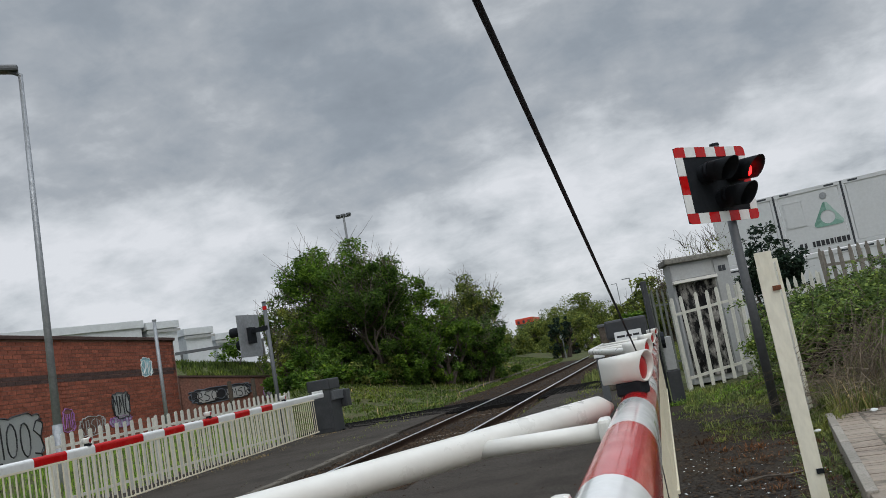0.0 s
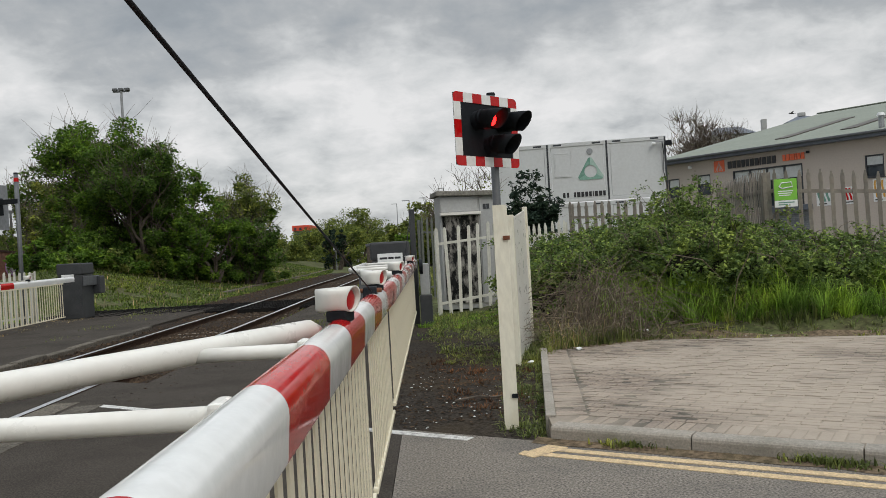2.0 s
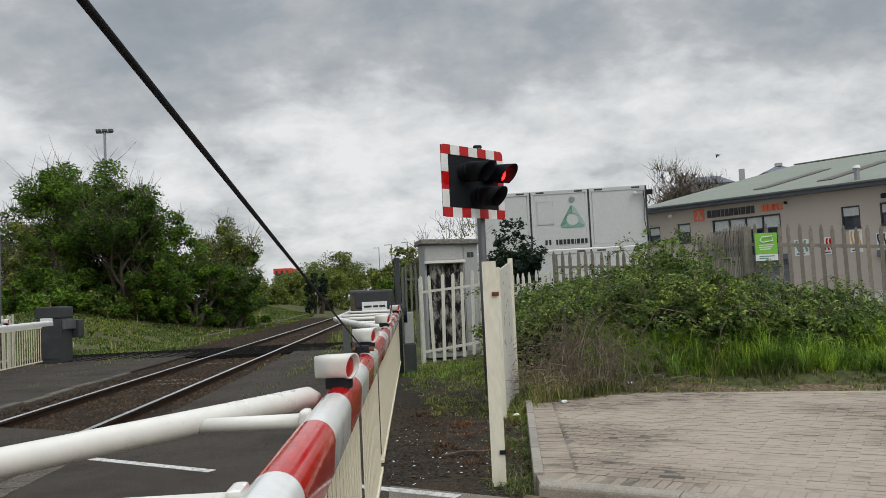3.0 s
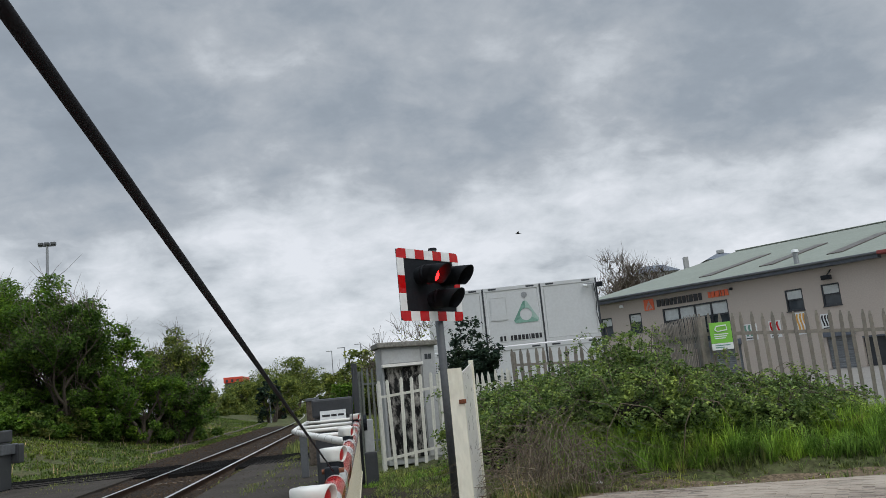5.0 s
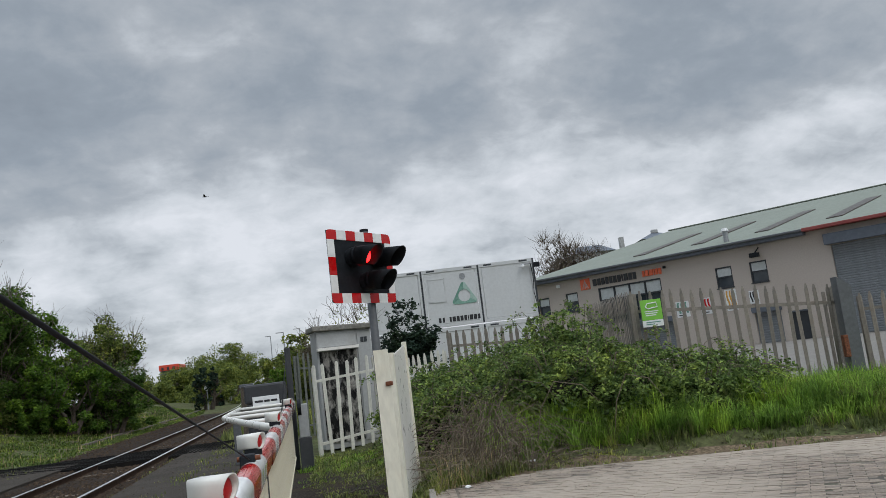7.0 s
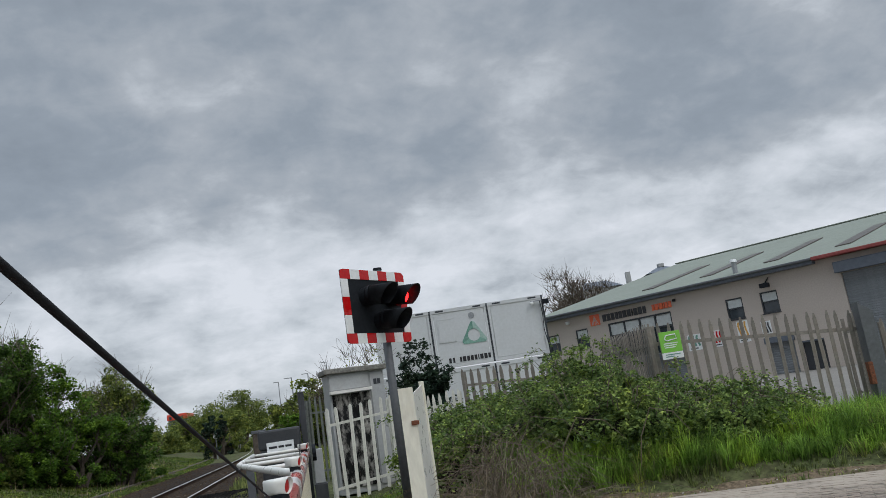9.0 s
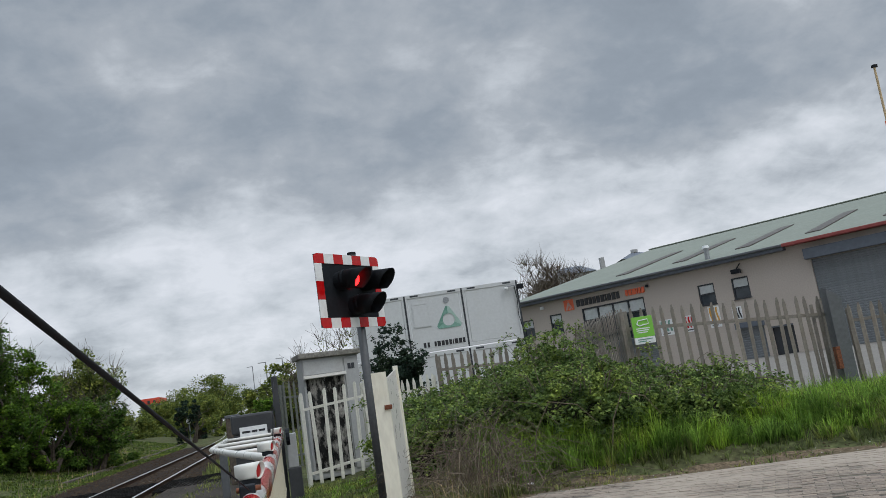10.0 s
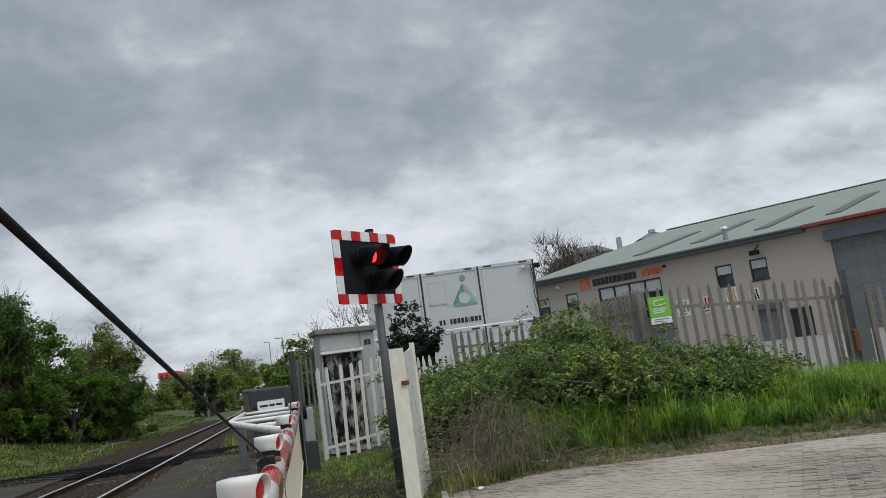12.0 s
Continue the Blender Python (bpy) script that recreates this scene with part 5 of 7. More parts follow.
cream_post()
cabinet()
fence("short run of white palisade fence with chipped paint", (0.11, 16.25, 0), (1.32, 16.5, 0), -0.05, 0.10, 1.76, 1.70, 0.198, M["pale_white"], "white fences by the line", width=0.066, tip=0.04, jitter=2.2)
fence("white palisade fence half hidden by brambles", (1.9, 15.95, 0), (2.62, 15.85, 0), 0.3, 0.3, 1.38, 1.42, 0.105, M["pale_white"], "white fences by the line", width=0.06)
fence("grey palisade fence behind the brambles", (2.75, 15.8, 0), (4.75, 15.35, 0), 0.35, 0.35, 1.72, 1.60, 0.14, M["pale_grey"], "grey fences round the yard")
fence("dark palisade fence beside the housing", (-0.25, 21.5, 0), (0.85, 22.5, 0), 0.0, 0.0, 2.15, 2.1, 0.17, M["pale_dark"], "grey fences round the yard")
fc, fg = spot(1103, 12.6), spot(1462, 12.6)
fence("weathered grey palisade fence along the yard", fc, fg, 0.42, 0.34, 1.78, 1.60, 0.154, M["pale_grey"], "grey fences round the yard", width=0.056)
fence("weathered grey palisade fence running back from its corner", spot(1022, 18.0), fc - Vector((0.03, -0.05, 0)), 0.5, 0.42, 1.80, 1.78, 0.155, M["pale_grey"], "grey fences round the yard")
sheet("yard", [spot(1020, 16.0).xy, spot(1440, 14.0).xy, spot(1900, 13.0).xy, spot(2300, 70.0).xy, spot(900, 70.0).xy], 0.47, M["yard"], "worn grey concrete yard behind the fence", "yard")
fence("grey palisade gate across the yard entrance", spot(1500, 13.6), spot(1760, 13.2), 0.32, 0.30, 1.45, 1.45, 0.15, M["pale_grey"], "grey fences round the yard", category="gate")
fence("rusty palisade gate leaf standing open", spot(1468, 12.9), spot(1446, 15.4), 0.35, 0.35, 1.62, 1.62, 0.15, M["pale_grey"], "grey fences round the yard", category="gate")
gp = spot(1470, 12.5)
g = empty("gate_post", along((gp.x, gp.y, 0.2), -10.3), "heavy slant-topped grey steel gate post", "post")
bm = bmesh.new()
vs = box(bm, (-0.10, -0.10, 0.0), (0.10, 0.10, 1.78), 0.0)
for v in vs:
    if v.co.z > 1:
        v.co.z += 0.05 if v.co.x < 0 else -0.10
part("post", bm, M["steel_dark"], g)
part("hasp", boxed((-0.16, -0.12, 0.62), (-0.09, -0.02, 0.95), 0.01), M["rust"], g, "rusty hasp")
gs = spot(1117, 12.45)
s = empty("fence_sign", along((gs.x, gs.y, 1.615), -10.3), "lime green and white sign wired to the palisade", "sign")
part("panel", boxed((0, 0, 0.10), (0.315, 0.012, 0.41), 0.003), M["green_sign"], s, "lime green panel")
part("panel", boxed((0, 0, 0.0), (0.315, 0.012, 0.098), 0.003), M["sign_white"], s, "white lower panel")
bm = bmesh.new()
pipe(bm, [(0.07, -0.004, 0.30), (0.10, -0.004, 0.35), (0.24, -0.004, 0.36), (0.25, -0.004, 0.29), (0.16, -0.004, 0.28), (0.11, -0.004, 0.27), (0.07, -0.004, 0.30)], 0.009, 6)
part("emblem", bm, M["sign_white"], s)
for k, (x0, x1, z) in enumerate(((0.05, 0.26, 0.225), (0.05, 0.24, 0.195), (0.06, 0.22, 0.165), (0.05, 0.27, 0.06), (0.05, 0.18, 0.03))):
    part("writing_bar", boxed((x0, -0.003, z), (x1, -0.0005, z + 0.014)), M["sign_white"] if k < 3 else M["logo_green"], s)
cabins()
workshop()
far_house()

# red-and-white rising arm at the yard, seen upright
arm = empty("raised_arm", pose(16.55, 18.9, 0.0), "tall upright yellow pole with an orange band", "pole")
part("pole", rodded((0, 0, 0.2), (0.12, 0, 8.3), 0.045, 0.03), M["yellow"], arm)
part("band", rodded((0.085, 0, 6.0), (0.095, 0, 6.75), 0.05), M["orange"], arm)
part("tip", boxed((0.06, -0.05, 8.3), (0.20, 0.05, 8.38), 0.01), M["black"], arm)


# ---- west of the crossing: brick wall, sheds, lamp, pales ----
M["mauve"] = material("mauve_paint", (0.34, 0.14, 0.36), 0.7, grain=12, vary=0.2, bump=0.05)
M["lilac"] = material("lilac_paint", (0.42, 0.42, 0.50), 0.7, grain=5, vary=0.25, stain=1.5, stain_by=0.7, stain_colour=(0.16, 0.13, 0.36), bump=0.05)
M["sky_paint"] = material("sky_blue_paint", (0.30, 0.50, 0.55), 0.7, grain=6, vary=0.2, bump=0.05)
M["brick_flat"] = material("reddish_old_brick", (0.19, 0.085, 0.06), 0.95, grain=10, vary=0.35, stain=0.8, stain_by=0.6, stain_colour=(0.12, 0.09, 0.07), bump=0.4)
SCRAWLS = [(5.0, 0.45, 2.75, 1.75, M["cabinet"], M["sign_black"], 4), (8.85, 1.3, 0.75, 0.85, M["brick_flat"], M["mauve"], 3), (9.8, 1.0, 1.85, 0.75, M["brick_flat"], M["cabinet"], 5),
           (11.9, 1.15, 1.7, 0.45, M["lilac"], M["mauve"], 4), (12.2, 1.5, 1.35, 1.08, M["cabinet"], M["sign_black"], 3, -0.046), (14.8, 3.1, 1.0, 0.85, M["sky_paint"], M["sign_white"], 3)]


def scrawl(parent, x0, z0, wd, ht, mat, edge, n, y=-0.034):
    """A sprayed piece: one lobed patch of colour with a dark outline, and crooked letter-like strokes inside it."""
    rnd = random.Random(int(x0 * 100 + z0 * 10 + wd * 7))
    cx, cz = x0 + wd / 2, z0 + ht / 2
    rim = []
    lobes = 2 * n + 3
    for i in range(lobes * 6):
        a = 2 * math.pi * i / (lobes * 6)
        k = 0.88 + 0.12 * abs(math.sin(lobes * a / 2)) + 0.05 * math.sin(3 * a + x0)
        rim.append((cx + wd / 2 * k * math.copysign(abs(math.cos(a)) ** 0.55, math.cos(a)), cz + ht / 2 * k * math.copysign(abs(math.sin(a)) ** 0.55, math.sin(a))))
    bm = bmesh.new()
    prism(bm, rim, -y, 0.006 - y, pose(0, 0, 0, 90, 0, 0))
    fill = part("painted_scrawl", bm, mat, parent, "rounded scrawl of paint")
    bm = bmesh.new()
    w = 0.028 if ht > 0.9 else 0.02
    pipe(bm, [(x, y - 0.008, z) for x, z in rim + rim[:1]], w, 4)
    for k in range(n):
        lx = x0 + wd * (k + 0.5) / n
        u, v = wd / n * 0.36, ht * 0.34
        kind = rnd.randrange(4)
        if kind == 0:
            pts = [(u * math.cos(t), v * math.sin(t)) for t in [6.4 * i / 12 for i in range(13)]]
        elif kind == 1:
            pts = [(u, v), (-u * 0.3, v), (-u, v * 0.4), (u * 0.4, 0), (u, -v * 0.5), (u * 0.2, -v), (-u, -v * 0.9)]
        elif kind == 2:
            pts = [(-u, -v), (-u * 0.8, v), (0, -v * 0.1), (u * 0.7, v), (u, -v)]
        else:
            pts = [(-u * 0.7, -v), (-u * 0.7, v), (u * 0.6, v * 0.8), (u * 0.8, v * 0.1), (-u * 0.5, 0), (u, -v)]
        pipe(bm, [(lx + p, y - 0.008, cz + q + rnd.uniform(-0.05, 0.05) * ht) for p, q in pts], w * 1.15, 4)
    part("scrawl_outline", bm, edge, fill)


def brick_wall():
    """The tall red brick wall: piers, a dark band, coping, courses of brick, painted scrawls."""
    a, b = Vector((-20.55, 17.0, 0)), Vector((-22.55, 35.0, 0))
    d = b - a
    L, ang = d.length, math.degrees(math.atan2(d.y, d.x))
    w = empty("brick_wall", along((a.x, a.y, 0.0), ang), "tall red brick boundary wall with a dark band and scrawled paint", "wall", kind="structure")
    part("core", boxed((0, -0.02, -0.2), (L, 0.3, 4.72)), M["mortar"], w)
    part("coping", boxed((-0.05, -0.12, 4.72), (L + 0.05, 0.36, 4.86), 0.02), M["dark_brick"], w, "dark coping")
    for s in (0.0, 5.2, 8.7, 13.9, L - 0.7):
        part("pier", boxed((s, -0.02, -0.2), (s + 0.62, 0.115, 4.72), 0.01), M["brick"], w)
    # courses, facing the line: bricks proud of the mortar
    me_a = boxed((0.006, 0.285, 0.006), (0.219, 0.312, 0.069))
    v, f, vd, fd = [], [], [], []
    base = [(x, y, z) for x in (0.006, 0.219) for y in (-0.032, -0.004) for z in (0.006, 0.069)]
    quad = [(0, 1, 3, 2), (4, 6, 7, 5), (0, 4, 5, 1), (1, 5, 7, 3), (0, 2, 6, 4)]
    me_a.free()
    courses = int(4.7 / 0.15)
    for j in range(courses):
        z = j * 0.15
        dark = 3.05 < z < 3.38
        n = int(L / 0.45)
        for i in range(n):
            x = i * 0.45 + (0.225 if j % 2 else 0)
            if x + 0.44 > L:
                continue
            t = (vd, fd) if dark else (v, f)
            o = len(t[0])
            t[0].extend((x + p[0] * 2.0, p[1] - 0.0, z + p[2] * 2.0) for p in base)
            t[1].extend(tuple(o + k for k in q) for q in quad)
    for name, vv, ff, mt in (("brick_courses", v, f, M["brick"]), ("dark_courses", vd, fd, M["dark_brick"])):
        # the wall's face that looks at the road is its +y... turned to the line
        ob = from_data(name, vv, ff, mt, w)
        tagged(ob, kind="stuff")
        ob.matrix_local = Matrix.Diagonal((1, 1, 1, 1))
    for a in SCRAWLS:
        scrawl(w, *a)
    return w


brick_wall()

# lower retaining wall under the bank, its top falling away along the line
RW = along((-22.7, 35.4, 0), 55.2)
lw = empty("retaining_wall", RW, "low reddish retaining wall with scrawled paint under a grassy bank", "wall", kind="structure")
bm = bmesh.new()
prism(bm, [(0, -0.2), (15.0, -0.2), (15.0, 0.75), (0, 2.95)], -0.35, 0.0, pose(0, 0, 0, 90, 0, 0))
part("core", bm, M["brick_flat"], lw)
bm = bmesh.new()
prism(bm, [(0, 2.955), (15.0, 0.755), (15.0, 0.85), (0, 3.05)], -0.40, 0.05, pose(0, 0, 0, 90, 0, 0))
part("coping", bm, M["dark_brick"], lw, "dark coping")
scrawl(lw, 0.3, 1.5, 3.4, 0.75, M["sign_black"], M["fascia"], 5, -0.01)
scrawl(lw, 0.7, 1.55, 1.1, 0.6, M["cabinet"], M["sign_black"], 3, -0.05)
scrawl(lw, 2.2, 1.5, 1.3, 0.6, M["cabinet"], M["sign_black"], 4, -0.05)
scrawl(lw, 4.3, 1.2, 0.7, 0.8, M["cabinet"], M["mauve"], 2, -0.01)
scrawl(lw, 6.9, 0.9, 0.9, 0.9, M["galv"], M["sign_black"], 2, -0.01)
# dark timber posts before it
for i in range(9):
    q = part("timber_post", boxed((-0.07, -0.07, -0.3), (0.07, 0.07, 1.75 - 0.03 * (i % 4)), 0.01), M["bark"])
    q.matrix_world = pose(-19.0 + 0.85 * i, 33.5 + 0.55 * i, ground_z(-19.0 + 0.85 * i, 33.5 + 0.55 * i) - 0.2, 0, (i % 3) - 1, 0)
    tagged(q, "dark weathered timber fence post", "post", "timber posts by the bank")
# steel rail along the top of the bank
br = empty("bank_rail", along((-27.0, 42.0, 0), 30), "dark horizontal rail on short posts atop the bank", "rail")
part("rail", boxed((0, -0.04, 4.55), (10.0, 0.04, 4.72), 0.01), M["steel_dark"], br)
for k in range(5):
    part("post", boxed((0.3 + 2.3 * k, -0.05, 3.0), (0.42 + 2.3 * k, 0.05, 4.6), 0.01), M["steel_dark"], br)

# white sheds behind
def shed(x, y, w, d, h, ang, label):
    o = empty("shed", along((x, y, 0), ang), label, "building", "white sheds behind the wall")
    part("wall", boxed((0, 0, 0), (w, d, h)), M["clad_white"], o)
    part("parapet", boxed((-0.2, -0.2, h), (w + 0.2, d + 0.2, h + 0.7), 0.05), M["clad_white"], o, "pale parapet")
    part("roof_edge", boxed((-0.25, -0.25, h - 0.35), (w + 0.25, -0.21, h - 0.1)), M["cabinet"], o)


shed(-45.7, 66.2, 26, 20, 9.6, 150, "long pale metal-clad shed behind the brick wall")
shed(-45.2, 66.5, 2.8, 12, 9.3, 60, "pale metal-clad shed with a parapet")
shed(-44.6, 71.5, 2.8, 12, 8.6, 60, "pale metal-clad shed end")
shed(-44.2, 76.5, 2.8, 12, 8.0, 60, "pale metal-clad shed end")

# street lamp
lp = empty("street_lamp", pose(-13.4, 15.95, 0.0, 0, 0, 0), "tall grey tapered street lamp column with a flat head", "street lamp")
part("column", rodded((0, 0, -0.2), (0.05, 0.02, 9.75), 0.10, 0.05, 18), M["galv"], lp, smooth=True)
part("base_sleeve", rodded((0, 0, -0.2), (0, 0, 1.5), 0.115, 0.11, 18), M["galv"], lp, smooth=True)
part("bracket", rodded((0.05, 0.02, 9.72), (-0.2, -0.22, 9.85), 0.04), M["steel_dark"], lp)
part("lamp_head", boxed((-0.95, -0.16, 9.80), (0.02, 0.16, 9.95), 0.05, pose(0.0, 0.0, 0, 0, 0, 40)), M["steel_dark"], lp, "flat grey lamp head")
tp = empty("thin_pole", pose(-16.9, 25.3, 0.4), "thin grey pole before the brick wall", "pole")
part("pole", rodded((0, 0, -0.3), (0, 0, 4.15), 0.07, 0.06, 12), M["galv"], tp, smooth=True)
part("cap", rodded((0, 0, 4.15), (0, 0, 4.2), 0.075), M["galv"], tp)

# tall floodlight mast far behind the trees
fm = empty("floodlight_mast", pose(-55.2, 150.1, 0.0), "distant tall floodlight mast behind the trees", "floodlight mast")
part("column", rodded((0, 0, 0), (0, 0, 33.6), 0.35, 0.22, 10), M["galv"], fm)
for k in range(3):
    x = -1.1 + 1.1 * k
    part("lamp_head", boxed((x - 0.42, -0.4, 33.6), (x + 0.42, 0.4, 34.1), 0.1), M["steel_dark"], fm)
part("head_ring", boxed((-1.5, -0.15, 33.35), (1.5, 0.15, 33.6), 0.03), M["steel_dark"], fm)

# white pales behind the far boom
fence("white palisade fence behind the far boom", (-10.35, 12.2, 0), (-10.15, 20.9, 0), 0.0, 0.0, 1.30, 1.32, 0.235, M["pale_white"], "white fences by the line", width=0.10, tip=0.03)

# distant red-roofed shed along the line
rs = empty("far_shed", pose(-16.6, 112, 0.0), "distant shed with an orange-red top", "building")
part("wall", boxed((-2.2, 0, 0), (0.1, 6, 4.85)), M["fascia"], rs)
part("roof", boxed((-2.3, -0.3, 4.85), (0.2, 6.3, 5.6), 0.05), M["far_red"], rs, "orange-red upper cladding")
for k in range(3):
    part("window", boxed((-2.0 + 0.7 * k, -0.36, 4.95), (-1.7 + 0.7 * k, -0.305, 5.3)), M["frame_dark"], rs)
# small lineside things far along the track
for i, (x, y, h) in enumerate(((-8.2, 70, 1.5), (-8.6, 95, 1.8))):
    q = empty("lineside_sign", pose(x, y, 0.3), "small round white lineside sign on a post", "sign", "lineside signs")
    part("post", rodded((0, 0, -0.3), (0, 0, h), 0.05), M["galv"], q)
    part("disc", rodded((0, -0.08, h), (0, -0.03, h), 0.22, None, 20), M["sign_white"], q)
for i, (x, y, h) in enumerate(((-2.4, 100, 7.5), (2.5, 130, 11.0), (-0.5, 120, 9.0), (-5.5, 140, 9.5))):
    q = empty("far_mast", pose(x, y, 0), "distant thin lamp mast by the line", "mast", "distant masts")
    part("column", rodded((0, 0, 0), (0, 0, h), 0.09, 0.06, 8), M["galv"], q)
    part("arm", boxed((-0.9, -0.06, h - 0.1), (0.06, 0.06, h), 0.01), M["galv"], q)
bx = empty("lineside_cabinet", pose(-1.43, 19.6, 0, 0, 0, 5), "grey-brown lineside cabinet behind the barrier housing", "cabinet", "lineside cabinets")
part("body", boxed((-0.14, -0.14, 0.0), (0.14, 0.14, 1.45), 0.02), M["bark"], bx)
part("lid", boxed((-0.16, -0.16, 1.45), (0.16, 0.16, 1.52), 0.015), M["steel_dark"], bx)
sw = empty("lineside_box", pose(-1.45, 16.6, 0, 0, 0, 0), "slim white-topped lineside post box", "post", "")
part("body", boxed((-0.07, -0.06, 0.0), (0.07, 0.06, 0.85), 0.01), M["steel_dark"], sw)
part("top", boxed((-0.10, -0.08, 0.85), (0.10, 0.08, 0.98), 0.01), M["sign_white"], sw)


# ---- trees, brambles, grass ----
def tree(x, y, z, height, spread, seed, leaf="leaf", leaves=9000, size=0.11, label="", bare=0.0, low=0.12, trunk=0.16, category="tree", name="tree", sub=26):
    """A trunk that forks into limbs and branches, and a crown of small leaves in uneven clumps round the branch ends."""
    rng = np.random.default_rng(seed)
    root = empty(name, pose(x, y, z), label, category, "trees and shrubs round the crossing")
    bm = bmesh.new()
    ends = []

    def limb(p, d, length, r, depth):
        pts, rad = [Vector(p)], [r]
        k = 4
        for i in range(k):
            d = (d + Vector(rng.normal(0, 0.16, 3)) + Vector((0, 0, 0.05))).normalized()
            pts.append(pts[-1] + d * length / k)
            rad.append(r * (1 - 0.6 * (i + 1) / k))
        pipe(bm, pts, rad, 6 if depth < 2 else 4)
        if depth >= 2:
            ends.extend(pts[1:])
        if depth < 3:
            for i in range(rng.integers(3, 5)):
                a = pts[rng.integers(2, k + 1)]
                az = rng.uniform(0, 6.28)
                nd = (d * 0.55 + Vector((math.cos(az) * spread / height * 1.3, math.sin(az) * spread / height * 1.3, rng.uniform(0.0, 0.7)))).normalized()
                limb(a, nd, length * rng.uniform(0.55, 0.8), rad[2] * 0.6, depth + 1)
        else:
            ends.append(pts[-1])

    stems = 3 if low < 0.2 else 1
    for s in range(stems):
        az = rng.uniform(0, 6.28)
        limb((0.3 * math.cos(az) * (stems > 1), 0.3 * math.sin(az) * (stems > 1), -0.2), Vector((0.35 * math.cos(az), 0.35 * math.sin(az), 1)), height * 0.42, trunk, 0)
    part("trunk", bm, M["bark"], root, "branching trunk")
    # clumps: round branch ends and spread through an uneven crown
    n_cl = max(12, sub)
    c = []
    for i in range(n_cl):
        h = rng.uniform(low, 1.0)
        w = spread * (0.42 + 0.58 * math.sin(math.pi * min(1, 0.18 + 0.80 * h))) * (1.0 if h < 0.75 else 0.75)
        az, rr = rng.uniform(0, 6.28), math.sqrt(rng.uniform(0.05, 1))
        c.append((w * rr * math.cos(az), w * rr * math.sin(az), height * h * 0.93))
    c = np.array(c)
    if ends:
        e = np.array([tuple(v) for v in ends])
        e = e[(e[:, 2] > height * low * 0.6) & (e[:, 2] < height * 0.92) & (np.hypot(e[:, 0], e[:, 1]) < spread * 1.05)]
        e = e if len(e) else c
        c = np.concatenate([c, e[rng.choice(len(e), min(len(e), n_cl * 2), replace=False)]])
    c[:, 2] = np.minimum(c[:, 2], height * 0.97)
    pick = rng.integers(0, len(c), leaves)
    rad = rng.uniform(0.35, 0.85, len(c))[pick][:, None] * spread * 0.30
    off = rng.normal(size=(leaves, 3))
    off /= np.linalg.norm(off, axis=1)[:, None]
    pos = c[pick] + off * rad * rng.uniform(0.35, 1.12, (leaves, 1)) ** 0.6 * np.array([1, 1, 0.75])
    pos = pos[pos[:, 2] > 0.05]
    quads("crown", pos, rng.uniform(0.6, 1.3, len(pos)) * size, M[leaf], root, rng, 0.45, 0.55)
    if bare:
        tw = bmesh.new()
        for i in range(int(bare)):
            a = Vector(c[rng.integers(0, len(c))])
            d = Vector((rng.normal(0, 0.5), rng.normal(0, 0.5), rng.uniform(0.4, 1.1))).normalized()
            L = rng.uniform(0.5, 1.3) * spread * 0.42
            q = a + d * L * 0.5 + Vector(rng.normal(0, 0.06, 3))
            pipe(tw, [a, q, a + d * L], [0.018 * height / 8, 0.011 * height / 8, 0.004], 3)
        tagged(part("twig_mass", tw, M["twig"], root, "bare twigs"), kind="stuff")
    return root


def tree_at(px, depth, top_px, spread, seed, **kw):
    """Heading 2.75 degrees: across and up from the road's edge."""
    a, r = Vector((0.048, 0.9988, 0)), Vector((0.9988, -0.048, 0))
    p = a * depth + r * (depth * (px - 784) / 1438)
    hor = 438.5 - (px - 784) * 0.0402
    top = 1.31 + (hor - top_px) / 1438 * depth
    z = ground_z(p.x, p.y)
    return tree(p.x, p.y, z - 0.05, top - z, spread, seed, **kw)


wood = [
    (72, 41, 212, 3.0, 12, "leaf_dark", 12000), (30, 36, 300, 1.9, 11, "leaf_olive", 4000), (100, 38, 188, 3.6, 13, "leaf", 14000), (165, 40, 222, 3.2, 14, "leaf", 12000),
    (215, 37, 232, 3.0, 15, "leaf_dark", 12000), (265, 38, 275, 2.7, 16, "leaf", 9000), (315, 38, 345, 2.0, 17, "leaf", 6000), (375, 44, 296, 2.6, 18, "leaf_olive", 8000),
    (402, 45, 345, 1.9, 19, "leaf", 8000), (390, 40, 375, 2.0, 20, "leaf_dark", 6000), (75, 36, 325, 2.2, 21, "leaf", 8000), (150, 37, 330, 2.6, 22, "leaf", 9000), (250, 39, 340, 2.4, 23, "leaf", 8000),
]
for px, dep, top, sp, sd, lf, n in wood:
    tree_at(px, dep, top, sp, sd, leaf=lf, leaves=int(n * 1.9), size=0.074, label="dense spring-green lineside tree in a thicket" if lf != "leaf_olive" else "half-bare olive lineside tree with fine twigs", bare=420 if lf in ("leaf_olive", "leaf_dark") else 200, low=0.06)
tree_at(-2, 38, 262, 1.8, 31, leaf="leaf_dark", leaves=2500, size=0.09, bare=420, label="nearly bare blossoming tree at the thicket's edge", low=0.35)
for px, dep, top, sp, sd in ((462, 95, 424, 3.6, 41), (522, 100, 388, 4.0, 42), (540, 105, 378, 5.5, 43), (588, 110, 362, 5.2, 44), (568, 85, 402, 3.5, 45), (605, 118, 385, 5.0, 46), (436, 80, 412, 3.0, 47)):
    tree_at(px, dep, top, sp, sd, leaf="leaf_olive", leaves=15000, size=0.12, label="distant olive-green tree beside the line", low=0.06, trunk=0.3)
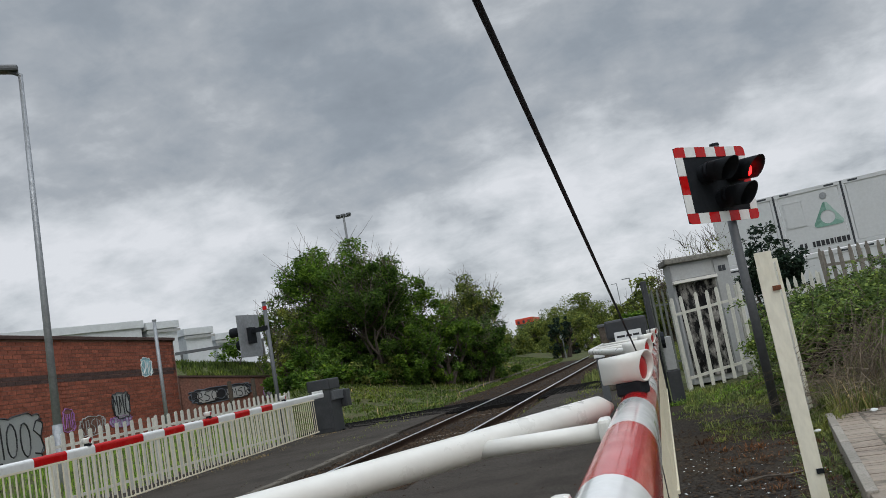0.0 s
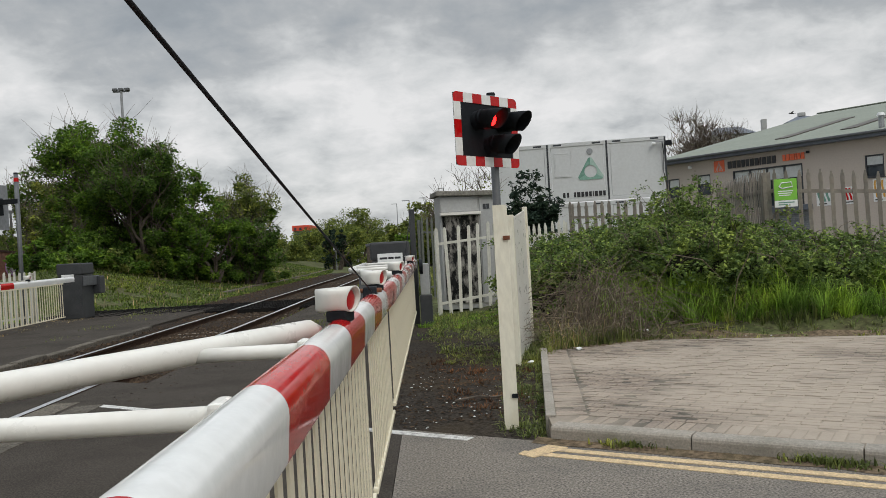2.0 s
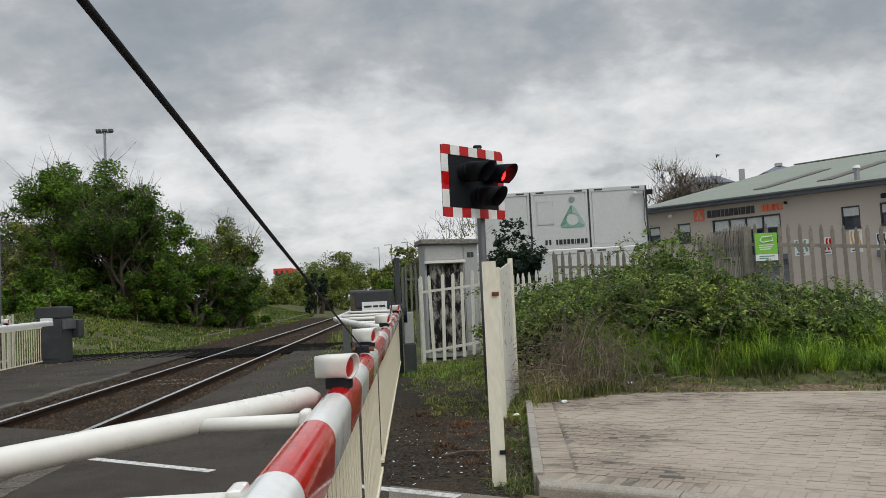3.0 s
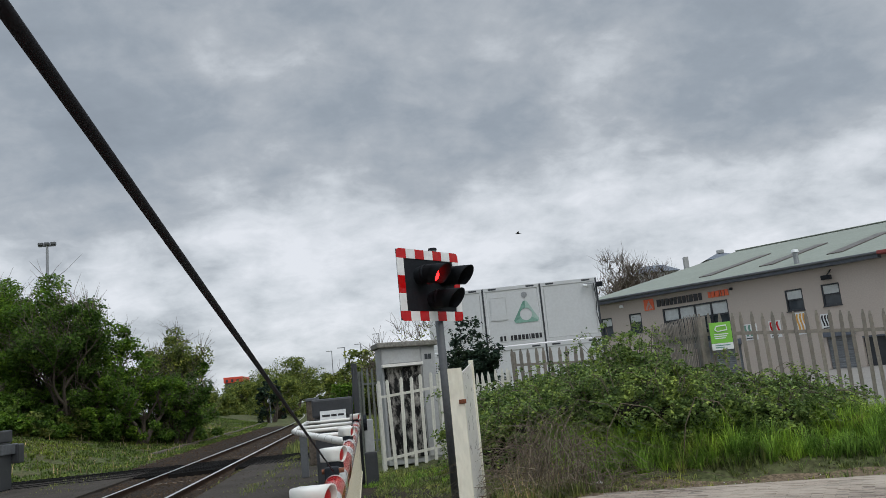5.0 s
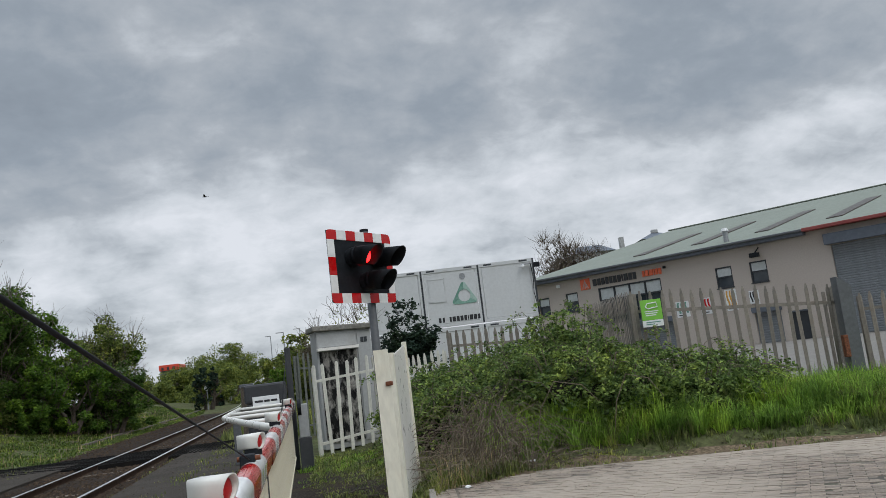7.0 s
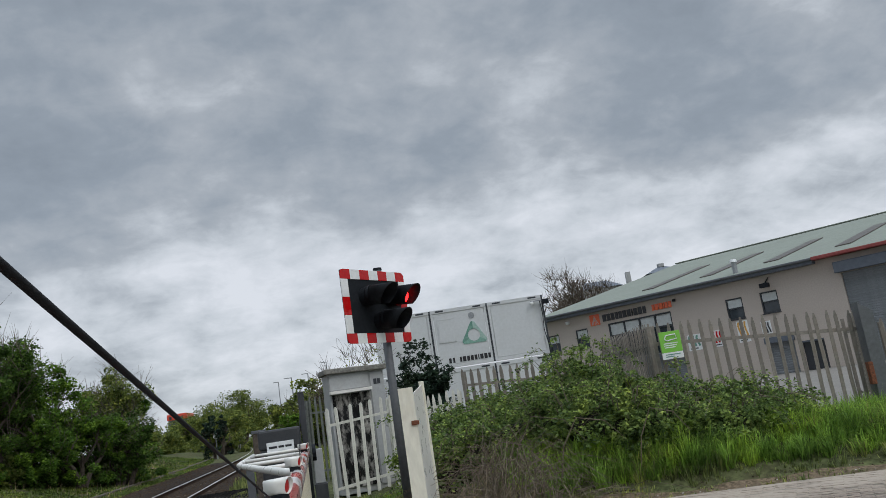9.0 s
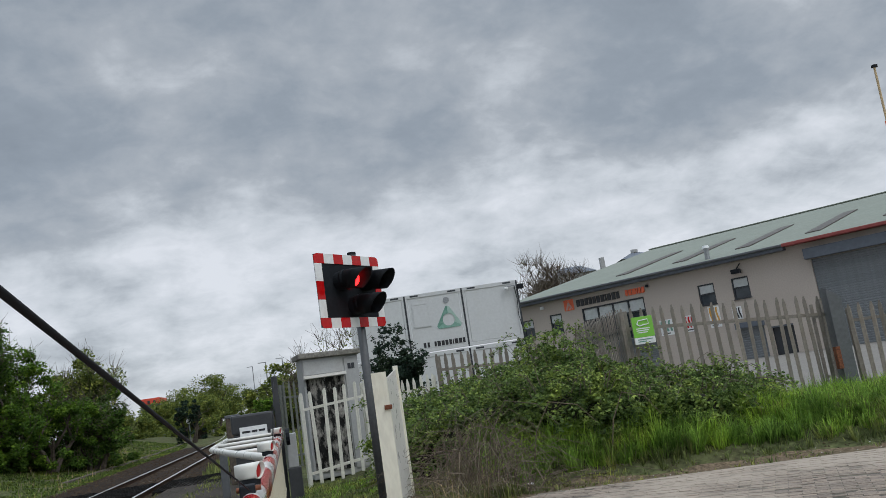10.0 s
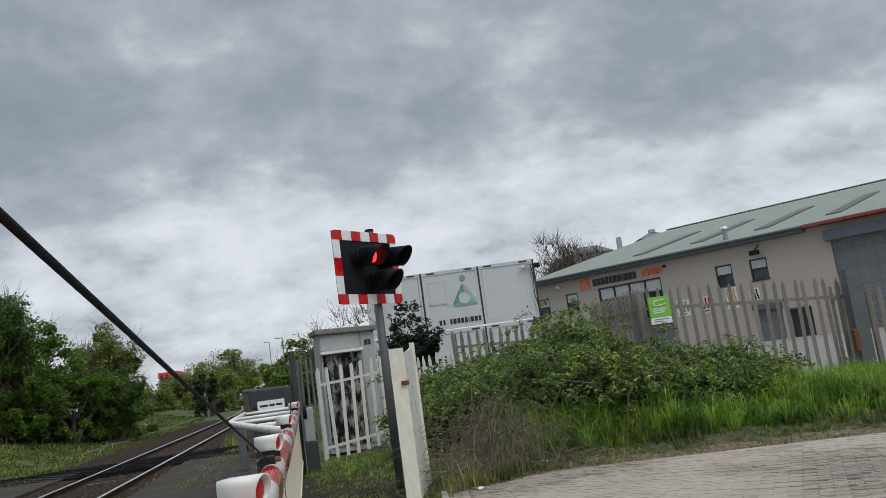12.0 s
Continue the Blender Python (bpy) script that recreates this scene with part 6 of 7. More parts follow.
tree_at(545, 70, 398, 1.2, 48, leaf="leaf_holly", leaves=2500, size=0.12, label="dark narrow conifer far along the line", low=0.05)
for px, dep, top, sp, sd in ((700, 60, 352, 2.6, 51), (680, 66, 395, 2.6, 52), (720, 58, 372, 2.3, 53)):
    tree_at(px, dep, top, sp, sd, leaf="leaf_olive", leaves=6000, size=0.14, label="pale green tree beyond the fence", low=0.08)
tree_at(665, 45, 402, 0.9, 54, leaf="leaf", leaves=2500, size=0.08, label="bright green bush beyond the fence", low=0.05)
# holly and bare shrub behind the signal
tree_at(893, 21.5, 296, 0.85, 61, leaf="leaf_holly", leaves=9000, size=0.05, sub=70, label="dark glossy evergreen bush by the fence", low=0.12, trunk=0.05)
bs = tree_at(800, 23.0, 300, 1.35, 62, leaf="leaf_olive", leaves=1300, size=0.035, label="nearly bare spindly shrub behind the cabinet", bare=520, low=0.35, trunk=0.05)
# bare trees behind the workshop
for px, sd in ((1172, 63), (1205, 64), (1240, 66), (1278, 67)):
    tree_at(px, 70, 203 + (px - 1172) * 0.45, 3.2, sd, leaf="leaf_olive", leaves=300, size=0.06, sub=120, label="leafless tree behind the workshop", bare=1500, low=0.4, trunk=0.2)
# low shrub on the bank at the sheds
tree(-23.2, 42.0, ground_z(-23.2, 42.0) - 0.1, 2.0, 1.2, 65, leaf="leaf", leaves=2500, size=0.09, label="small green tree on the bank", low=0.3, trunk=0.05)


def bramble():
    """A bramble thicket: arching stems and sprays of leaves heaped in uneven mounds before the fence."""
    rng = np.random.default_rng(77)
    root = empty("bramble_thicket", pose(0, 0, 0), "tangled bramble thicket heaped against the yard fence", "bush")
    heaps = [(706, 14.2, 1.31), (742, 14.4, 1.41), (782, 14.5, 1.47), (827, 14.5, 1.51), (873, 14.2, 1.62), (915, 13.8, 1.81), (958, 13.2, 2.01), (989, 12.4, 1.85), (1023, 11.9, 1.58), (1069, 11.9, 1.43), (1115, 11.9, 1.30),
             (1157, 11.9, 1.20), (1202, 11.9, 1.22), (1248, 11.8, 1.09), (1282, 11.8, 0.90), (730, 12.0, 1.12), (791, 12.0, 1.23), (850, 11.8, 1.31), (911, 11.6, 1.41), (970, 11.2, 1.43), (1025, 11.1, 1.26), (1080, 11.1, 1.13), (1137, 11.1, 1.02), (1195, 11.1, 1.0), (1251, 11.2, 0.88),
             (760, 13.1, 1.25), (830, 13.1, 1.38), (900, 12.7, 1.52)]
    pos, size, stems, core = [], [], bmesh.new(), bmesh.new()
    for px, d, top in heaps:
        c = spot(px, d)
        r = rng.uniform(0.50, 0.72)
        z0 = ground_z(c.x, c.y) - 0.05
        h = top - z0 + 0.02
        # lumpy solid core whose dark colour stands in for shade behind the leaves
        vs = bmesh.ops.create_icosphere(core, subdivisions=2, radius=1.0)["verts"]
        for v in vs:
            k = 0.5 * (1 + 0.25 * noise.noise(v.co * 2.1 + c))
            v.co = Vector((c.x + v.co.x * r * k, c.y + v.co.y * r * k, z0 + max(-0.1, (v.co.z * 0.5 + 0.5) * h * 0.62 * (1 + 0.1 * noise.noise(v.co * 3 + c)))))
        # leaf sprays over a lumpy dome, each a drooping fan
        for i in range(230):
            o = Vector(rng.normal(size=3)).normalized()
            o.z = abs(o.z)
            k = rng.uniform(0.70, 1.04) * (1 + 0.30 * noise.noise(o * 2.4 + c) + 0.14 * noise.noise(o * 6.0 + c))
            p = Vector((c.x + o.x * r * 1.15 * k, c.y + o.y * r * k, z0 + o.z * h * k))
            reach = rng.uniform(0.05, 0.13)
            n = int(rng.integers(14, 30))
            a, q = rng.uniform(0, 6.28, n), np.sqrt(rng.uniform(0, 1, n)) * reach
            fan = np.stack([p.x + np.cos(a) * q, p.y + np.sin(a) * q, p.z - q * q / reach * 0.7 + rng.normal(0, 0.012, n) + 0.25 * q * (o.x * np.cos(a) + o.y * np.sin(a)) * -1], 1)
            pos.append(fan)
            size.append(np.full(n, rng.uniform(0.8, 1.25)) * rng.uniform(0.020, 0.036, n))
        for i in range(16):
            az = rng.uniform(0, 6.28)
            a = Vector((c.x + 0.5 * r * math.cos(az), c.y + 0.5 * r * math.sin(az), z0 + h * rng.uniform(0.4, 0.8)))
            out = Vector((math.cos(az), math.sin(az), 0)) * rng.uniform(0.3, 0.8) * r
            b = a + out * 0.6 + Vector((0, 0, rng.uniform(0.15, 0.45) * h))
            tip = b + out * 0.6 - Vector((0, 0, 0.12))
            pipe(stems, [a, (a + b) / 2 + Vector((0, 0, 0.08)), b, tip], [0.006, 0.005, 0.004, 0.002], 4)
            for t in np.linspace(0.1, 1.0, 7):
                p = b.lerp(tip, float(t))
                pos.append(np.array(p) + rng.normal(0, 0.028, (4, 3)))
                size.append(rng.uniform(0.018, 0.032, 4))
    pos, size = np.concatenate(pos), np.concatenate(size)
    quads("foliage", pos, size, M["leaf_bramble"], root, rng, 0.55, 0.62)
    tagged(part("inner_mass", core, M["bramble_core"], root, "dark solid core standing in for the shade inside the heaps"), kind="stuff")
    tagged(part("cane_mass", stems, M["twig"], root, "arching brown stems"), kind="stuff")


# near-black: the shade deep in the thicket, put into the core's colour
M["bramble_core"] = material("bramble_inner_shade", (0.020, 0.020, 0.010), 0.95, grain=40, vary=0.5, bump=0.8)
bramble()


def grass_patch(name, outline, n, hmin, hmax, mat, label, seed, width=0.006, lean=0.4, clump=0.0, tuft=0):
    """Blades scattered over an outline on the ground."""
    rng = np.random.default_rng(seed)
    xs, ys = [p[0] for p in outline], [p[1] for p in outline]
    pts = []
    m = len(outline)
    heading, grown = None, 1.0
    want = n if not tuft else max(8, n // tuft)
    while len(pts) < want:
        x, y = rng.uniform(min(xs), max(xs)), rng.uniform(min(ys), max(ys))
        inside = False
        for i in range(m):
            (x1, y1), (x2, y2) = outline[i], outline[(i + 1) % m]
            if (y1 > y) != (y2 > y) and x < (x2 - x1) * (y - y1) / (y2 - y1) + x1:
                inside = not inside
        if inside and noise.noise((x * 0.9 + seed, y * 0.9, 3.0)) > -0.35 + clump * rng.uniform(0, 1):
            pts.append((x, y))
    if tuft:                                    # blades spray outward from the middle of their tuft
        own = rng.integers(0, len(pts), n)
        heading = rng.uniform(0, 2 * np.pi, n)
        out = np.abs(rng.normal(0, 0.045 + 0.03 * (width > 0.01), n))
        grown = rng.uniform(0.45, 1.2, len(pts))[own]
        c = np.array(pts)[own]
        pts = list(zip(c[:, 0] + np.cos(heading) * out, c[:, 1] + np.sin(heading) * out))
        heading = heading + rng.normal(0, 0.5, n)
    roots = np.array([(x, y, ground_z(x, y) - 0.01) for x, y in pts])
    lump = np.array([0.75 + 0.5 * (noise.noise((x * 1.3, y * 1.3, seed)) + 0.5) for x, y in pts])
    h = rng.uniform(hmin, hmax, len(roots)) * lump * grown
    ob = blades(name, roots, h, mat, rng, lean, width, heading=heading)
    return tagged(ob, label, "grass", kind="stuff")


def q(px, d):
    v = spot(px, d)
    return (v.x, v.y)


def verge(x, off):
    return (x, verge_y(x) + off)


grass_patch("fresh_grass", [verge(2.0, 0.75), verge(3.0, 0.8), verge(4.5, 0.85), verge(6.5, 0.9), verge(10, 0.9), verge(10, 4.2), verge(6.5, 3.4), verge(5.0, 2.6), verge(3.5, 2.2), verge(2.2, 1.9)], 56000, 0.12, 0.40, M["grass"], "tall fresh green grass before the brambles", 3, 0.0055, 1.3, 0.25, 34)
grass_patch("mixed_grass", [verge(2.0, 0.55), verge(3.0, 0.6), verge(4.5, 0.65), verge(10, 0.7), verge(10, 3.4), verge(5.0, 2.2), verge(2.2, 1.9)], 14000, 0.08, 0.36, M["grass_dull"], "duller seeding grass among the fresh", 33, 0.005, 1.2, 0.3, 24)
grass_patch("verge_grass", [verge(1.2, 0.0), verge(2.5, 0.05), verge(4.5, 0.1), verge(10, 0.15), verge(10, 1.3), verge(4.5, 0.9), verge(2.5, 0.9), verge(1.2, 1.2)], 8500, 0.02, 0.11, M["grass_dull"], "short patchy verge grass", 4, 0.005, 1.2, 0.6, 22)
grass_patch("dry_tangle", [verge(1.25, 0.0), verge(1.8, 0.05), verge(2.4, 0.5), verge(2.4, 1.5), verge(1.5, 1.6)], 450, 0.15, 0.5, M["grass_dry"], "tangle of dead brown stalks by the post", 5, 0.003, 1.25)
grass_patch("tangle_grass", [verge(1.2, 0.0), verge(2.4, 0.2), verge(2.5, 1.5), verge(1.3, 1.6)], 3500, 0.06, 0.30, M["grass_dull"], "rough green grass among the dead stalks", 55, 0.004, 0.8, 0.2)


def dead_stems():
    """Long dead bramble canes heaped and arching over one another."""
    rng = np.random.default_rng(31)
    bm = bmesh.new()
    for i in range(620):
        x = 1.25 + 1.75 * rng.beta(1.6, 1.8)
        y = verge_y(x) + rng.uniform(0.2, 1.7)
        a = Vector((x, y, ground_z(x, y)))
        d = Vector((rng.normal(0, 0.38), rng.normal(-0.05, 0.32), 0))
        heap = max(0.25, 1 - abs(x - 1.95) / 1.1)
        h = rng.uniform(0.15, 0.78) * heap
        pipe(bm, [a, a + d * 0.3 + Vector((0, 0, h * 0.8)), a + d * 0.8 + Vector(rng.normal(0, 0.05, 3)) + Vector((0, 0, h)), a + d * 1.5 + Vector((0, 0, h * rng.uniform(0.1, 0.8)))], [0.004, 0.0035, 0.0028, 0.0013], 3)
    for x, h, l in ((2.1, 0.95, 0.9), (2.35, 0.85, -0.6), (1.7, 0.8, 0.7), (2.7, 0.8, 0.8), (3.6, 0.8, 0.6)):
        y = verge_y(x) + 0.9
        a = Vector((x, y, ground_z(x, y)))
        pipe(bm, [a, a + Vector((0.1 * l, -0.1, h * 0.6)), a + Vector((0.35 * l, -0.15, h)), a + Vector((0.75 * l, -0.25, h * 0.9)), a + Vector((1.0 * l, -0.3, h * 0.6))], [0.007, 0.006, 0.006, 0.005, 0.003], 5)
    tagged(part("dead_canes", bm, M["dead_cane"]), "arching dead bramble canes by the post", "canes", kind="stuff")


M["dead_cane"] = material("dead_cane", (0.165, 0.132, 0.095), 0.9, grain=20, vary=0.3, bump=0.2, island=0.35)
dead_stems()


def bare_margin():
    """Trodden earth between the paving and the grass, following the ground."""
    xs = np.linspace(1.1, 11.0, 70)
    v, f = [], []
    for x in xs:
        reach = 0.62 + 0.28 * noise.noise((x * 1.4, 2.0, 0.0))
        for k in range(7):
            y = verge_y(x) - 0.12 + (reach + 0.12) * k / 6
            v.append((x, y, ground_z(x, y) + (0.022 if 0 < k < 6 else -0.03) + 0.012 * noise.noise((x * 6, y * 6, 1.0))))
    for i in range(len(xs) - 1):
        for k in range(6):
            o = i * 7 + k
            f.append((o, o + 7, o + 8, o + 1))
    tagged(from_data("bare_margin", v, f, M["dirt"]), "trodden brown earth along the paving's edge", "ground", kind="structure")


bare_margin()


def litter():
    """Grit, leaf crumbs and stones on the bare earth at the paving's edge and behind the skirt."""
    rng = np.random.default_rng(12)
    v, f = [], []
    for i in range(2600):
        if i % 2:
            x = rng.uniform(1.2, 8)
            y = verge_y(x) + rng.normal(0.25, 0.22)
            z = ground_z(x, y) + 0.008
        else:
            x, y = rng.uniform(-0.4, 0.95), rng.uniform(6.0, 10.5)
            z = 0.0
        r = rng.uniform(0.006, 0.022)
        o = len(v)
        for k in range(4):
            an = k * 1.57 + rng.uniform(-0.5, 0.5)
            v.append((x + r * math.cos(an), y + r * math.sin(an), z))
        v.append((x, y, z + r * rng.uniform(0.3, 0.9)))
        f += [(o, o + 1, o + 4), (o + 1, o + 2, o + 4), (o + 2, o + 3, o + 4), (o + 3, o, o + 4)]
    tagged(from_data("grit", v, f, M["ballast"]), "scattered grit and crumbs on bare earth", "grit", kind="stuff")


litter()


def scraps():
    """Crumpled paper scraps and pale flecks dropped on the verge and the dark strip."""
    rng = np.random.default_rng(4)
    for x, y in ((1.55, 9.0), (2.55, 9.95), (0.98, 8.75)):
        bm = bmesh.new()
        bmesh.ops.create_icosphere(bm, subdivisions=2, radius=0.035)
        for v in bm.verts:
            v.co *= 1 + 0.5 * noise.noise(v.co * 40 + Vector((x, y, 0)))
            v.co.z *= 0.45
        p = part("paper_scrap", bm, M["sign_white"])
        p.matrix_world = pose(x, y, max(0.0, ground_z(x, y)) + 0.03, 0, 0, 40 * x)
        tagged(p, "crumpled white paper scrap on the ground", "litter", "litter on the verge")
    v, f = [], []
    for i in range(170):
        if i % 3:
            x, y = rng.uniform(-0.3, 0.75), rng.uniform(5.9, 8.6)
            z = 0.003
        else:
            x = rng.uniform(1.3, 7.0)
            y = verge_y(x) + rng.normal(0.2, 0.18)
            z = ground_z(x, y) + 0.03
        r, o = 0.004 + 0.010 * rng.random() ** 3, len(v)
        for k in range(4):
            an = k * 1.57 + rng.uniform(-0.5, 0.5)
            v.append((x + r * math.cos(an), y + r * math.sin(an), z))
        v.append((x, y, z + r * 0.5))
        f += [(o, o + 1, o + 4), (o + 1, o + 2, o + 4), (o + 2, o + 3, o + 4), (o + 3, o, o + 4)]
    tagged(from_data("pale_flecks", v, f, M["blind"]), "pale flecks and chips on the dark earth", "litter", kind="stuff")


scraps()


def apron_litter():
    """Stones, clods and crumbs strewn over the made-up ground on both sides of the rails."""
    rng = np.random.default_rng(21)
    v, f = [], []
    for i in range(1500):
        west = i % 5 < 3
        if west:
            x = -6.1 - 5.0 * rng.random() ** 1.6
            y = rng.uniform(kerb_y(x) + 0.2, 23.4)
        else:
            x = -3.3 + 2.6 * rng.random() ** 2.0
            y = rng.uniform(kerb_y(x) + 0.1, 22.0)
        r = 0.006 + 0.022 * rng.random() ** 3
        o = len(v)
        for k in range(5):
            an = k * 1.257 + rng.uniform(-0.4, 0.4)
            v.append((x + r * math.cos(an), y + r * math.sin(an), -0.006))
        v.append((x + rng.uniform(-0.3, 0.3) * r, y, r * rng.uniform(0.2, 0.5)))
        f += [(o + k, o + (k + 1) % 5, o + 5) for k in range(5)]
    tagged(from_data("apron_grit", v, f, M["ballast"]), "strewn stones and crumbs on the dark margin by the rails", "grit", kind="stuff")


apron_litter()
for k, (x, y, a) in enumerate(((0.35, 6.9, 10), (2.3, 9.85, -12), (0.95, 8.95, 5), (3.05, 10.0, 8), (3.3, 9.75, -20), (1.6, 9.35, 3), (0.5, 10.6, 35), (0.75, 9.9, -30))):
    bm = bmesh.new()
    pipe(bm, [(-0.25, 0, 0.015), (-0.05, 0.03, 0.03), (0.1, 0.0, 0.02), (0.28, 0.05, 0.025)], [0.012, 0.011, 0.009, 0.004], 6)
    t = part("fallen_stick", bm, M["bark"])
    t.matrix_world = pose(x, y, max(0.0, ground_z(x, y)), 0, 0, a)
    tagged(t, "broken brown stick lying on the ground", "stick", "fallen sticks")
grass_patch("strip_grass", [(0.1, 9.0), (1.25, 8.6), (1.5, 12.0), (1.7, 16.2), (0.0, 16.6), (-0.15, 12.0)], 20000, 0.02, 0.13, M["grass_dull"], "rough grass round the signal pole", 6, 0.006, 1.2, 0.15, 16)
grass_patch("strip_grass", [(-0.3, 11.5), (1.5, 11.5), (1.5, 16.3), (-0.3, 16.3)], 3500, 0.03, 0.15, M["grass"], "green grass before the white pales", 8, 0.006, 1.1, 0.5, 30)
grass_patch("red_weeds", [(0.1, 6.6), (0.45, 6.1), (0.66, 6.1), (0.95, 8.6), (-0.1, 9.6)], 3600, 0.02, 0.10, M["weed_red"], "reddish low weeds along the kerb edge", 9, 0.006, 1.2, 0.2, 40)
grass_patch("kerb_weeds", [(0.40, 5.55), (0.66, 5.45), (0.92, 7.6), (1.12, 9.0), (0.75, 9.0), (0.5, 6.4)], 5200, 0.02, 0.10, M["grass_dull"], "weeds between post and paving", 10, 0.005, 1.3, 0.2, 26)
grass_patch("lineside_grass", [(-7.2, 25.3), (-7.4, 60), (-9, 75), (-13, 75), (-22, 40), (-17, 33), (-12, 25.2)], 90000, 0.03, 0.13, M["grass_line"], "rough lineside grass beyond the crossing", 11, 0.018, 1.3, 0.25)
grass_patch("lineside_grass", [(-7.6, 27), (-8.5, 60), (-13, 66), (-19, 40), (-12, 28)], 14000, 0.04, 0.17, M["grass_line"], "fresh grass tufts along the line", 12, 0.016, 1.4, 0.9, 60)
grass_patch("dry_stalks", [(-7.4, 25.5), (-8.0, 60), (-13, 66), (-19, 40), (-12, 27)], 1400, 0.1, 0.42, M["grass_dry"], "dead brown stalks among the lineside grass", 17, 0.008, 0.9, 0.7)
grass_patch("far_bank_grass", [(-22.6, 36.6), (-18.2, 42.4), (-14.5, 48), (-24, 52), (-31, 44)], 22000, 0.12, 0.34, M["grass_line"], "green grass on the bank above the low wall", 13, 0.02, 0.4)
grass_patch("west_grass", [(-10.4, 9), (-10.4, 22), (-20, 30), (-20, 14)], 14000, 0.05, 0.22, M["grass"], "mown grass behind the far boom", 14, 0.012, 0.4)
grass_patch("track_weeds", [(-3.4, 12), (-2.3, 12), (-2.0, 23.2), (-3.5, 23.2)], 3500, 0.03, 0.16, M["grass_dull"], "thin weeds along the ballast edge", 15, 0.008, 0.6, 0.5)
grass_patch("apron_weeds", [(-6.2, 12), (-6.2, 23.6), (-8.4, 23.6), (-6.9, 12)], 2600, 0.02, 0.11, M["grass_dull"], "low weeds along the stone edge", 18, 0.007, 0.9, 0.8)
grass_patch("apron_weeds", [(-9.6, 12), (-9.1, 12), (-8.9, 21.5), (-10.2, 21.5)], 2200, 0.02, 0.12, M["grass_dry"], "dead weeds under the far boom", 19, 0.007, 0.9, 0.5)
grass_patch("apron_weeds", [(-2.4, 15), (-1.0, 13.5), (-1.0, 22), (-3.0, 23)], 2200, 0.02, 0.10, M["grass_dull"], "weeds on the margin by the machine housing", 20, 0.007, 0.8, 0.5)
grass_patch("line_east_grass", [(-2.8, 25), (0.2, 23), (3.0, 40), (-2.5, 60)], 12000, 0.1, 0.45, M["grass_dull"], "rough grass right along the line", 16, 0.016, 0.5, 0.2)


def hedge():
    """Low scrub at the foot of the trees."""
    rng = np.random.default_rng(5)
    for i in range(20):
        t = i / 19
        x, y = -15.5 + 6.3 * t + rng.uniform(-0.5, 0.5), 31.5 + 12 * t
        tree(x, y, ground_z(x, y) - 0.1, rng.uniform(0.7, 1.5), rng.uniform(0.8, 1.4), 200 + i, leaf=("leaf", "leaf_dark", "leaf_olive")[i % 3], leaves=2600, size=0.085, label="low green lineside scrub", low=0.02, trunk=0.03, name="shrub", category="bush", bare=30)


hedge()


# ---- kerb stones and paving bricks ----
KU, KN = Vector((0.8366, -0.548, 0)), Vector((0.548, 0.8366, 0))
K0 = Vector((0.69, 5.335, 0))


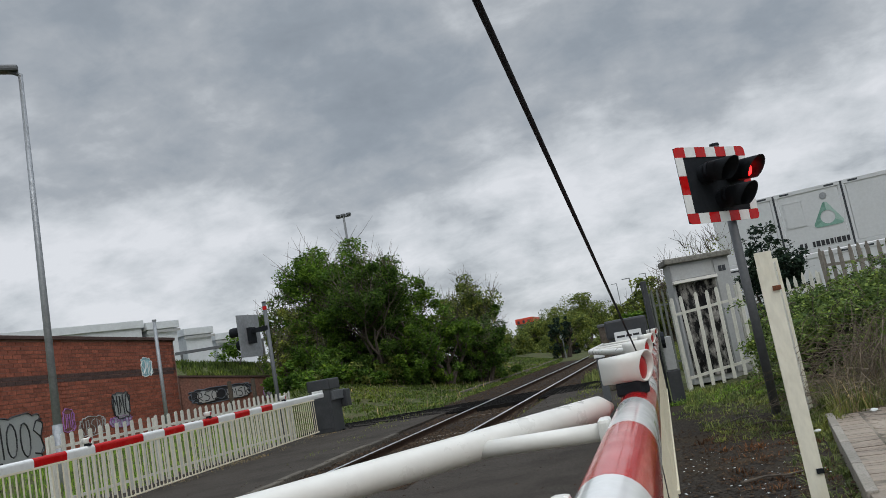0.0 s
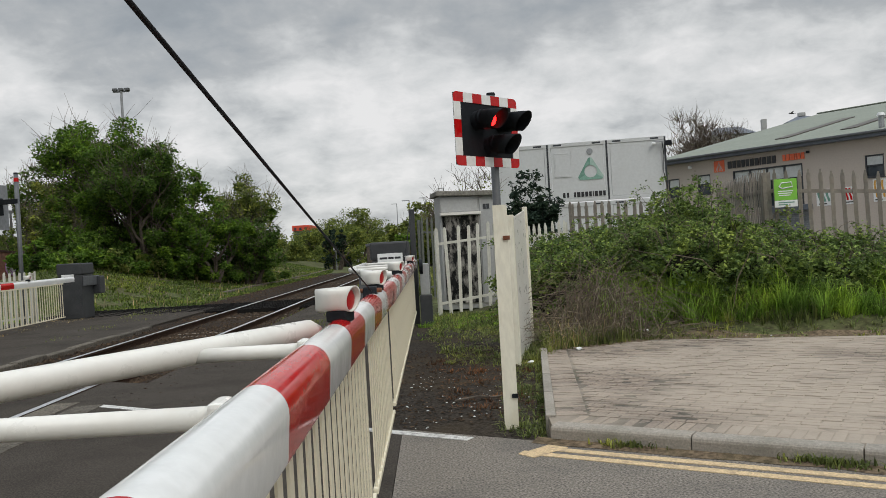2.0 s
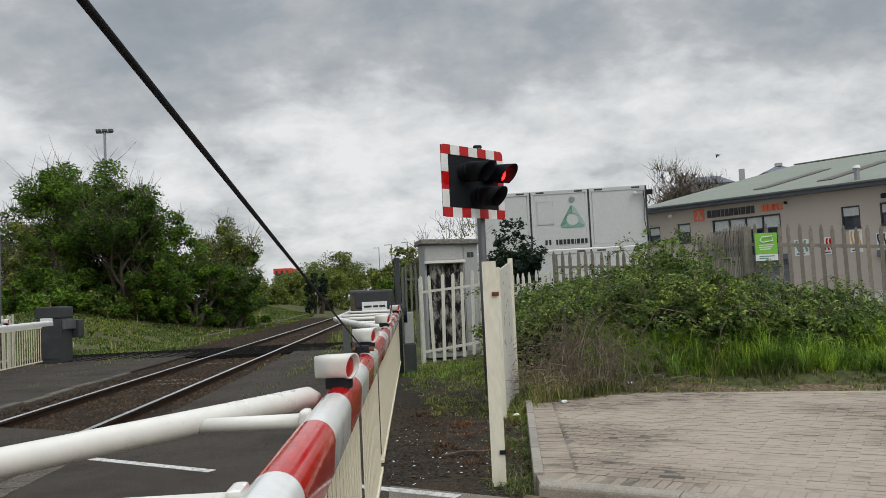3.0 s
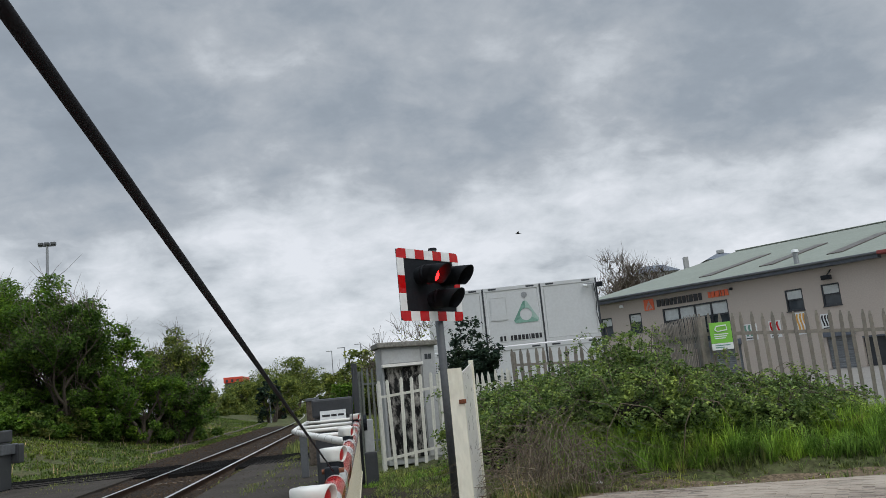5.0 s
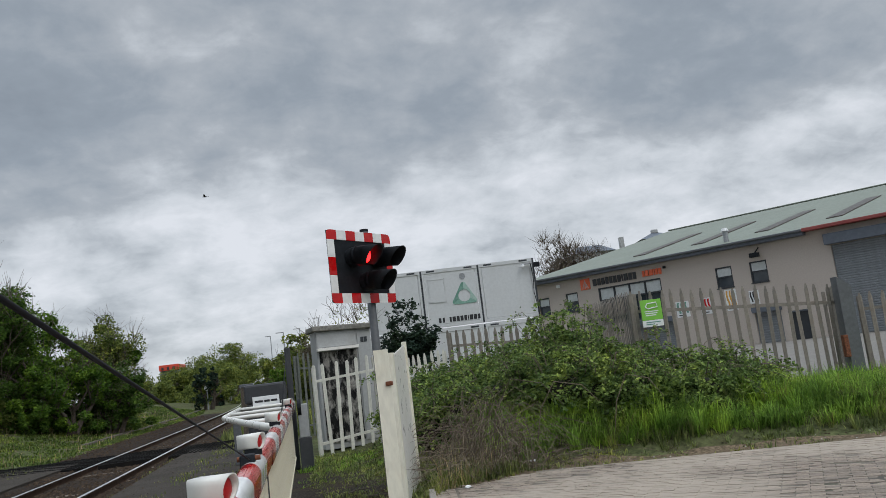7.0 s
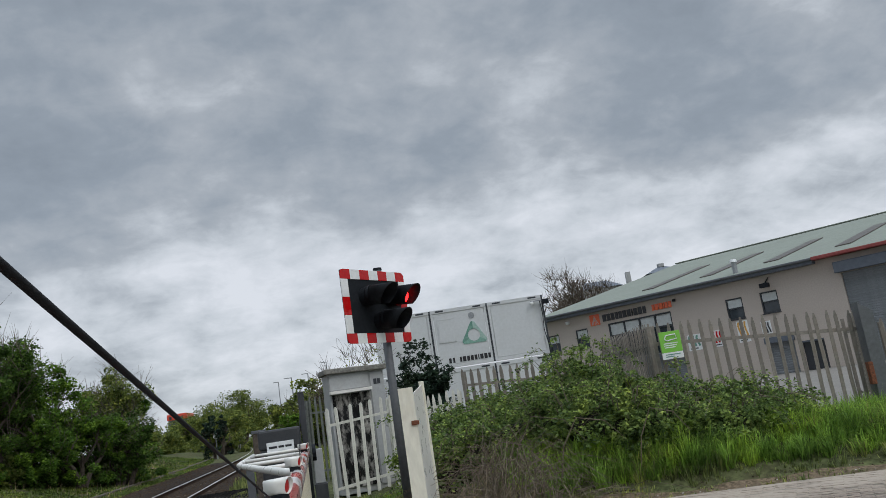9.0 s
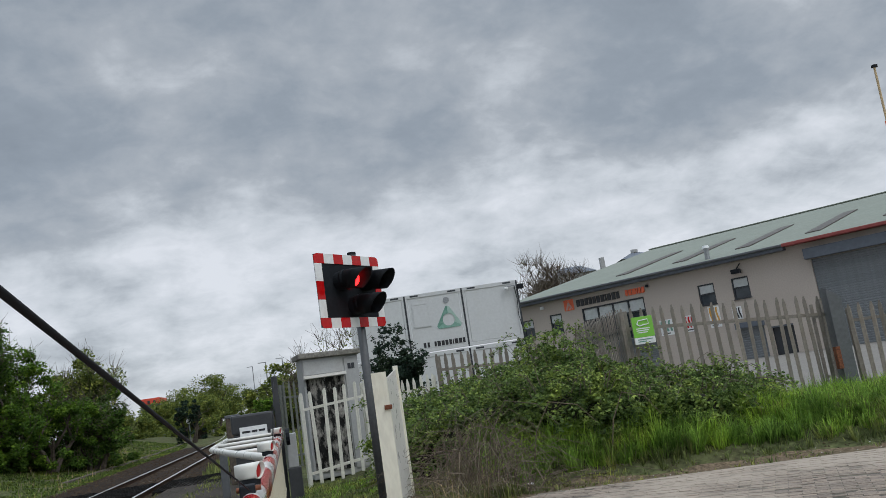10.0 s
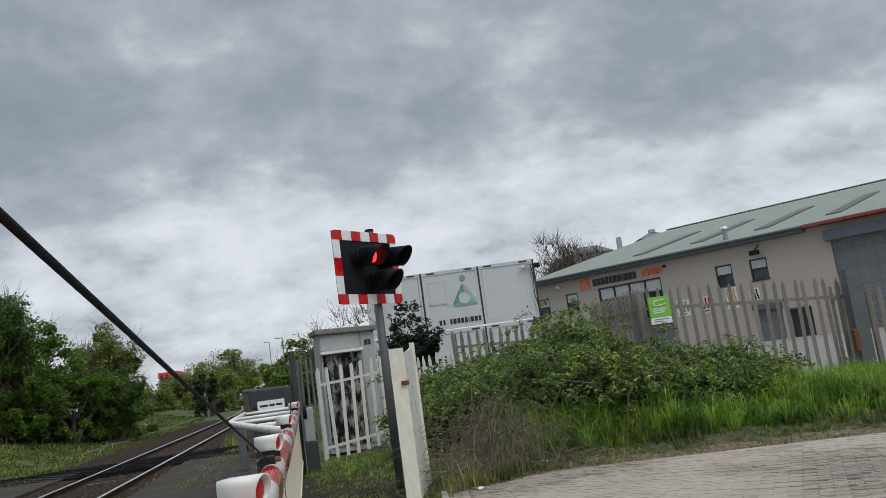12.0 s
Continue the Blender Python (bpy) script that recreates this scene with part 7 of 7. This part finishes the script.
def paving():
    pv = sheet("pavement", [tuple((K0 + KN * 0.03).xy), tuple((K0 + KU * 14 + KN * 0.03).xy), (13.5, 5.75), (9.0, 7.2), (5.13, 8.55), (2.5, 9.45), (1.16, 9.05), (0.72, 5.6)], 0.0995, M["joint"],
               "brick-paved vehicle crossover with a concrete kerb", "pavement")
    rng = random.Random(8)

    JOINT = lambda y: 1.0 + (y - 5.6) * 0.126

    def inside(p):
        edge = 0.72 + (p.y - 5.4) * 0.123
        return p.x > edge + 0.03 and p.y < verge_y(p.x) + 0.12 * noise.noise((p.x * 1.7, p.y * 1.1, 5))

    bm = boxed((-0.1065, -0.0322, -0.05), (0.1065, 0.0322, 0.0), 0.004)
    tmp = part("brick", bm, M["brick_pave"], pv)
    near, v, f, count = [], [], [], 0
    made = 0

    def lay(c, ang, first, sx=1.0):
        nonlocal made, tmp
        ln = rng.uniform(-0.003, 0.003)
        m = Matrix.Translation((c.x, c.y, 0.102 + ln)) @ pose(0, 0, 0, rng.uniform(-0.8, 0.8), rng.uniform(-0.8, 0.8), math.degrees(ang) + rng.uniform(-0.7, 0.7)) @ Matrix.Diagonal((sx, 1, 1, 1))
        if first and made < 300:
            ob = tmp if made == 0 else new("brick", tmp.data)
            ob.parent = pv
            ob.matrix_local = m
            made += 1
        else:
            o = len(v)
            for x, y, z in ((-0.1065, -0.032, 0), (0.106, -0.032, 0), (0.106, 0.032, 0), (-0.1065, 0.032, 0), (-0.107, -0.0325, -0.03), (0.107, -0.0325, -0.03), (0.107, 0.0325, -0.03), (-0.107, 0.0325, -0.03)):
                v.append(tuple(m @ Vector((x, y, z))))
            f.extend(tuple(o + i for i in t) for t in ((0, 1, 2, 3), (0, 4, 5, 1), (1, 5, 6, 2), (2, 6, 7, 3), (3, 7, 4, 0)))

    ang = math.atan2(KU.y, KU.x)
    # soldier course along the kerb
    for i in range(170):
        c = K0 + KU * (0.10 + 0.0722 * i) + KN * 0.245
        if inside(c):
            lay(c, ang + math.pi / 2, i < 80)
    # stretcher courses behind it, stopping at a straight joint before the edge border
    for j in range(82):
        for i in range(-20, 62):
            c = K0 + KU * (0.221 * i + (0.110 if j % 2 else 0)) + KN * (0.395 + 0.0708 * j)
            cut = (JOINT(c.y) + 0.012 - (c.x - 0.089)) / 0.178
            if inside(c) and c.x < 10.5 and cut < 0.85:
                cut = max(0.0, cut)
                lay(c + KU * 0.1065 * cut, ang, j < 16 and c.x < 4.0 and not cut, 1 - cut)
    for j in range(60):
        y = 5.66 + 0.0708 * j
        for k in (0.130,):
            c = Vector((0.752 + (y - 5.6) * 0.123 + k, y, 0))
            if inside(c) and c.x < JOINT(y) and (c - K0).dot(KN) > 0.37:
                lay(c, math.radians(-7), False)
    # border of long blocks down the edge
    ob = from_data("brick_field", v, f, M["brick_pave_isl"], pv)
    tagged(ob, kind="stuff")
    for i in range(4):
        a = Vector((0.735 + 0.112 * i, 5.60 + 0.90 * i, 0))
        e = part("edging", boxed((-0.035, 0.0, -0.05), (0.035, 0.885, 0.118), 0.008), M["kerb"], pv)
        e.matrix_local = Matrix.Translation(a) @ pose(0, 0, 0, 0, 0, -7.1)
    # kerb stones
    bm = bmesh.new()
    box(bm, (0.004, 0.0, -0.15), (0.911, 0.125, 0.106), 0.0)
    top = [e for e in bm.edges if all(abs(vv.co.z - 0.106) < 1e-4 and vv.co.y < 0.01 for vv in e.verts)]
    bmesh.ops.bevel(bm, geom=top, offset=0.03, segments=3, affect="EDGES", profile=0.5)
    kb = part("kerb_stone", bm, M["kerb"], pv)
    kb.matrix_local = Matrix.Translation(K0) @ pose(0, 0, 0, 0, 0, math.degrees(ang))
    for i in range(1, 14):
        o = new("kerb_stone", kb.data)
        o.parent = pv
        o.matrix_local = Matrix.Translation(K0 + KU * 0.915 * i + Vector((0, 0, rng.uniform(-0.006, 0.004)))) @ pose(0, 0, 0, 0, 0, math.degrees(ang))


def gutter():
    """Silt and weeds gathered along the foot of the kerb."""
    rng = np.random.default_rng(21)
    bm = bmesh.new()
    pts = [K0 + KU * (0.22 * i - 0.1) for i in range(48)]
    w = [0.05 + 0.07 * (0.5 + noise.noise((i * 0.7, 2, 1))) for i in range(48)]
    lo = [bm.verts.new((p - KN * k + Vector((0, 0, 0.003)))) for p, k in zip(pts, w)]
    hi = [bm.verts.new((p + KN * 0.01 + Vector((0, 0, 0.022)))) for p in pts]
    for i in range(47):
        bm.faces.new((lo[i], lo[i + 1], hi[i + 1], hi[i]))
    tagged(part("gutter_silt", bm, M["dirt"]), "dark silt along the foot of the kerb", "silt", kind="stuff")
    roots = []
    for i in range(900):
        s = rng.choice([0.5, 1.6, 1.75, 2.9, 4.2, 5.0]) + rng.normal(0, 0.10)
        p = K0 + KU * s - KN * abs(rng.normal(0, 0.03))
        roots.append((p.x, p.y, 0.0))
    tagged(blades("gutter_weeds", np.array(roots), rng.uniform(0.02, 0.08, 900), M["grass_dull"], rng, 0.9, 0.006), "small weeds growing at the kerb's foot", "weeds", kind="stuff")


gutter()
paving()


# ---- a bird over the yard ----
def bird():
    b = empty("bird", pose(17, 41, 7.5), "small dark bird in flight under the clouds", "bird")
    b.scale = (0.62, 0.62, 0.62)
    bm = bmesh.new()
    pipe(bm, [(-0.22, 0, 0), (-0.12, 0, 0.01), (0.0, 0, 0.015), (0.12, 0, 0.02), (0.20, 0, 0.02), (0.25, 0, 0.01)], [0.01, 0.035, 0.05, 0.042, 0.028, 0.004], 8)
    part("body", bm, M["bird"], b)
    part("tail", boxed((-0.34, -0.04, -0.004), (-0.2, 0.04, 0.004), 0.002), M["bird"], b)
    wings = []
    for side in (-1, 1):
        bm = bmesh.new()
        out = [(0.09, 0.02), (0.11, 0.20), (0.02, 0.48), (-0.03, 0.44), (-0.06, 0.18), (-0.08, 0.02)]
        prism(bm, [(x, side * y) for x, y in (out if side > 0 else out[::-1])], -0.006, 0.006)
        wings.append(part("wing", bm, M["bird"], b))
    return b, wings


M["bird"] = material("dark_feather", (0.05, 0.05, 0.052), 0.8, grain=30, vary=0.2, bump=0.1)
the_bird, (wing_l, wing_r) = bird()


# ---- what moves ----
def motions():
    # the bird crosses from east to west, slowly climbing
    way = [(0.0, 24.6, 38.0, 5.6), (2.5, 17.4, 41.5, 7.5), (4.8, 10.18, 43.83, 9.39), (5.0, 8.96, 44.1, 9.54), (5.5, 6.17, 44.57, 9.88), (6.0, 3.0, 44.89, 10.75), (6.5, -0.72, 45.07, 11.47), (7.0, -4.59, 44.91, 11.92), (7.2, -6.15, 44.68, 12.24), (9.0, -20.0, 43.0, 13.8), (12.0, -43.0, 40.0, 16.0)]
    walk(the_bird, [(t, pose(x, y, z, 0, 0, 176)) for t, x, y, z in way])
    beat = [(k * 0.15, 38 if k % 2 else -24) for k in range(81)]
    walk(wing_l, [(t, pose(0, 0, 0.02, -a, 0, 0)) for t, a in beat])
    walk(wing_r, [(t, pose(0, 0, 0.02, a, 0, 0)) for t, a in beat])
    # the two red lamps flash in turn: each lit disc comes forward of its lens, then draws back into its casing
    left_on = [0.28, 1.05, 1.77, 2.48, 3.20, 3.93, 4.66, 5.45, 6.15, 6.86, 7.60, 8.34, 9.06, 9.79, 10.53, 11.26, 11.97]
    right_on = [-0.1, 0.66, 1.36, 2.10, 2.84, 3.57, 4.30, 5.05, 5.76, 6.47, 7.23, 7.97, 8.70, 9.38, 10.14, 10.88, 11.60]

    def flash(lamp, x, z, on, off, lit_first):
        lit, out = pose(x, -0.245, z), pose(x, -0.09, z)
        rows = [(0.0, lit if lit_first else out)]
        for t, m in sorted([(t, lit) for t in on] + [(t, out) for t in off], key=lambda r: r[0]):
            if t <= 0.05:
                continue
            rows += [(t - 0.034, rows[-1][1]), (t, m)]
        rows.append((12.0, rows[-1][1])) if rows[-1][0] < 11.99 else None
        walk(lamp, rows)

    flash(lamp_a, -0.20, 2.91, left_on, right_on, False)
    flash(lamp_b, 0.27, 2.91, right_on, left_on, True)
    # the near stay sways a little about its clamp
    sway = [(0.0, 0.0096, 0.1232), (0.5, 0.0112, 0.1236), (1.0, 0.0108, 0.1236), (1.5, 0.0168, 0.1243), (2.5, 0.0196, 0.1241), (5.0, 0.0215, 0.1252), (5.5, 0.0202, 0.1245), (6.0, 0.019, 0.1236), (6.5, 0.0207, 0.1252), (7.0, 0.0226, 0.1271), (9.0, 0.0181, 0.1225), (9.5, 0.0188, 0.12315), (10.5, 0.01815, 0.12255), (12.0, 0.0176, 0.1220)]
    walk(near_stay, [(t, Matrix.Translation(CLAMP) @ pose(0, 0, 0, math.degrees(SLZ - b), 0, math.degrees(a - SLX))) for t, a, b in sway])


motions()
